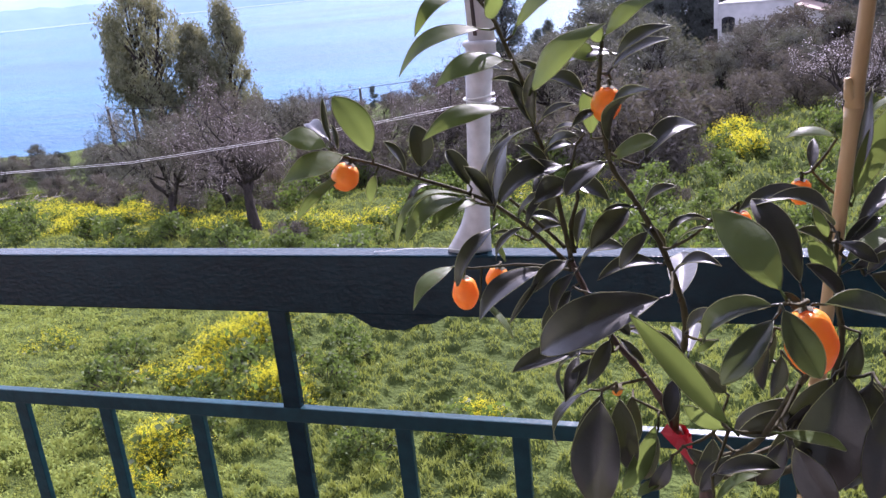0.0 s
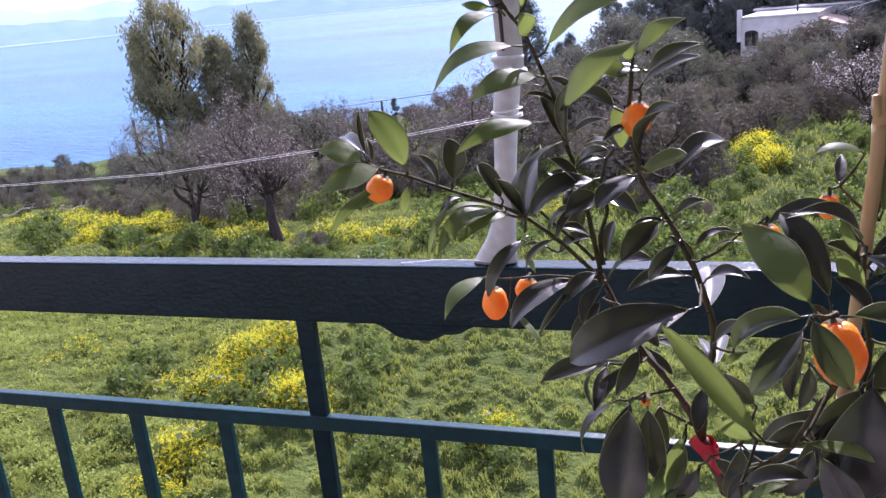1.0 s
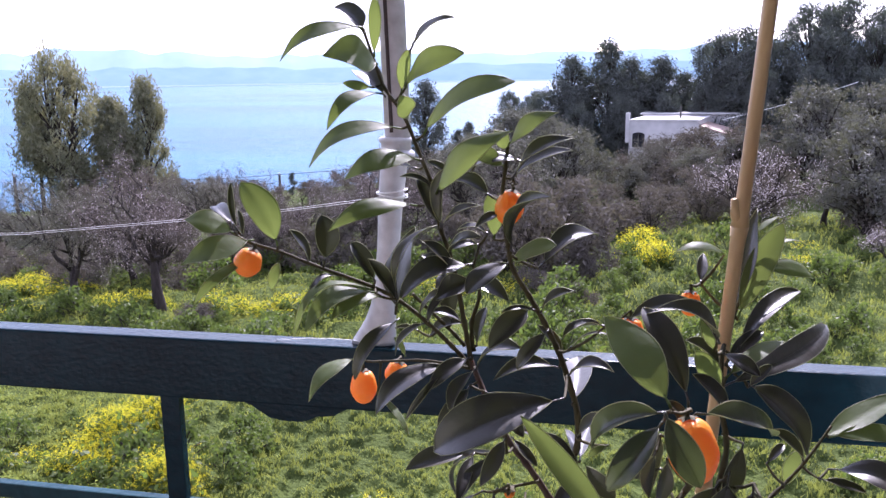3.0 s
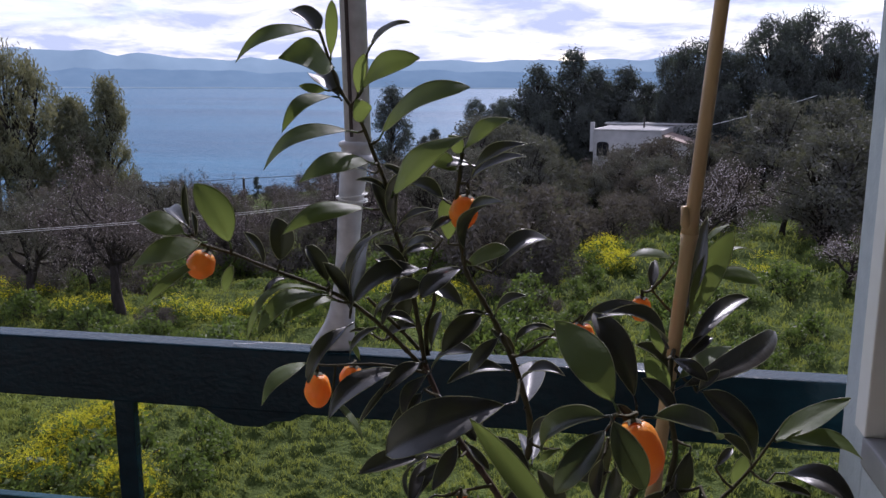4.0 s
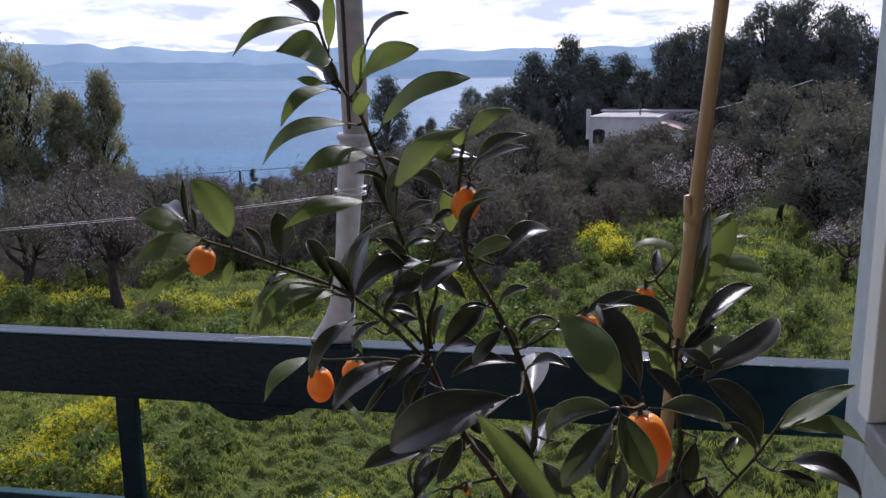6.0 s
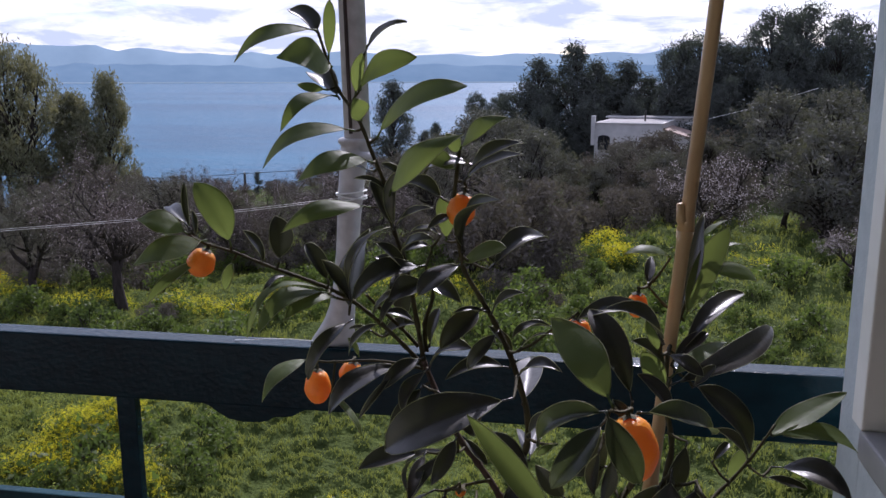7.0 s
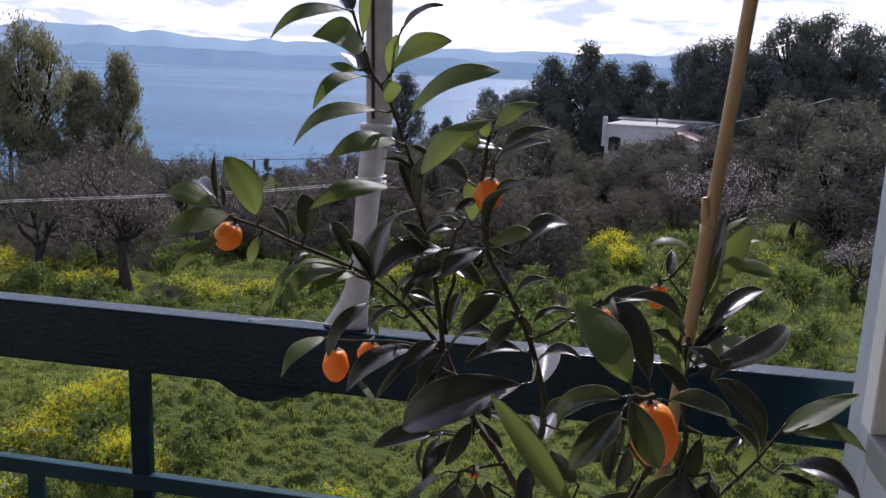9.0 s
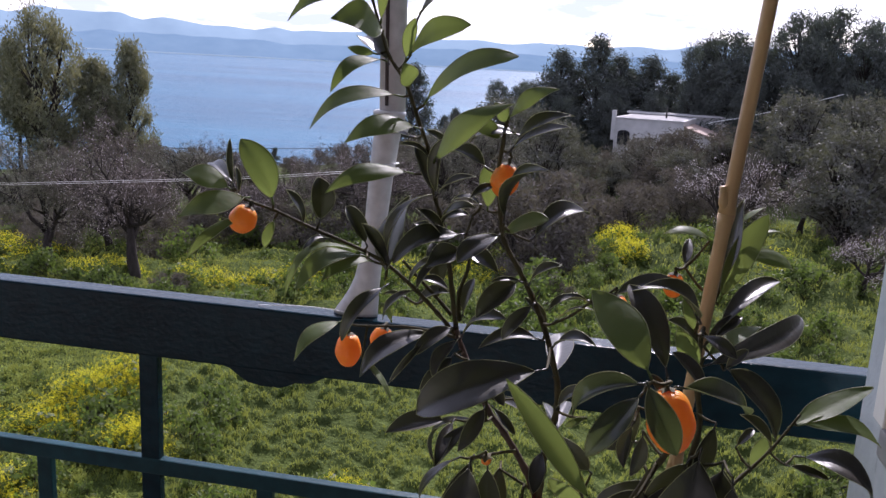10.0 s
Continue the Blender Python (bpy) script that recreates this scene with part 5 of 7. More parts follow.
leaf((-0.124, 0.5, 1.1707), (-0.1113, 0.5200, 1.2338), (-0.45, -0.55, 0.7), 0.0319, 0.092, 15)
leaf((-0.1195, 0.49, 1.1857), (-0.0921, 0.5, 1.2403), (-0.64, -0.63, 0.44), 0.0147, 0.287, 24)
leaf((-0.1373, 0.5, 1.1879), (-0.1903, 0.46, 1.1637), (-0.17, -0.33, 0.93), 0.0095, 0.402, 10, SUNLIT_YOUNG_LEAF)
leaf((-0.1363, 0.49, 1.1897), (-0.1772, 0.45, 1.1714), (0.06, -0.46, 0.88), 0.0174, 0.287, 10, SUNLIT_YOUNG_LEAF)
leaf((-0.1301, 0.49, 1.1864), (-0.1608, 0.46, 1.1769), (0.13, -0.42, 0.90), 0.0141, 0.23, 10, SUNLIT_YOUNG_LEAF)
leaf((-0.1211, 0.5, 1.1677), (-0.1486, 0.47, 1.1294), (0, -0.62, 0.78), 0.0161, 0.253, 27.7272)
leaf((-0.163, 0.52, 1.1271), (-0.1895, 0.48, 1.1063), (-0.07, -0.42, 0.90), 0.0169, 0.207, 10, SUNLIT_YOUNG_LEAF)
leaf((-0.084, 0.51, 1.1298), (-0.1332, 0.47, 1.1037), (0, -0.62, 0.78), 0.0236, 0.172, 22.9098)
leaf((-0.0861, 0.5, 1.1311), (-0.113, 0.48, 1.0958), (0.07, -0.89, 0.45), 0.0059, 0.115, 24.325)
leaf((-0.1464, 0.52, 1.0985), (-0.1158, 0.5, 1.0745), (0.46, -0.30, 0.84), 0.0068, 0.115, 10, SUNLIT_YOUNG_LEAF)
leaf((-0.1227, 0.52, 1.1311), (-0.1309, 0.52, 1.1465), (0.78, -0.46, 0.42), 0.0060, 0.115, 10, SUNLIT_YOUNG_LEAF)
leaf((-0.1118, 0.52, 1.1528), (-0.1305, 0.52, 1.1538), (0.04, -0.65, 0.76), 0.0062, 0.115, 31.4155)
leaf((-0.1031, 0.52, 1.1485), (-0.0761, 0.52, 1.1604), (0, -0.62, 0.78), 0.0156, 0.172, 25.6645)
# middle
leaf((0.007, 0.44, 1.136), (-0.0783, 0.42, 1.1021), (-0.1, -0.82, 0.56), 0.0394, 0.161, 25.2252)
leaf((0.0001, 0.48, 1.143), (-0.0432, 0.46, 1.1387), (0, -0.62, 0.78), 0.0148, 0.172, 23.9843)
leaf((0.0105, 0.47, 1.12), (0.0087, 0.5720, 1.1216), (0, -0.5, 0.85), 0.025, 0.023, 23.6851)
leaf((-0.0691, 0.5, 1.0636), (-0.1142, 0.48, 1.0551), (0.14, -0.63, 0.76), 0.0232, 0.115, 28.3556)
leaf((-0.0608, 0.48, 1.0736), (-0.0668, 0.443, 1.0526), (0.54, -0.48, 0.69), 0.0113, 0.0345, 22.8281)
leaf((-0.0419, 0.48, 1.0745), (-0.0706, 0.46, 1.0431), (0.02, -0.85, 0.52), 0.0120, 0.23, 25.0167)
leaf((0.0471, 0.3551, 1.0851), (-0.0071, 0.3331, 1.1668), (0.72, -0.61, 0.31), 0.0170, -0.0345, 25, SUNLIT_YOUNG_LEAF)
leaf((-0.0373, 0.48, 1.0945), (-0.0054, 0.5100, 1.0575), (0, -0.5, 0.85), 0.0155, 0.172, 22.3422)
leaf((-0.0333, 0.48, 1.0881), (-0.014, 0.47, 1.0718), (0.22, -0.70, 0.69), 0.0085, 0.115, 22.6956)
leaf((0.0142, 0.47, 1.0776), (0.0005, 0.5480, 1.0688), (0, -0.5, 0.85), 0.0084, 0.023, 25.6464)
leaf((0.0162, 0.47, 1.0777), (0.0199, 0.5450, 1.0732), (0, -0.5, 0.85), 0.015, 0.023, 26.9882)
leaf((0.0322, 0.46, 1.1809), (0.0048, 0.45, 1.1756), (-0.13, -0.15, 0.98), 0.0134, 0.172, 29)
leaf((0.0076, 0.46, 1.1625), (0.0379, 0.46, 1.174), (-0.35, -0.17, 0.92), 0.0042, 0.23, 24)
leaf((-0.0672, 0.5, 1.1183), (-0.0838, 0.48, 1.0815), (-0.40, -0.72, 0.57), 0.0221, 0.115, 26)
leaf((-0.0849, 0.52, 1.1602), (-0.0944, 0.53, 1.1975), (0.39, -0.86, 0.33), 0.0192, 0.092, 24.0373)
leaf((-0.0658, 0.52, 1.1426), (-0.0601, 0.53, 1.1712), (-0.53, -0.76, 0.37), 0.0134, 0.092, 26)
# fruit cluster
leaf((0.0695, 0.345, 1.1715), (0.0324, 0.4, 1.2045), (-0.31, -0.63, 0.71), 0.0237, 0.0575, 10, SUNLIT_YOUNG_LEAF)
leaf((0.0825, 0.4, 1.1547), (0.0558, 0.43, 1.2034), (-0.07, -0.87, 0.50), 0.0213, 0.092, 26.5255)
leaf((0.0673, 0.35, 1.1671), (0.0275, 0.36, 1.1401), (-0.57, -0.51, 0.65), 0.0228, 0.23, 29.3973, BACKLIT_LEAF)
leaf((0.0657, 0.345, 1.164), (0.0378, 0.33, 1.1287), (-0.25, -0.80, 0.54), 0.0188, 0.138, 24.2579, BACKLIT_LEAF)
leaf((0.0647, 0.3180, 1.1802), (0.0830, 0.3050, 1.1476), (0.05, -0.92, 0.39), 0.0173, 0.115, 18, BACKLIT_LEAF)
leaf((0.0838, 0.36, 1.1636), (0.1309, 0.4, 1.138), (0.63, -0.27, 0.73), 0.0230, 0.115, 26, BACKLIT_LEAF)
leaf((0.1028, 0.45, 1.1779), (0.0489, 0.4300, 1.1978), (0, -0.5, 0.85), 0.0202, 0.287, 25.3665)
leaf((0.1029, 0.44, 1.1792), (0.0642, 0.42, 1.2063), (0, -0.62, 0.78), 0.0198, 0.23, 28.5423)
leaf((0.0638, 0.37, 1.1353), (0.0616, 0.3920, 1.0959), (0, -0.5, 0.85), 0.0102, 0.023, 22.2306)
leaf((0.1068, 0.46, 1.1356), (0.0906, 0.45, 1.17), (0.41, -0.91, -0.07), 0.0152, 0.0575, 12, SUNLIT_YOUNG_LEAF)
leaf((0.1115, 0.45, 1.1279), (0.0884, 0.44, 1.1581), (0.66, -0.70, 0.27), 0.0166, 0.092, 26)
leaf((0.1023, 0.46, 1.1669), (0.0927, 0.46, 1.1899), (0.35, -0.93, 0.15), 0.0086, 0.092, 12, SUNLIT_YOUNG_LEAF)
leaf((0.0969, 0.52, 1.1978), (0.1002, 0.543, 1.2158), (0.31, -0.61, 0.73), 0.0098, 0.023, 26.4655)
leaf((0.112, 0.52, 1.2195), (0.0776, 0.5, 1.2247), (0.32, -0.32, 0.89), 0.0114, 0.23, 10, SUNLIT_YOUNG_LEAF)
leaf((0.0364, 0.45, 1.1007), (0.0231, 0.45, 1.0918), (-0.43, -0.64, 0.64), 0.0055, 0.115, 10, SUNLIT_YOUNG_LEAF)
# right of the cane
leaf((0.1198, 0.5, 1.1519), (0.1726, 0.5700, 1.1829), (0, -0.5, 0.85), 0.0200, 0.115, 31.7769)
leaf((0.1069, 0.48, 1.1339), (0.2149, 0.6570, 1.1341), (0, -1, 0.0), 0.0236, 0.092, 23.8885)
leaf((0.1111, 0.47, 1.1459), (0.1517, 0.5, 1.1651), (-0.16, -0.37, 0.92), 0.0139, 0.115, 15, SUNLIT_YOUNG_LEAF)
leaf((0.1258, 0.54, 1.1672), (0.1575, 0.56, 1.2362), (-0.33, -0.86, 0.40), 0.0203, 0.0575, 12, SUNLIT_YOUNG_LEAF)
leaf((0.1227, 0.55, 1.1687), (0.1398, 0.57, 1.2453), (-0.62, -0.71, 0.33), 0.0244, 0.0345, 26)
leaf((0.1393, 0.56, 1.2016), (0.1846, 0.58, 1.1908), (0.40, -0.49, 0.77), 0.0174, 0.23, 10, SUNLIT_YOUNG_LEAF)
leaf((0.1431, 0.56, 1.2104), (0.1783, 0.58, 1.2161), (-0.13, -0.06, 0.99), 0.0053, 0.23, 10, SUNLIT_YOUNG_LEAF)
leaf((0.1377, 0.57, 1.2236), (0.1573, 0.58, 1.2381), (-0.45, -0.33, 0.83), 0.0068, 0.092, 10, SUNLIT_YOUNG_LEAF)
leaf((0.2022, 0.6, 1.0515), (0.2732, 0.633, 1.0859), (-0.27, -0.35, 0.90), 0.0254, -0.0575, 20, SUNLIT_YOUNG_LEAF)
leaf((0.2088, 0.6, 1.0543), (0.2841, 0.62, 1.0375), (0.30, -0.37, 0.88), 0.0214, 0.172, 12, SUNLIT_YOUNG_LEAF)
leaf((0.2079, 0.59, 1.0313), (0.2693, 0.58, 1.0062), (0.22, -0.59, 0.77), 0.0311, 0.345, 24.5263)
leaf((0.1995, 0.58, 1.0273), (0.2348, 0.58, 1.0192), (0.19, -0.54, 0.82), 0.0120, 0.0575, 30.0183)
leaf((0.1281, 0.5, 1.1333), (0.177, 0.52, 1.0725), (0.67, -0.67, 0.32), 0.0340, 0.092, 29)
leaf((0.1559, 0.56, 1.0457), (0.1699, 0.57, 1.0586), (-0.13, -0.71, 0.69), 0.0093, 0.115, 30.1206)
leaf((0.1772, 0.6, 1.007), (0.187, 0.6, 1.0408), (-0.52, -0.84, 0.15), 0.0130, 0.092, 12, SUNLIT_YOUNG_LEAF)
leaf((0.1142, 0.5, 1.1455), (0.1413, 0.52, 1.1649), (0, -0.62, 0.78), 0.0142, 0.115, 24.6483)
leaf((0.1302, 0.5, 1.1291), (0.1449, 0.5, 1.1463), (0, -0.62, 0.78), 0.0100, 0.115, 24.0378)
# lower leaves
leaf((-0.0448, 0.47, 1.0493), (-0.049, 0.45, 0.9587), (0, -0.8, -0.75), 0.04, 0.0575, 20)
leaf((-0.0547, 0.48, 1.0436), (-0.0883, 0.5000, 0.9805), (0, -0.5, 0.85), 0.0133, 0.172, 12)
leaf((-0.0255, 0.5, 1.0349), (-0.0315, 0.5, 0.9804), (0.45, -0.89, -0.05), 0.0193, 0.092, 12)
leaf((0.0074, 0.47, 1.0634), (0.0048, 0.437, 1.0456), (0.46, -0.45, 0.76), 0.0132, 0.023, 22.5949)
leaf((-0.0057, 0.48, 1.0232), (-0.0312, 0.47, 0.9643), (0.31, -0.95, 0.03), 0.0167, 0.115, 12, SUNLIT_YOUNG_LEAF)
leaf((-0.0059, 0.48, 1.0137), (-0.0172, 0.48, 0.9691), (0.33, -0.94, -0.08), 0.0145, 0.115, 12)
leaf((0.0007, 0.46, 0.9838), (-0.0206, 0.46, 0.9696), (-0.46, -0.54, 0.70), 0.0095, 0.115, 12, SUNLIT_YOUNG_LEAF)
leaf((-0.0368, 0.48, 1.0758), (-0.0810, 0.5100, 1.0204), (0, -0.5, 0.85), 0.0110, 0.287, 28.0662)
leaf((0.0428, 0.42, 1.0516), (0.0149, 0.42, 1.0662), (0.02, -1.00, 0.04), 0.0117, 0.092, 12, SUNLIT_YOUNG_LEAF)
leaf((0.0645, 0.36, 1.0857), (0.107, 0.38, 1.0664), (0.49, -0.21, 0.85), 0.0109, 0.115, 15, SUNLIT_YOUNG_LEAF)
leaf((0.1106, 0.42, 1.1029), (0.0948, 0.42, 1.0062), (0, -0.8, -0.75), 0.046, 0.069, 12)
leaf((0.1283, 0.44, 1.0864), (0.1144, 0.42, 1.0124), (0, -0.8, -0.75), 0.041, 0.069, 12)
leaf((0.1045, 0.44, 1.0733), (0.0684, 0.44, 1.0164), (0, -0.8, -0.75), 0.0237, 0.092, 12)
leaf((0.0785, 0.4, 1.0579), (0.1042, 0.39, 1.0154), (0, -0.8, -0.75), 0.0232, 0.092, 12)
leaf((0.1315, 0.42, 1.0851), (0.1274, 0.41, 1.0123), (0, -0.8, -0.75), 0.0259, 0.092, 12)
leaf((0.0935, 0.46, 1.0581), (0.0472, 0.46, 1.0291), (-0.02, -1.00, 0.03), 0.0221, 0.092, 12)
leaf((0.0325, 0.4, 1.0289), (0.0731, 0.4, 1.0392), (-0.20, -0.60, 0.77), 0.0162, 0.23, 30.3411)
leaf((0.0342, 0.4, 1.0069), (0.0611, 0.4, 1.0333), (-0.68, -0.24, 0.69), 0.0097, 0.23, 15, SUNLIT_YOUNG_LEAF)
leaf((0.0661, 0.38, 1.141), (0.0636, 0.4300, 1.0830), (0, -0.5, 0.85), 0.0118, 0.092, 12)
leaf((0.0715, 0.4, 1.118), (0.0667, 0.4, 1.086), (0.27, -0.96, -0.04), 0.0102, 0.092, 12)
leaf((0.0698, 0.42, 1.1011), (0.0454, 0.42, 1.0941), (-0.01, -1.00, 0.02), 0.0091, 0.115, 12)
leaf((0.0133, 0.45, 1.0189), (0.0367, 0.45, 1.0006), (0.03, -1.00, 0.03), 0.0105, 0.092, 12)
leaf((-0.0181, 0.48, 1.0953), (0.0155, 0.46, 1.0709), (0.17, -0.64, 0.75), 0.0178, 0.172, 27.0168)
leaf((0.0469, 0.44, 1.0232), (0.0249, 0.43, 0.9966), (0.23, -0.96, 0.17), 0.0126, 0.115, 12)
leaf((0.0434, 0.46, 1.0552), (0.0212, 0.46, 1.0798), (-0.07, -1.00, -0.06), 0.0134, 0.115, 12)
# more leaves along the stems
leaf((-0.0768, 0.49, 1.2073), (-0.098, 0.48, 1.2319), (0.75, -0.50, 0.44), 0.0157, 0.138, 31.3987)
leaf((-0.0804, 0.49, 1.2197), (-0.0538, 0.47, 1.238), (-0.71, -0.46, 0.53), 0.0135, 0.161, 29)
leaf((-0.0645, 0.5, 1.2008), (-0.035, 0.48, 1.1899), (-0.17, -0.66, 0.73), 0.0171, 0.138, 28.8568)
leaf((-0.0795, 0.5, 1.1922), (-0.0971, 0.49, 1.1691), (-0.32, -0.75, 0.57), 0.0109, 0.115, 29)
leaf((-0.074, 0.51, 1.1634), (-0.0971, 0.5, 1.1747), (0.54, -0.50, 0.67), 0.0110, 0.172, 27.1156)
leaf((-0.0685, 0.51, 1.137), (-0.0973, 0.49, 1.1167), (0.12, -0.79, 0.61), 0.0154, 0.161, 25.7161)
leaf((-0.0625, 0.5, 1.1318), (-0.0787, 0.48, 1.1038), (-0.34, -0.66, 0.67), 0.0155, 0.115, 29)
leaf((-0.0625, 0.5, 1.1318), (-0.0277, 0.48, 1.1569), (-0.66, -0.28, 0.69), 0.0184, 0.184, 29)
leaf((-0.0066, 0.47, 1.173), (-0.0273, 0.46, 1.1474), (-0.17, -0.86, 0.48), 0.0132, 0.115, 24.7947)
leaf((-0.0122, 0.47, 1.185), (0.0117, 0.46, 1.204), (-0.65, -0.56, 0.52), 0.0121, 0.161, 26.7636)
leaf((0.0021, 0.48, 1.1494), (-0.0154, 0.48, 1.1738), (0.63, -0.63, 0.45), 0.0113, 0.115, 26.9426)
leaf((0.0067, 0.47, 1.1406), (0.0382, 0.45, 1.153), (-0.48, -0.24, 0.84), 0.0147, 0.184, 25.0331)
leaf((-0.0549, 0.49, 1.1182), (-0.0195, 0.47, 1.1061), (-0.03, -0.56, 0.83), 0.0184, 0.115, 22.5606)
leaf((-0.0492, 0.48, 1.1137), (-0.0224, 0.46, 1.0977), (-0.01, -0.64, 0.77), 0.0139, 0.138, 31.6672)
leaf((-0.1226, 0.5, 1.1807), (-0.1411, 0.49, 1.215), (0.78, -0.57, 0.26), 0.0151, 0.115, 29.3453)
leaf((-0.1086, 0.51, 1.1672), (-0.0837, 0.5, 1.1921), (-0.69, -0.56, 0.47), 0.0134, 0.115, 29)
leaf((-0.1022, 0.51, 1.1629), (-0.1248, 0.5, 1.1389), (-0.48, -0.56, 0.68), 0.0126, 0.184, 29)
leaf((-0.1866, 0.49, 1.2095), (-0.1975, 0.48, 1.2375), (0.91, -0.36, 0.22), 0.0119, 0.115, 26.6444)
leaf((-0.1652, 0.495, 1.2008), (-0.1803, 0.47, 1.1902), (-0.13, -0.32, 0.94), 0.0094, 0.207, 26)
leaf((-0.0857, 0.49, 1.2401), (-0.055, 0.48, 1.2578), (-0.55, -0.47, 0.69), 0.0119, 0.138, 26)
leaf((-0.0939, 0.5, 1.2669), (-0.1147, 0.49, 1.2763), (0.55, -0.53, 0.65), 0.0083, 0.161, 27.4119)
leaf((-0.0405, 0.475, 1.2547), (-0.0556, 0.46, 1.2457), (0.32, -0.70, 0.63), 0.0084, 0.115, 26.4005)
leaf((0.0833, 0.38, 1.1386), (0.0701, 0.38, 1.1623), (0.64, -0.69, 0.35), 0.0105, 0.115, 29)
leaf((0.1081, 0.47, 1.1478), (0.084, 0.46, 1.1743), (0.72, -0.51, 0.47), 0.0164, 0.138, 30.2495)
leaf((0.1087, 0.48, 1.1604), (0.1331, 0.47, 1.1485), (0.02, -0.74, 0.67), 0.0133, 0.138, 24.7505)
leaf((0.1899, 0.59, 1.0355), (0.1603, 0.58, 1.066), (0.68, -0.57, 0.47), 0.0169, 0.115, 26)
leaf((0.0143, 0.47, 1.0947), (0.0364, 0.45, 1.121), (-0.83, -0.39, 0.40), 0.0154, 0.115, 26)
leaf((-0.0374, 0.48, 1.0879), (-0.0536, 0.46, 1.0573), (0.30, -0.86, 0.41), 0.0151, 0.115, 28.8655)
# dense low leaves
leaf((0.1075, 0.44, 1.0859), (0.0803, 0.44, 1.0391), (0.06, -1.00, -0.04), 0.0209, 0.092, 12)
leaf((0.1156, 0.45, 1.0771), (0.1048, 0.44, 1.0278), (0.23, -0.96, 0.14), 0.0181, 0.092, 12)
leaf((0.1307, 0.46, 1.0767), (0.1371, 0.45, 1.028), (-0.51, -0.85, 0.11), 0.0176, 0.069, 12)
leaf((0.0997, 0.46, 1.0631), (0.0634, 0.46, 1.031), (-0.01, -1.00, 0.01), 0.0171, 0.115, 12)
leaf((0.0872, 0.44, 1.0564), (0.0477, 0.43, 1.0432), (0.19, -0.97, 0.15), 0.0162, 0.138, 12)
leaf((0.0787, 0.42, 1.0507), (0.0612, 0.42, 1.0116), (0.11, -0.99, -0.05), 0.0151, 0.092, 12)
leaf((0.1081, 0.44, 1.0407), (0.1209, 0.43, 1.0075), (-0.40, -0.91, 0.12), 0.0130, 0.092, 12)
leaf((0.14, 0.45, 1.045), (0.1428, 0.44, 1.0048), (-0.54, -0.83, 0.17), 0.0146, 0.069, 12)
leaf((-0.044, 0.48, 1.0475), (-0.0636, 0.47, 0.9892), (0.41, -0.91, 0.02), 0.0213, 0.138, 14)
leaf((-0.0337, 0.48, 1.0432), (-0.0254, 0.47, 0.982), (-0.26, -0.96, 0.12), 0.0225, 0.092, 14)
leaf((0.033, 0.45, 1.0307), (0.0242, 0.45, 0.9867), (0.30, -0.95, -0.06), 0.0181, 0.092, 12)
leaf((0.0912, 0.41, 1.0451), (0.0847, 0.41, 1.0137), (0.19, -0.98, -0.04), 0.0124, 0.092, 12)
leaf((0.0048, 0.46, 1.0047), (-0.0127, 0.46, 0.9724), (0.16, -0.98, -0.09), 0.0129, 0.092, 12)
leaf((0.1248, 0.47, 1.1006), (0.1137, 0.46, 1.0636), (0.23, -0.95, 0.19), 0.0141, 0.092, 12)

fruit((-0.2258, 0.468, 1.2147), 0.0102, 0.0108, (-0.45, -0.2, -1))
fruit((-0.162, 0.533, 1.0991), 0.0108, 0.0145)
fruit((-0.1357, 0.54, 1.1095), 0.0095, 0.0105, (-0.3, 0, -1))
fruit((-0.0342, 0.474, 1.2575), 0.0098, 0.012, (-0.2, 0, -1))
fruit((0.0808, 0.336, 1.1528), 0.0129, 0.0178, (0.19, -0.12, -1))
fruit((0.0479, 0.45, 1.1797), 0.0095, 0.011)
fruit((0.089, 0.505, 1.187), 0.0075, 0.009)
fruit((-0.0336, 0.47, 1.049), 0.0038, 0.0038, (0.1, 0.3, -1))

# red plastic tape wound round the stem
tape = Shape()
for i in range(40):
    a = i * 0.47
    r = 0.0068
    tape.v += [(0.0075 + r * math.cos(a) + i * 0.00012, 0.489 + r * math.sin(a), 1.003 - i * 0.00022 + dz) for dz in (0.0, 0.008)]
tape.f = [(2 * i, 2 * i + 2, 2 * i + 3, 2 * i + 1) for i in range(39)]
k = len(tape.v)
for i in range(12):
    f = i / 11
    p = Vector((-0.002, 0.481, 1.0145)).lerp(Vector((0.0205, 0.478, 0.9905)), f)
    tape.v += [tuple(p + Vector((0.0025, -0.001 * math.sin(f * 9), 0.0038))), tuple(p - Vector((0.0025, 0.0, 0.0038)))]
tape.f += [(k + 2 * i, k + 2 * i + 2, k + 2 * i + 3, k + 2 * i + 1) for i in range(11)]
tagged(part("plant_tie", tape, RED_TAPE), "shiny red plastic tape tied round the kumquat stem", "tape")


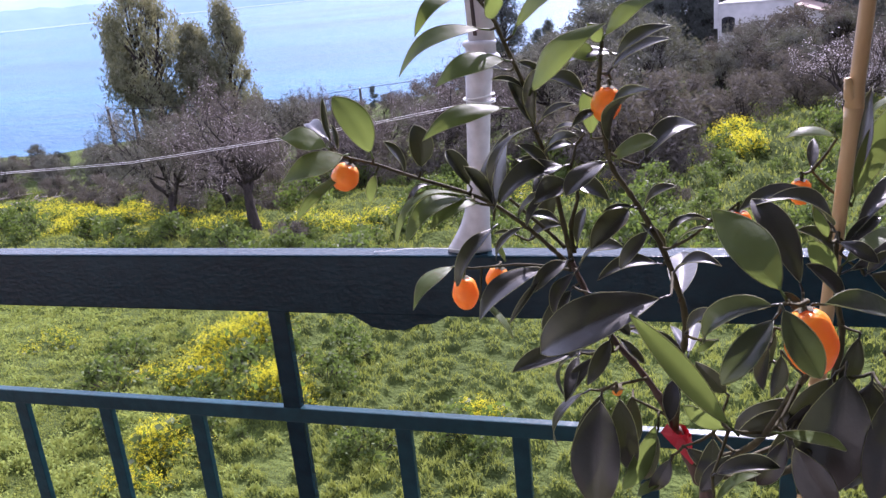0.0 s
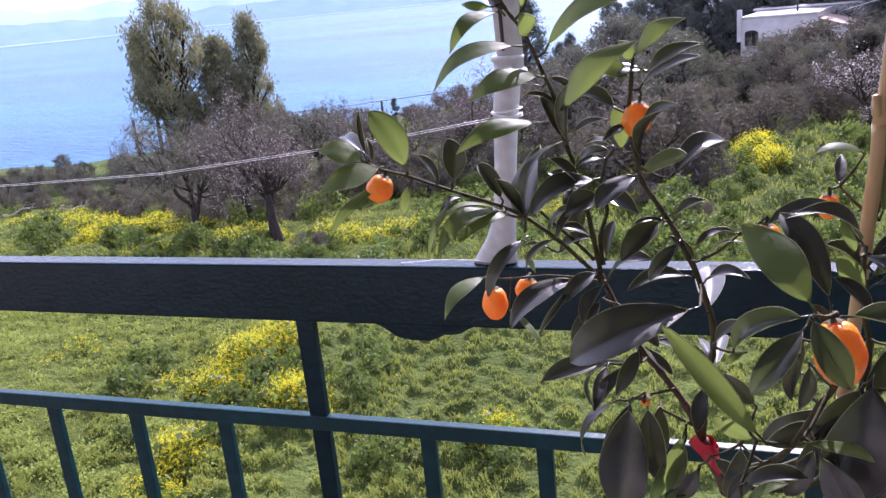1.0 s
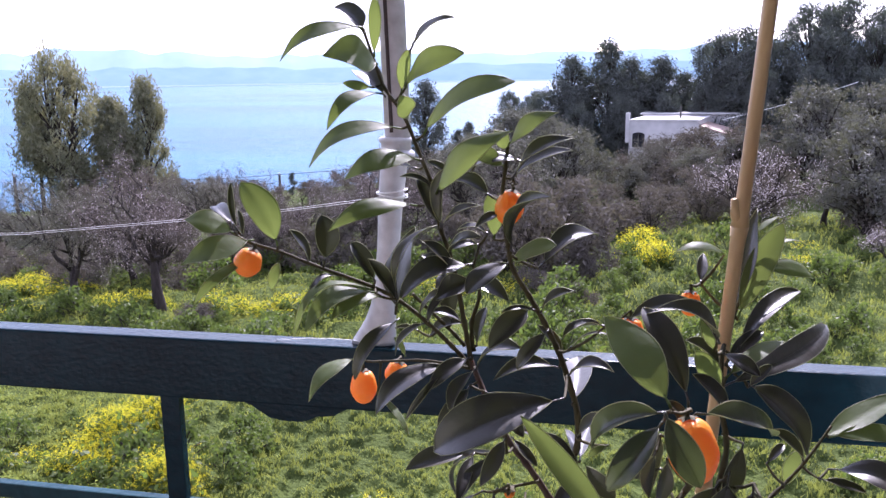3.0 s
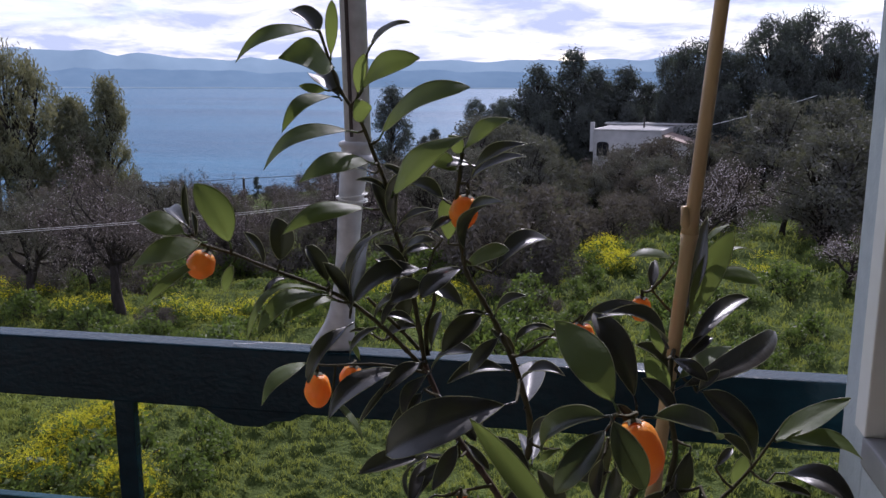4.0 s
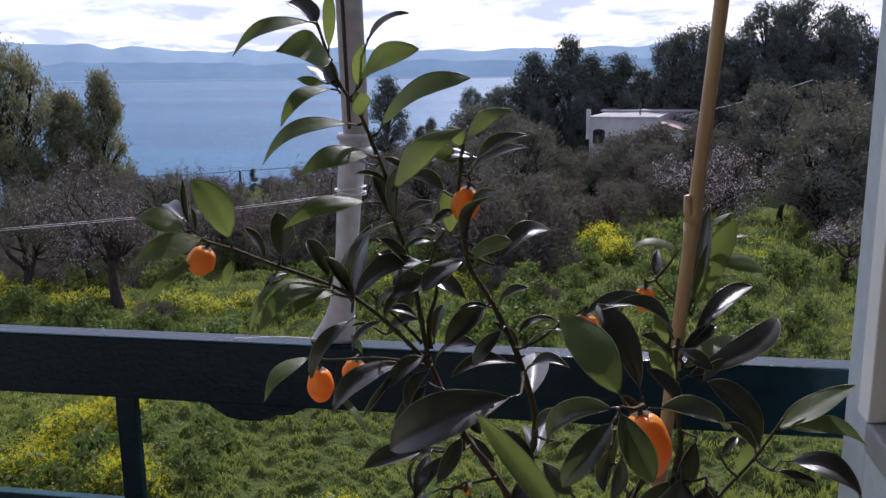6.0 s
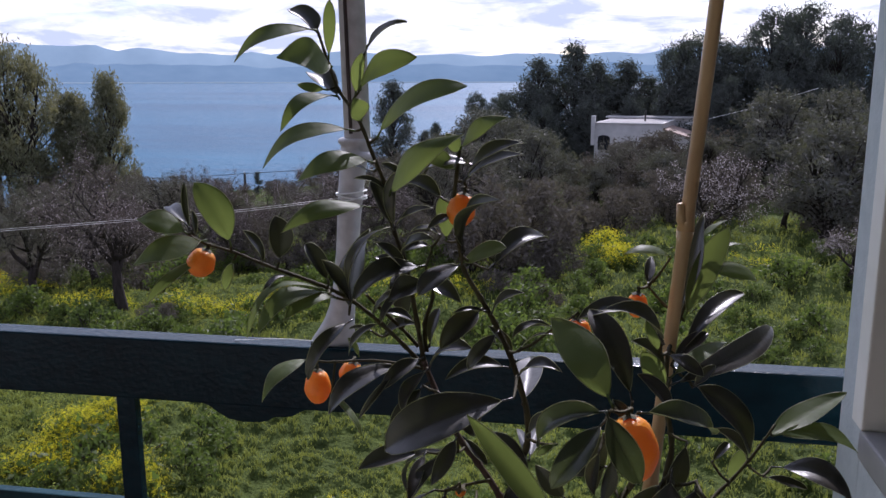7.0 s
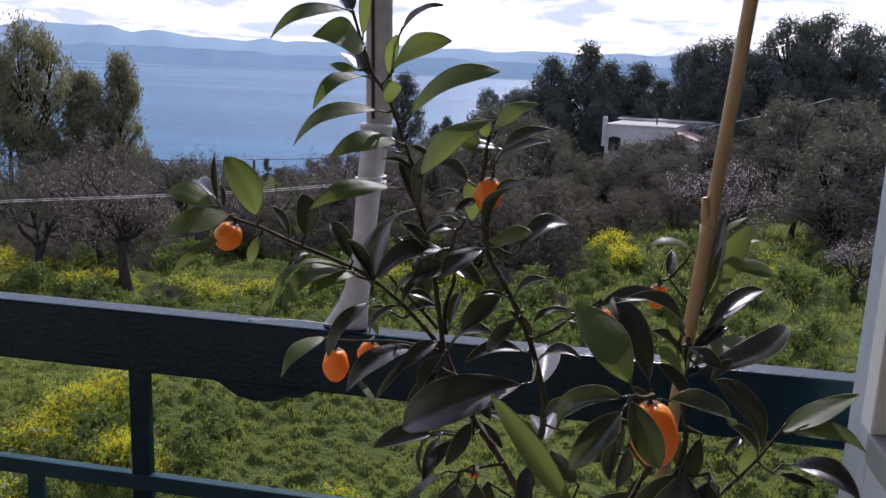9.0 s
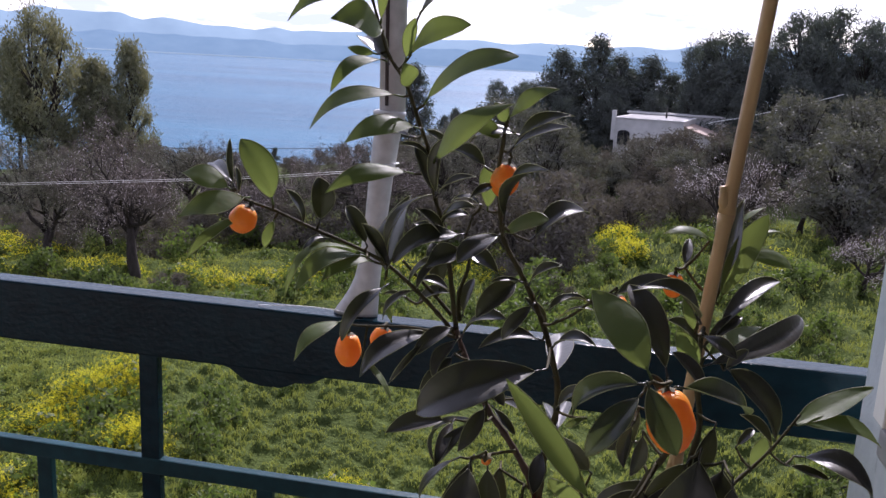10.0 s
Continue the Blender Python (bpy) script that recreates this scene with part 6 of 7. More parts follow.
# ---- trees ----
def grow(rng, limbs, shape, start, way, length, radius, level, rules, low=0.68):
    """One branch with its children. rules: per level (children, length share, spread, droop, bend). The ends of the
    last level go to limbs."""
    kids, share, angle, lift, bend = rules[level]
    steps = 6 if level < 2 else 4
    pts, p, d = [np.array(start, float)], np.array(start, float), np.array(way, float)
    for _ in range(steps):
        d = d + rng.normal(size=3) * bend + np.array((0, 0, lift)) / steps
        d /= np.linalg.norm(d)
        p = p + d * length / steps
        pts.append(p)
    last = level == len(rules) - 1
    radii = [radius * (1 - (0.55 if not last else 0.8) * i / steps) for i in range(steps + 1)]
    shape.tube(pts, radii, 8 if level == 0 else 5 if level < 3 else 3)
    if last or level >= len(rules) - 2:
        limbs.extend((pts[i], d) for i in range(2 if last else 4, steps + 1))
    if last:
        return
    for c in range(kids):
        t = 0.42 + 0.58 * (c + rng.random()) / kids if level else low + (1 - low) * (c + 0.5) / kids
        i = min(int(t * steps), steps - 1)
        q = pts[i] + (pts[i + 1] - pts[i]) * (t * steps - i)
        axis = pts[i + 1] - pts[i]
        axis /= np.linalg.norm(axis)
        side = np.cross(axis, rng.normal(size=3))
        side /= np.linalg.norm(side)
        if level == 0:
            a = 2 * math.pi * (c + 0.35 * rng.random()) / kids
            side = np.array((math.cos(a), math.sin(a), 0.0))
        turn = radians(angle) * (0.7 + 0.6 * rng.random())
        grow(rng, limbs, shape, q, axis * math.cos(turn) + side * math.sin(turn), length * share * (0.75 + 0.5 * rng.random()) * (1.25 - 0.55 * t if level == 0 and low < 0.5 else 1),
             max(radius * 0.6 * (1 - 0.4 * t), 0.003), level + 1, rules)


def foliage(rng, limbs, per, cloud, size, slim=0.4, hang=0.0, flat=1.0):
    """Small leaves scattered round the ends of the limbs."""
    ends = np.array([p for p, _ in limbs])
    centres = np.repeat(ends, per, axis=0)
    off = spread(rng, len(centres)) * (rng.random((len(centres), 1)) ** 0.6) * cloud
    off[:, 2] *= flat
    centres = centres + off
    along = spread(rng, len(centres))
    along[:, 2] -= hang
    along /= np.linalg.norm(along, axis=1, keepdims=True)
    across = np.cross(along, spread(rng, len(centres)))
    across /= np.linalg.norm(across, axis=1, keepdims=True) + 1e-9
    s = size * (0.6 + 0.8 * rng.random((len(centres), 1)))
    return centres, across * s * slim, along * s


def almond_tree(seed, height, label, bloom=3, petal=0.03, lean=(0.1, 0.0), brush=2, petals=None, twig_paint=None):
    rng = np.random.default_rng(seed)
    tree = thing("almond_tree", label, "tree")
    limbs, wood = [], Shape()
    grow(rng, limbs, wood, (0, 0, -0.15), (lean[0], lean[1], 1), height * 0.36, height * 0.052, 0,
         [(5, 1, 52, 0.1, 0.1), (5, 0.74, 44, 0.35, 0.16), (5, 0.62, 46, 0.25, 0.2), (4, 0.55, 48, 0.15, 0.22), (0, 0.6, 40, 0.1, 0.25)])
    part("trunk", wood, BARK, tree, "dark twisted trunk with bare twigs", smooth=True)
    if brush:
        twigs = Shape()
        c, a, b = foliage(rng, limbs, brush, 0.22, 0.13, 0.05)
        twigs.quads(c, a, b)
        part("twig_cloud", twigs, twig_paint or TWIG, tree, "fine bare twigs")
    if bloom:
        flowers = Shape()
        flowers.quads(*foliage(rng, limbs, bloom, 0.16, petal, 0.8))
        part("crown", flowers, petals or BLOSSOM, tree, "pale pinkish almond blossom")
    return tree


def crown_tree(name, seed, height, width, label, paint, profile, clumps, clump, leaves, size, slim, hang=0.0, thick=0.022, tops=1, flat=0.8, category="tree"):
    """A tree whose crown is built of leaf clumps on limbs. profile: (share of height, share of half width) pairs that bound
    the crown; clump: radius of one clump; tops: how many leaders the trunk forks into."""
    rng = np.random.default_rng(seed)
    tree = thing(name, label, category)
    wood, crown = Shape(), Shape()
    hs, rs = [q[0] for q in profile], [q[1] for q in profile]
    leaders = []
    for k in range(tops):
        a, off = 2 * math.pi * k / tops + rng.random(), 0.0 if tops == 1 else 0.2 * width
        pts = [np.array((off * math.cos(a) * (i / 8) ** 1.3 + 0.06 * rng.normal(), off * math.sin(a) * (i / 8) ** 1.3 + 0.06 * rng.normal(), -0.2 + (0.95 - 0.12 * (k > 0)) * height * i / 8)) for i in range(9)]
        wood.tube(pts, [height * thick * (1 - 0.85 * i / 8) for i in range(9)], 8)
        leaders.append(pts)
    for c in range(clumps):
        h = hs[0] + (hs[-1] - hs[0]) * (c + rng.random()) / clumps
        reach = float(np.interp(h, hs, rs)) * width / 2
        pts = leaders[int(rng.integers(tops))]
        a, out = rng.random() * 6.283, reach * math.sqrt(0.12 + 0.88 * rng.random())
        stem_h = max(0.12, h - 0.12 - 0.1 * rng.random()) * 8 / 0.95
        i = min(int(stem_h), 7)
        foot = pts[i] + (pts[i + 1] - pts[i]) * (stem_h - i)
        top_c = pts[min(int(h * 8 / 0.95), 8)]
        centre = np.array((top_c[0] * 0.7 + out * math.cos(a), top_c[1] * 0.7 + out * math.sin(a), h * height))
        mid = (foot + centre) / 2 + np.array((0, 0, 0.12 * out))
        wood.tube([foot, mid, centre], [height * thick * 0.26, height * thick * 0.16, 0.012], 5)
        r = clump * (0.6 + 0.8 * rng.random())
        n = int(leaves * (r / clump) ** 2)
        way = spread(rng, n)
        pos = way * np.clip(np.abs(rng.normal(0.62, 0.28, (n, 1))), 0, 1.05) * r
        pos[:, 2] *= flat
        lobes = spread(rng, 5)
        pos *= 0.72 + 0.42 * np.max(way @ lobes.T, axis=1, keepdims=True)
        along = spread(rng, n)
        along[:, 2] -= hang
        along /= np.linalg.norm(along, axis=1, keepdims=True)
        across = np.cross(along, spread(rng, n))
        across /= np.linalg.norm(across, axis=1, keepdims=True) + 1e-9
        s = size * (0.55 + 0.9 * rng.random((n, 1)))
        crown.quads(centre + pos, across * s * slim, along * s)
    weed = category == "weed"
    tagged(part("stem" if weed else "trunk", wood, BARK, tree, smooth=True), kind="stuff" if weed else "")
    part("crown", crown, paint, tree)
    return tree


def set_down(tree, x, y, turn=0.0, size=1.0, sink=0.0):
    tree.matrix_basis = Matrix.Translation((x, y, land(x, y) - sink)) @ pose(0, 0, 0, 0, 0, turn) @ Matrix.Scale(size, 4)
    return tree


def again(tree, x, y, turn=0.0, size=1.0, sink=0.0, broad=1.0):
    made = copy_thing(tree, pose(x, y, land(x, y) - sink, 0, 0, turn))
    made.scale = (size * broad, size * broad, size)
    return made


def on_turf(x, y):
    """Sink that stands a thing on the uneven turf instead of the bare land."""
    return 0.06 - lumps(x, y)


almond_a = set_down(almond_tree(11, 4.1, "old almond tree with dark leaning trunk and grey twiggy crown", bloom=1, petal=0.012, lean=(-0.1, 0.05), brush=6, twig_paint=LICHEN), -14.1, 18.95, 0, 1.02, on_turf(-14.1, 18.95))
almond_b = set_down(almond_tree(23, 4.1, "almond tree with upright dark trunk and pinkish bare crown", bloom=2, petal=0.017, lean=(0.05, 0.0), brush=5), -11.2, 18.2, 40, 0.98, on_turf(-11.2, 18.2))
almond_a.scale, almond_b.scale = (0.74, 0.8, 1.0), (0.8, 0.85, 0.98)
almond_w = set_down(almond_tree(37, 3.6, "almond tree covered with small white blossom", bloom=2, petal=0.02, brush=3, petals=WHITE_BLOSSOM), 4.0, 30.4, 0, 0.9, on_turf(4.0, 30.4))
for src, x, y, turn, size in ((almond_b, -15.0, 23.2, 120, 0.85), (almond_b, -12.2, 26.5, 250, 0.8), (almond_b, -18.6, 27.6, 10, 0.72),
                              (almond_b, -7.6, 27.5, 70, 1.0), (almond_a, -5.6, 30.5, 160, 1.05), (almond_b, -10.0, 31.0, 300, 0.8),
                              (almond_a, -17.6, 33.6, 40, 0.9), (almond_b, -14.0, 30.0, 15, 0.7), (almond_b, -22.5, 44.0, 140, 0.8), (almond_a, -21.0, 36.0, 210, 0.8), (almond_b, -11.8, 29.0, 190, 0.72), (almond_a, -8.8, 28.4, 20, 0.7), (almond_b, -4.4, 29.4, 110, 0.72)):
    tagged(again(src, x, y, turn, size, on_turf(x, y)), group="almond trees in the meadow")
for src, x, y, turn, size in ((almond_w, 6.9, 31.5, 80, 0.7), (almond_w, 6.35, 21.6, 20, 0.5), (almond_a, 2.2, 43.0, 60, 0.9)):
    tagged(again(src, x, y, turn, size, on_turf(x, y)), group="almond trees up the slope")

ROUND = ((0.25, 0.45), (0.4, 0.9), (0.6, 1.0), (0.8, 0.8), (1.0, 0.25))
euc = crown_tree("eucalyptus_tree", 5, 10.0, 6.4, "tall eucalyptus with olive green drooping crown", EUCALYPT,
                 ((0.14, 0.3), (0.3, 0.7), (0.5, 1.0), (0.7, 0.8), (0.88, 0.45), (0.98, 0.12)), 88, 0.68, 190, 0.135, 0.26, 1.2, tops=3, flat=1.5)
set_down(euc, -36.9, 50.2, 20, 1.08)
euc_b = crown_tree("eucalyptus_tree", 9, 9.4, 3.4, "slim eucalyptus with olive green sunlit crown", EUCALYPT,
                   ((0.03, 0.9), (0.3, 1.0), (0.6, 0.85), (0.85, 0.55), (1.0, 0.15)), 95, 0.55, 160, 0.13, 0.26, 1.2, flat=1.6)
set_down(euc_b, -32.3, 52.8, 0, 0.97)
euc_c = crown_tree("eucalyptus_tree", 13, 9.4, 3.2, "eucalyptus with bare lower trunk and open hanging crown", EUCALYPT,
                   ((0.5, 0.3), (0.6, 0.9), (0.75, 1.0), (0.88, 0.6), (1.0, 0.15)), 46, 0.55, 160, 0.13, 0.26, 1.2, flat=1.6)
set_down(euc_c, -39.9, 51.4, 60, 0.9)
for src, x, y, turn, size, broad in ((euc_b, -34.2, 51.6, 100, 0.84, 1.35), (euc_b, -33.4, 51.0, 210, 0.7, 1.3), (euc_c, -38.6, 50.6, 320, 0.72, 1.25)):
    again(src, x, y, turn, size, broad=broad)

CONE = ((0.1, 0.9), (0.3, 1.0), (0.5, 0.8), (0.75, 0.55), (1.0, 0.12))
pine_a = crown_tree("pine_tree", 41, 9.6, 4.6, "dark green pine with lumpy tapering crown", PINE, CONE, 90, 0.62, 140, 0.15, 0.18, -0.7, flat=0.95)
pine_b = crown_tree("pine_tree", 47, 10.0, 6.2, "broad dark pine with dense rounded crown", PINE,
                    ((0.12, 0.8), (0.35, 1.0), (0.6, 0.98), (0.82, 0.8), (1.0, 0.35)), 125, 0.85, 140, 0.17, 0.18, -0.7, flat=0.9)


def pine(src, x, y, top, broad=1.0, turn=0.0):
    """A pine whose tip stands at the height top."""
    tall = 10.1 if src is pine_a else 10.7
    return again(src, x, y, turn, (top - land(x, y)) / tall, broad=broad)


set_down(pine_a, -3.95, 60.6, 0, 0.86)
pine_a.scale = (1.1, 1.1, 0.86)
set_down(pine_b, 6.9, 59.0, 0, 0.9)
for src, x, y, top, broad, turn in (
        (pine_a, -1.3, 60.4, 4.0, 1.25, 60), (pine_a, 0.3, 61.5, 2.8, 1.3, 140), (pine_a, 2.2, 61.0, 2.8, 1.45, 20), (pine_b, -2.7, 61.5, 1.6, 0.95, 250), (pine_a, 3.7, 62.0, 1.7, 1.4, 300),
        (pine_b, -5.6, 60.5, 0.6, 0.9, 75), (pine_b, 1.0, 62.0, 1.9, 1.0, 210), (pine_b, -3.9, 59.6, 0.9, 0.9, 160), (pine_b, -0.4, 59.4, 1.2, 0.9, 330),
        (pine_b, 8.9, 59.4, 4.0, 0.9, 120), (pine_b, 5.6, 60.2, 3.9, 0.75, 30), (pine_b, 11.2, 59.0, 5.9, 0.85, 220), (pine_b, 13.2, 59.6, 6.4, 0.8, 300), (pine_b, 16.0, 59.0, 5.7, 0.8, 80), (pine_b, 18.4, 58.0, 3.9, 0.8, 10), (pine_b, 7.2, 58.0, 3.0, 0.9, 60), (pine_b, 12.2, 57.6, 4.4, 0.9, 100), (pine_b, 15.0, 57.4, 4.2, 0.9, 190),
        (pine_a, -14.3, 60.0, 1.45, 1.2, 30), (pine_b, -8.6, 64.0, 0.5, 0.72, 80), (pine_b, -6.9, 63.5, 0.55, 0.66, 280), (pine_a, -11.4, 62.0, -1.7, 1.1, 110), (pine_a, -12.6, 64.0, -2.4, 1.2, 190),
        (pine_b, -3.2, 57.5, -0.3, 0.8, 15), (pine_b, -0.2, 58.0, 0.2, 0.8, 75), (pine_b, 2.6, 58.6, 0.4, 0.8, 110), (pine_b, 4.9, 58.6, 0.9, 0.7, 200),
        (pine_b, 8.2, 56.0, 1.6, 0.75, 260), (pine_b, 11.0, 55.0, 2.0, 0.75, 40), (pine_b, 14.0, 54.5, 1.8, 0.75, 170), (pine_b, 17.0, 53.5, 1.6, 0.8, 290), (pine_b, 20.5, 54.0, 3.0, 0.8, 10)):
    pine(src, x, y, top, broad, turn)

olive_a = crown_tree("olive_tree", 61, 4.0, 4.2, "grey green olive tree with dense round crown", OLIVE, ROUND, 70, 0.5, 165, 0.078, 0.28, 0.1, thick=0.04, tops=3)
set_down(olive_a, -2.6, 36.0, 10, 0.95)
for x, y, turn, size in ((7.6, 28.6, 40, 0.95), (10.6, 29.5, 140, 1.1), (-4.2, 31.5, 90, 0.85), (-7.0, 41.0, 130, 0.9), (0.2, 41.0, 250, 0.5), (-2.6, 42.0, 60, 0.8),
                         (12.6, 31.0, 60, 1.2), (8.5, 42.0, 30, 1.2), (-3.9, 47.0, 170, 1.05), (-6.3, 47.0, 20, 1.2), (5.4, 44.0, 300, 0.7), (12.0, 45.0, 210, 1.2), (-30.0, 43.0, 160, 0.4), (-34.6, 33.6, 30, 0.47), (-31.4, 33.4, 80, 0.46), (-40.0, 37.0, 200, 0.42), (-27.6, 32.4, 10, 0.5), (-24.6, 31.0, 190, 0.52), (-36.5, 38.5, 280, 0.42), (-32.0, 38.0, 130, 0.44), (-43.5, 41.0, 60, 0.42), (-48.0, 50.0, 100, 0.4), (-39.6, 42.6, 10, 0.36), (-28.4, 38.6, 220, 0.46), (3.4, 39.0, 80, 0.65)):
    again(olive_a, x, y, turn, size)


BUSH = ((0.2, 0.8), (0.45, 1.0), (0.75, 0.8), (1.0, 0.3))
brush_a = crown_tree("shrub", 71, 1.7, 2.5, "dense grey brown shrub", BRUSH, BUSH, 30, 0.36, 170, 0.058, 0.26, tops=4, thick=0.02, category="shrub")
set_down(brush_a, -3.0, 33.0, 0, 1.0)
# The three small shrubs near y 20 are added to darken shaded grass.
for i, (x, y, size) in enumerate(((-8.8, 38.0, 1.3), (-5.4, 36.5, 1.2), (-1.2, 31.0, 1.1), (0.9, 29.5, 1.0), (2.3, 34.0, 1.2), (-10.5, 40.5, 1.3), (-26.0, 51.0, 0.9), (-21.5, 55.0, 0.7), (-28.5, 55.5, 0.9), (-38.0, 40.0, 0.8), (-42.0, 43.0, 0.75), (-45.5, 44.5, 0.8), (-34.6, 41.0, 0.75), (-31.0, 40.0, 0.8), (-41.0, 39.0, 0.8), (-34.0, 46.5, 0.9), (-40.5, 47.0, 0.6), (-46.0, 46.0, 0.6), (-9.4, 16.7, 0.36), (-21.5, 26.0, 0.7), (-24.0, 27.6, 0.75), (-28.0, 31.0, 0.55), (-30.2, 32.0, 0.6), (-33.5, 32.6, 0.6), (-36.8, 33.6, 0.7), (-22.6, 30.4, 0.8), (-25.6, 33.4, 0.8), (-29.4, 36.0, 0.9), (-19.8, 25.2, 0.6), (-16.6, 22.6, 0.75), (-13.0, 22.4, 0.8), (-18.2, 24.6, 0.7),
                                  (5.6, 36.0, 1.2), (8.2, 29.0, 1.1), (10.6, 33.0, 1.3), (-6.4, 33.5, 1.1), (-23.6, 60.5, 0.6), (-19.0, 61.0, 1.0), (-31.5, 61.0, 1.0), (-14.0, 62.0, 1.4), (2.7, 40.5, 1.3), (-1.0, 45.6, 1.2), (1.0, 46.0, 1.6), (2.9, 45.6, 1.75), (4.6, 45.2, 1.9), (6.4, 44.6, 1.7), (-29.0, 47.0, 1.7), (-26.0, 46.0, 1.5), (-23.0, 48.5, 1.2), (-20.5, 46.0, 1.0), (-18.0, 50.0, 1.1), (-31.8, 44.0, 1.4), (-15.0, 48.0, 1.4), (-12.0, 51.0, 1.5), (-18.3, 27.2, 0.95), (-16.4, 26.4, 0.8), (-14.6, 27.0, 0.9), (-13.2, 26.2, 0.85), (-11.4, 26.6, 1.0), (-9.8, 25.9, 0.9), (-8.4, 26.4, 1.0), (-6.9, 26.0, 0.95), (-5.4, 26.8, 1.0), (-3.9, 26.2, 0.9), (-2.3, 23.6, 1.6), (-3.4, 24.6, 1.2), (-1.4, 23.4, 0.95), (-0.8, 22.9, 0.6), (-1.5, 20.3, 0.42), (-0.9, 19.7, 0.36), (-2.2, 20.9, 0.45), (2.9, 32.6, 0.9), (4.6, 33.4, 1.0), (0.6, 31.2, 0.9), (-20.6, 29.0, 1.0), (-0.6, 29.2, 0.7))):
    tagged(again(brush_a, x, y, 47 * i, size), group="grey shrubs")


def dead_branch(seed, x, y, long, turn):
    """A fallen branch with a few broken side shoots."""
    rng = np.random.default_rng(seed)
    b = thing("dead_branch", "fallen pale dead branch on the ground under the olives", "branch", (x, y, land(x, y) + 0.12), group="fallen branches")
    pts = [np.array((long * (i / 6 - 0.5), 0.12 * rng.normal(), 0.06 + 0.22 * i / 6 + 0.05 * rng.normal())) for i in range(7)]
    wood = Shape().tube(pts, [0.07 * (1 - 0.11 * i) for i in range(7)], 7)
    for i in (2, 3, 4, 5):
        way = np.array((0.5, rng.normal() * 0.5, 0.35 + 0.3 * rng.random())) * long * 0.22
        wood.tube([pts[i], pts[i] + way * 0.5 + rng.normal(size=3) * 0.04, pts[i] + way], [0.035, 0.025, 0.012], 5)
    part("limb", wood, DEAD_WOOD, b, smooth=True)
    b.rotation_euler = (0, 0, radians(turn))


for seed, x, y, long, turn in ((1, -29.2, 31.2, 2.2, 20), (2, -33.4, 32.0, 2.6, 40), (3, -26.2, 31.0, 1.6, 10), (4, -30.8, 30.8, 1.8, 25)):
    dead_branch(seed, x, y, long, turn)
weed_a = crown_tree("weed_clump", 83, 0.42, 0.8, "low dark green weed clump", WEED, BUSH, 16, 0.13, 60, 0.03, 0.45, tops=3, thick=0.02, category="weed")
set_down(weed_a, -6.25, 9.05, 0, 1.5, 0.02 - lumps(-6.25, 9.05))
for x, y, size in ((-5.85, 9.5, 1.3), (-6.5, 8.7, 0.9), (-5.9, 8.55, 0.9), (-8.05, 8.65, 1.2), (-8.6, 9.7, 1.1), (-4.9, 9.1, 1.0), (-5.2, 10.2, 1.2), (-9.7, 17.2, 1.1), (-21.9, 21.6, 2.2), (-20.9, 20.4, 1.8), (-23.4, 22.6, 2.0), (-18.2, 20.6, 1.8), (-17.2, 20.2, 1.6), (-16.4, 24.0, 2.0), (-12.9, 17.4, 1.6), (-15.2, 17.6, 1.8)):
    tagged(again(weed_a, x, y, 70 * x, size, 0.02 - lumps(x, y)), group="low weeds")
_rng = np.random.default_rng(5)
for i in range(70):
    y = 7.5 + 24 * _rng.random() ** 1.3
    x = y * (-1.05 + 1.35 * _rng.random())
    tagged(again(weed_a, x, y, 360 * _rng.random(), 0.45 + 0.6 * _rng.random(), sink=0.04 - lumps(x, y)), group="low weeds")
for i in range(110):
    y = 14.5 + 13 * _rng.random()
    x = y * (-0.85 + 1.15 * _rng.random())
    if min(math.hypot(x + 14.96, y - 20.1), math.hypot(x + 11.52, y - 18.69)) < 2.2:
        continue
    tagged(again(weed_a, x, y, 360 * _rng.random(), 0.9 + 1.2 * _rng.random() ** 1.5, sink=0.04 - lumps(x, y)), group="low weeds")


# ---- meadow ----
def sward(rng, blades, near, far, left, right, tall, wide):
    """Short bent grass blades over a stretch of the field, longest on the crests of the tussocks and leaning off them."""
    depth = near + (far - near) * rng.random(blades) ** 1.5
    across = depth * (left + (right - left) * rng.random(blades))
    drawn = rng.random((blades, 5))
    v, f = [], []
    for x, y, (r1, r2, r3, r4, r5) in zip(across.tolist(), depth.tolist(), drawn.tolist()):
        crest = tussock(x, y)
        big = 1 + 0.05 * (y - near)
        wild = min(1.0, rough(x, y))
        h = tall * (wild * (0.14 + 2.4 * crest) + (1 - wild) * (0.42 + 0.5 * crest)) * (0.6 + 0.7 * r1) * (0.85 + 0.5 * noise.noise((x * 0.5, y * 0.5, 9.0))) * math.sqrt(big)
        z = land(x, y) + lumps(x, y) - 0.012
        a, lean = 6.283 * r2, 0.25 + 0.75 * r3
        dx, dy = math.cos(a), math.sin(a)
        w = wide * (0.6 + 0.8 * r4) * big
        k = len(v)
        v += [(x - dy * w, y + dx * w, z), (x + dy * w, y - dx * w, z), (x + dx * lean * h * 0.35 + dy * w * 0.8, y + dy * lean * h * 0.35 - dx * w * 0.8, z + h * 0.65),
              (x + dx * lean * h * 0.35 - dy * w * 0.8, y + dy * lean * h * 0.35 + dx * w * 0.8, z + h * 0.65), (x + dx * lean * h * 0.9, y + dy * lean * h * 0.9, z + h * 0.9)]
        f += [(k, k + 1, k + 2, k + 3), (k + 3, k + 2, k + 4)]
    s = Shape()
    s.v, s.f = v, f
    return s


_rng = np.random.default_rng(17)
tagged(part("grass", sward(_rng, 150000, 5.5, 14.0, -1.25, 0.42, 0.115, 0.0062), GRASS), "long bright green spring grass in tufts", "grass", kind="stuff")
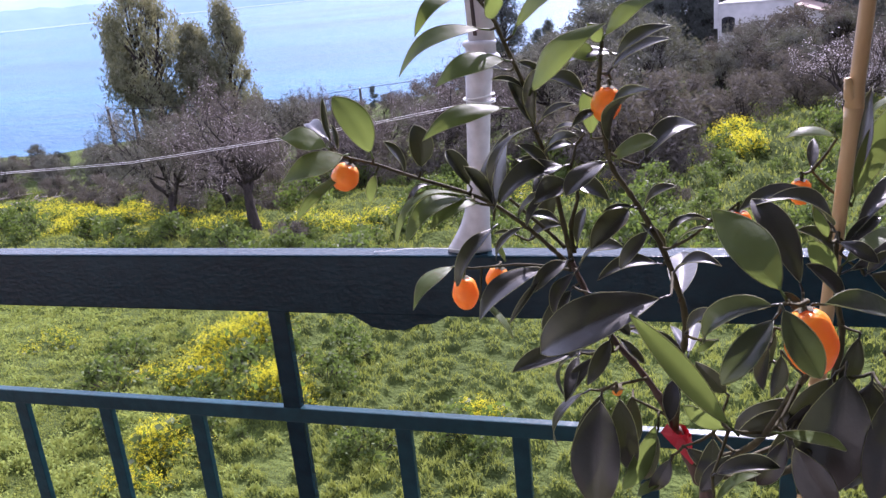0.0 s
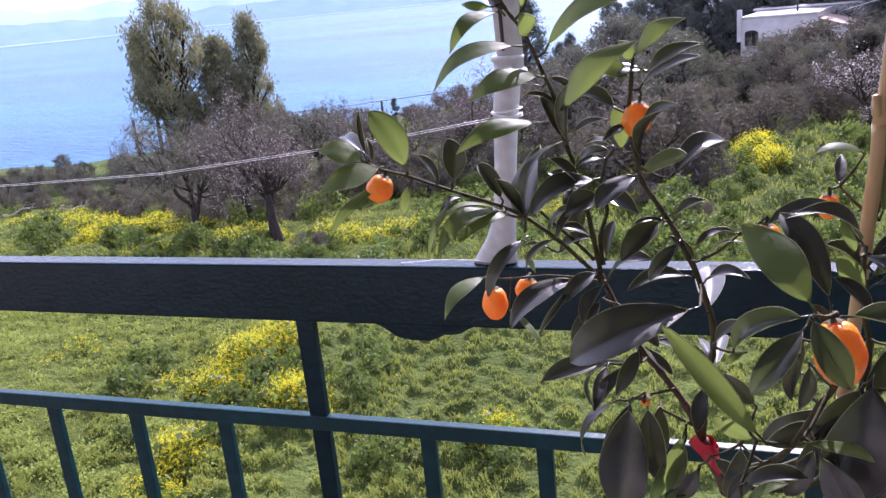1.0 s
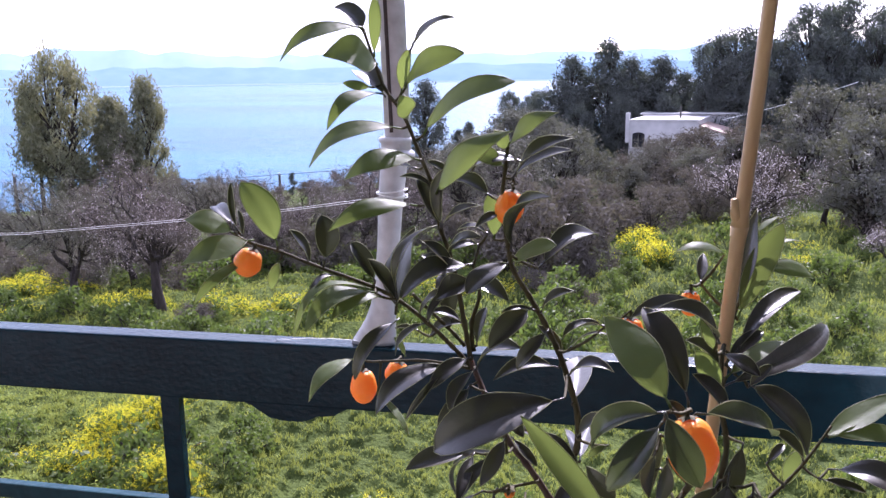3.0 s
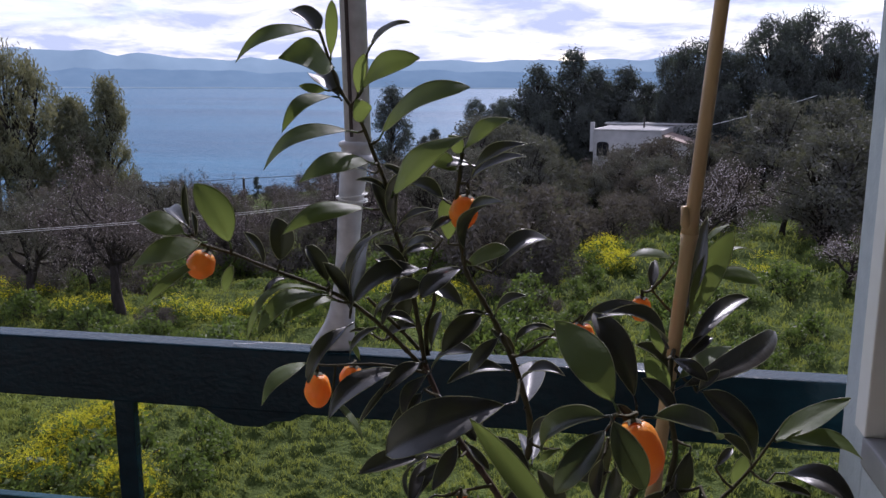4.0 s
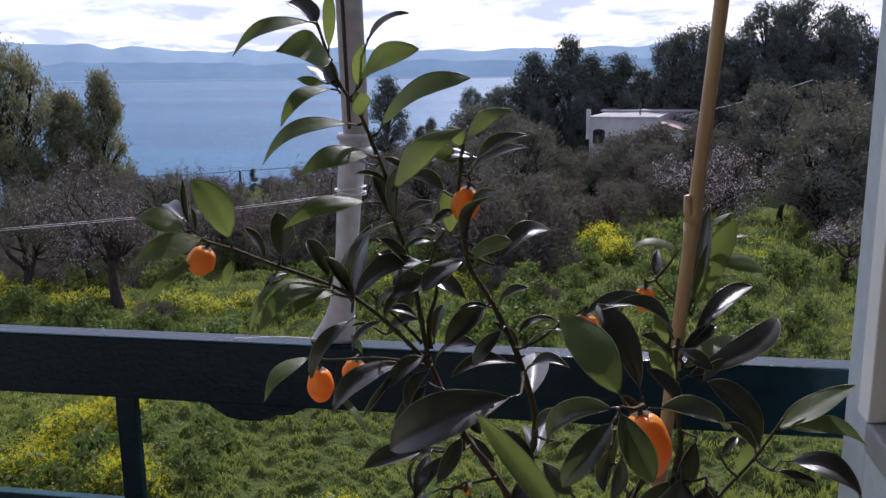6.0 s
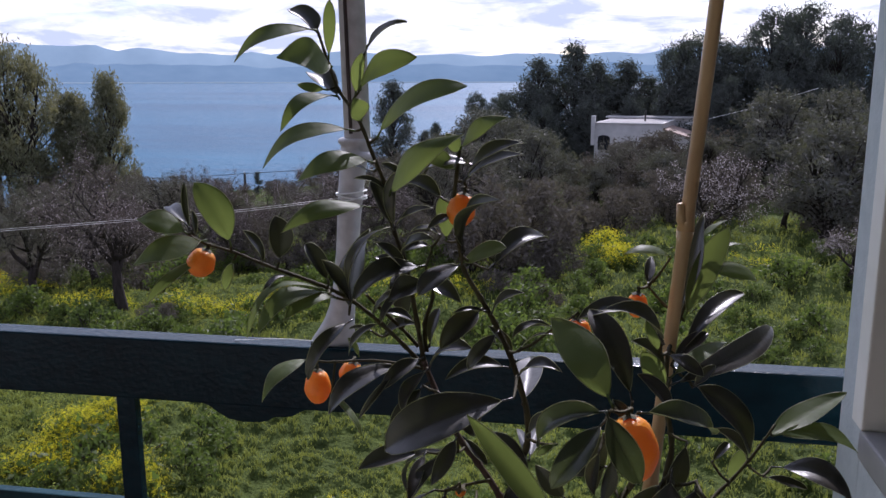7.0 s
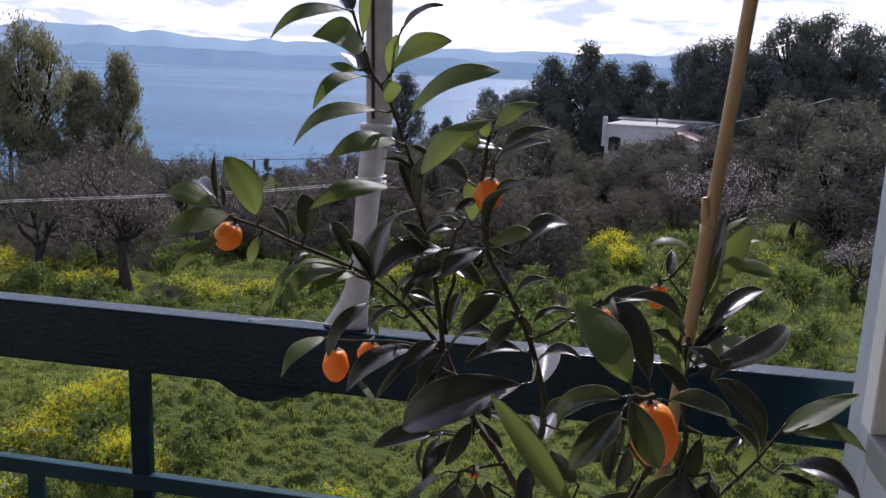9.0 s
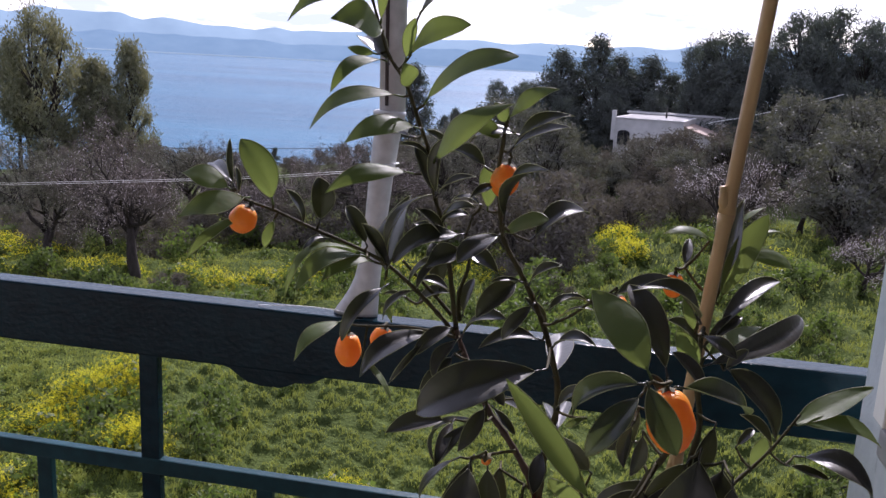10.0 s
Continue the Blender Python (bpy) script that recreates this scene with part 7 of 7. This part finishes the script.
tagged(part("grass", sward(_rng, 110000, 13.0, 34.0, -1.25, 0.42, 0.15, 0.011), GRASS), "green spring grass farther down the meadow", "grass", kind="stuff")


def hummocks(rng, n, near, far, left, right):
    """Low leafy plants that make the meadow uneven: domes of small leaves."""
    depth = near + (far - near) * rng.random(n) ** 1.6
    across = depth * (left + (right - left) * rng.random(n))
    s = Shape()
    centres, acrosses, alongs = [], [], []
    for x, y in zip(across.tolist(), depth.tolist()):
        patch = noise.noise((x * 0.4, y * 0.4, 4.0)) + 0.6 * noise.noise((x * 1.3, y * 1.3, 6.0))
        if patch < -0.45 or tussock(x, y) < 0.19 or (rough(x, y) > 0.7 and rng.random() < 0.75):
            continue
        r = (0.08 + 0.1 * rng.random()) * (1 + 0.5 * max(patch, -0.3)) * (1 + 0.02 * y)
        h = r * (0.8 + 1.0 * rng.random())
        m = 44
        way = spread(rng, m)
        way[:, 2] = np.abs(way[:, 2])
        pos = way * (0.6 + 0.4 * rng.random((m, 1))) * np.array((r, r, h))
        z = land(x, y) + lumps(x, y) - 0.05
        along = way * 0.5 + spread(rng, m)
        along /= np.linalg.norm(along, axis=1, keepdims=True)
        side = np.cross(along, way + 0.4 * spread(rng, m))
        side /= np.linalg.norm(side, axis=1, keepdims=True) + 1e-9
        size = 0.018 * (0.6 + 0.8 * rng.random((m, 1))) * (1 + 0.02 * y)
        centres.append(pos + np.array((x, y, z)))
        acrosses.append(side * size * 0.55)
        alongs.append(along * size)
    return s.quads(np.concatenate(centres), np.concatenate(acrosses), np.concatenate(alongs))


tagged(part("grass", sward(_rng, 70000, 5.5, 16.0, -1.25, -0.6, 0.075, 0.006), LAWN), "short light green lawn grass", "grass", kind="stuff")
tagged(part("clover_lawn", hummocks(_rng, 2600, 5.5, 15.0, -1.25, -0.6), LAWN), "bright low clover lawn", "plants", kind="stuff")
tagged(part("meadow_plants", hummocks(_rng, 4500, 13.0, 34.0, -1.25, 0.42), GRASS), "low leafy green plants covering the meadow", "plants", kind="stuff")


def mustard(seed, x, y, rx, ry, plants, tall, label="patch of yellow mustard flowers in the grass"):
    """A stand of flowering mustard: stems, leaves below, flowers on top."""
    rng = np.random.default_rng(seed)
    patch = thing("mustard_patch", label, "flowers", (x, y, land(x, y)), kind="stuff")
    green, yellow = Shape(), Shape()
    for _ in range(plants):
        a = rng.random() * 6.283
        r = math.sqrt(rng.random()) * (0.95 + 0.55 * noise.noise((1.6 * math.cos(a), 1.6 * math.sin(a), seed)))
        qx, qy = r * rx * math.cos(a), r * ry * math.sin(a)
        h = tall * max(0.35, 1.05 - 0.55 * r * r) * (0.7 + 0.5 * rng.random())
        z = land(x + qx, y + qy) + lumps(x + qx, y + qy) - land(x, y) - 0.04
        n = 22
        c = np.stack((qx + rng.normal(size=n) * 0.1, qy + rng.normal(size=n) * 0.1, z + h * 0.9 * rng.random(n)), 1)
        al = spread(rng, n) * 0.06
        ac = np.cross(al, spread(rng, n)) * 0.7
        green.quads(c, ac, al)
        heads = np.stack((qx + rng.normal(size=34) * 0.12, qy + rng.normal(size=34) * 0.12, z + h * (0.6 + 0.46 * rng.random(34))), 1)
        n = 272
        c = np.repeat(heads, 8, axis=0) + spread(rng, n) * rng.random((n, 1)) * 0.034
        al = spread(rng, n) * 0.0056 * (1 + 0.025 * max(0.0, y - 9))
        ac = np.cross(al, spread(rng, n))
        yellow.quads(c, ac, al)
    part("flower_stems", green, WEED, patch)
    part("flower_heads", yellow, MUSTARD, patch, "bright yellow flower heads")
    return patch


for i, (x, y, rx, ry, plants, tall) in enumerate((
        (-6.95, 9.75, 0.3, 0.75, 95, 0.6), (-6.85, 10.7, 0.3, 0.6, 75, 0.6), (-6.9, 9.0, 0.5, 0.25, 16, 0.45), (-5.35, 8.5, 0.28, 0.26, 66, 0.55), (-6.1, 7.1, 0.24, 0.22, 34, 0.42), (-5.9, 6.4, 0.3, 0.26, 10, 0.3), (-2.62, 8.25, 0.2, 0.16, 26, 0.34),
        (-7.7, 9.2, 0.7, 0.3, 6, 0.3),
        (-19.6, 21.8, 1.3, 0.9, 150, 0.7), (-18.3, 22.7, 1.0, 0.7, 60, 0.6), (-23.6, 24.6, 1.4, 0.7, 26, 0.5), (-25.7, 26.4, 2.2, 0.9, 50, 0.6), (-16.6, 21.8, 1.2, 0.6, 26, 0.5), (0.75, 24.2, 0.55, 0.8, 70, 0.7), (0.6, 25.9, 0.65, 0.9, 60, 0.7), (0.3, 27.4, 0.6, 0.7, 26, 0.5), (-8.9, 17.8, 1.0, 0.6, 40, 0.45),
        (-7.4, 18.6, 1.0, 0.8, 36, 0.45), (-12.4, 18.9, 1.3, 0.6, 42, 0.45), (-15.6, 18.6, 1.0, 0.5, 22, 0.4), (-30.0, 28.6, 2.0, 0.8, 14, 0.5), (-5.0, 20.5, 1.2, 0.8, 26, 0.4), (4.6, 24.0, 0.9, 1.0, 7, 0.5),
        (-10.6, 10.4, 0.5, 0.4, 6, 0.3), (-3.0, 20.8, 0.9, 0.5, 14, 0.4), (-11.8, 12.6, 1.2, 0.5, 10, 0.3))):
    mustard(100 + i, x, y, rx, ry, plants, tall)


# ---- houses, poles and wires beyond the meadow ----
def house(x, y, wide, deep, tall, turn, label):
    h = thing("house", label, "house", (x, y, land(x, y) - 0.3))
    h.matrix_basis = h.matrix_basis @ pose(0, 0, 0, 0, 0, turn)
    part("wall", Shape().box((0, 0, 0), (wide, deep, tall), 0.03), HOUSE_WALL, h, "whitewashed wall")
    return h


def arched(wide, tall, rise, at, deep=0.12):
    """A solid with a flat arch on top: foot at `at`, facing -y."""
    s, n = Shape(), 10
    prof = [(0.0, 0.0), (wide, 0.0)] + [(wide / 2 + wide / 2 * math.cos(a), tall - rise + rise * math.sin(a)) for a in (math.pi * i / n for i in range(n + 1))]
    k = len(prof)
    s.add([(at[0] + px, at[1] + d, at[2] + pz) for d in (0.0, deep) for px, pz in prof],
          [tuple(range(k)), *[(i, i + k, (i + 1) % k + k, (i + 1) % k) for i in range(k)]])
    return s


VILLA_FOOT = land(0.12, 52.0) - 0.3
v_top = -1.27 - VILLA_FOOT
villa = house(0.12, 52.0, 4.0, 5.5, v_top, -12, "white flat-roofed house with an arched dark window among trees")
part("roof", Shape().box((-0.05, -0.06, v_top + 0.002), (4.06, 5.56, v_top + 0.07), 0.015), HOUSE_WALL, villa, "thin white roof edge")
part("roof_deck", Shape().box((0.2, 0.22, v_top + 0.072), (3.85, 5.3, v_top + 0.082)), GREY_PAINT, villa, "grey flat roof deck")
part("chimney", Shape().box((-0.2, -0.08, v_top - 1.3), (0.03, 0.2, v_top + 0.47), 0.02), HOUSE_WALL, villa, "slim white corner pillar")
pane_part = part("window", arched(0.72, 0.88, 0.16, (0.22, -0.03, -2.83 - VILLA_FOOT)), DARK_GLASS, villa, "dark arched window")
part("mullion", Shape().box((0.565, -0.05, -2.82 - VILLA_FOOT), (0.595, -0.03, -2.0 - VILLA_FOOT)), POLE_WOOD, pane_part)
part("sill", Shape().box((0.14, -0.12, -2.9 - VILLA_FOOT), (1.02, 0.02, -2.835 - VILLA_FOOT), 0.01), HOUSE_WALL, pane_part)
part("pipe", Shape().tube([(2.6, 2.5, v_top), (2.6, 2.5, v_top + 0.75)], 0.05, 8), POLE_WOOD, villa, "dark flue pipe", smooth=True)
rear = house(1.0, 57.5, 6.6, 5.0, -1.15 - land(1.0, 57.5) + 0.3, -6, "white flat-roofed house wing set back among trees")
part("roof", Shape().box((-0.15, -0.2, -1.148 - land(1.0, 57.5) + 0.3), (6.8, 5.15, -1.05 - land(1.0, 57.5) + 0.3), 0.02), HOUSE_WALL, rear, "flat white roof edge")
part("roof_deck", Shape().box((0.1, 0.1, -1.048 - land(1.0, 57.5) + 0.3), (6.5, 4.9, -1.038 - land(1.0, 57.5) + 0.3)), GREY_PAINT, rear, "grey flat roof deck")
wing_foot = land(4.1, 51.6) - 0.3
wing = house(4.1, 51.6, 1.5, 4.0, -2.2 - wing_foot, -12, "small cream house wing with a sloping clay tiled roof")
w_eave = -2.2 - wing_foot
gable = Shape().add([(-0.05, -0.25, w_eave + 0.62), (1.75, -0.25, w_eave + 0.1), (1.75, 4.2, w_eave + 0.1), (-0.05, 4.2, w_eave + 0.62), (-0.05, -0.25, w_eave + 0.7), (1.75, -0.25, w_eave + 0.18), (1.75, 4.2, w_eave + 0.18), (-0.05, 4.2, w_eave + 0.7)],
                    [(3, 2, 1, 0), (4, 5, 6, 7), (0, 1, 5, 4), (1, 2, 6, 5), (2, 3, 7, 6), (3, 0, 4, 7)])
part("roof", gable, ROOF_TILE, wing, "sloping clay tile roof")
part("gable", Shape().add([(0, 0.0, w_eave), (1.5, 0.0, w_eave), (1.5, 0.0, w_eave + 0.16), (0, 0.0, w_eave + 0.6), (0, 0.2, w_eave), (1.5, 0.2, w_eave), (1.5, 0.2, w_eave + 0.16), (0, 0.2, w_eave + 0.6)],
                          [(0, 1, 2, 3), (7, 6, 5, 4), (0, 4, 5, 1), (1, 5, 6, 2), (2, 6, 7, 3), (3, 7, 4, 0)]), HOUSE_WALL, wing, "cream gable wall")


def utility_pole(x, y, tall):
    p = thing("utility_pole", "weathered wooden utility pole near the shore", "pole", (x, y, land(x, y)), group="utility poles")
    part("shaft", Shape().tube([(0, 0, -0.3), (0, 0, tall)], [0.13, 0.09], 10), POLE_WOOD, p, smooth=True)
    part("insulator", Shape().turned([(0.03, 0), (0.07, 0.03), (0.07, 0.12), (0.03, 0.16)], 8, (0, 0, tall - 0.02)), WHITE_PAINT, p)
    return Vector((x, y, land(x, y) + tall))


tops = [utility_pole(-36.5, 44.6, -4.1 - land(-36.5, 44.6)), utility_pole(-26.2, 60.9, -5.7 - land(-26.2, 60.9)), utility_pole(-10.0, 80.0, 2.6)]
cable = thing("power_line", "thin dark power line between poles", "cable", tops[0])
for a, b in zip(tops, tops[1:]):
    pts = [a.lerp(b, i / 12) - Vector((0, 0, 0.35 * 4 * (i / 12) * (1 - i / 12))) - tops[0] for i in range(13)]
    part("strand", Shape().tube(pts, 0.025, 4), POLE_WOOD, cable)
spur = thing("house_cable", "thin pale cable running from the house into the pines", "cable", (7.5, 47.5, -0.5))
CABLE_A, CABLE_B = Vector((5.0, 48.0, -1.05)), Vector((10.4, 42.7, 0.92))
part("strand", Shape().tube([CABLE_A.lerp(CABLE_B, i / 10) - Vector((7.5, 47.5, -0.5 + 0.1 * 4 * (i / 10) * (1 - i / 10))) for i in range(11)], 0.014, 4), WIRE, spur)
cypress = crown_tree("cypress_tree", 93, 2.2, 0.9, "small dark cypress near the shore", PINE, ((0.05, 0.8), (0.4, 1.0), (1.0, 0.15)), 16, 0.25, 200, 0.06, 0.3, -0.8)
set_down(cypress, -25.1, 60.6, 0, 0.78)
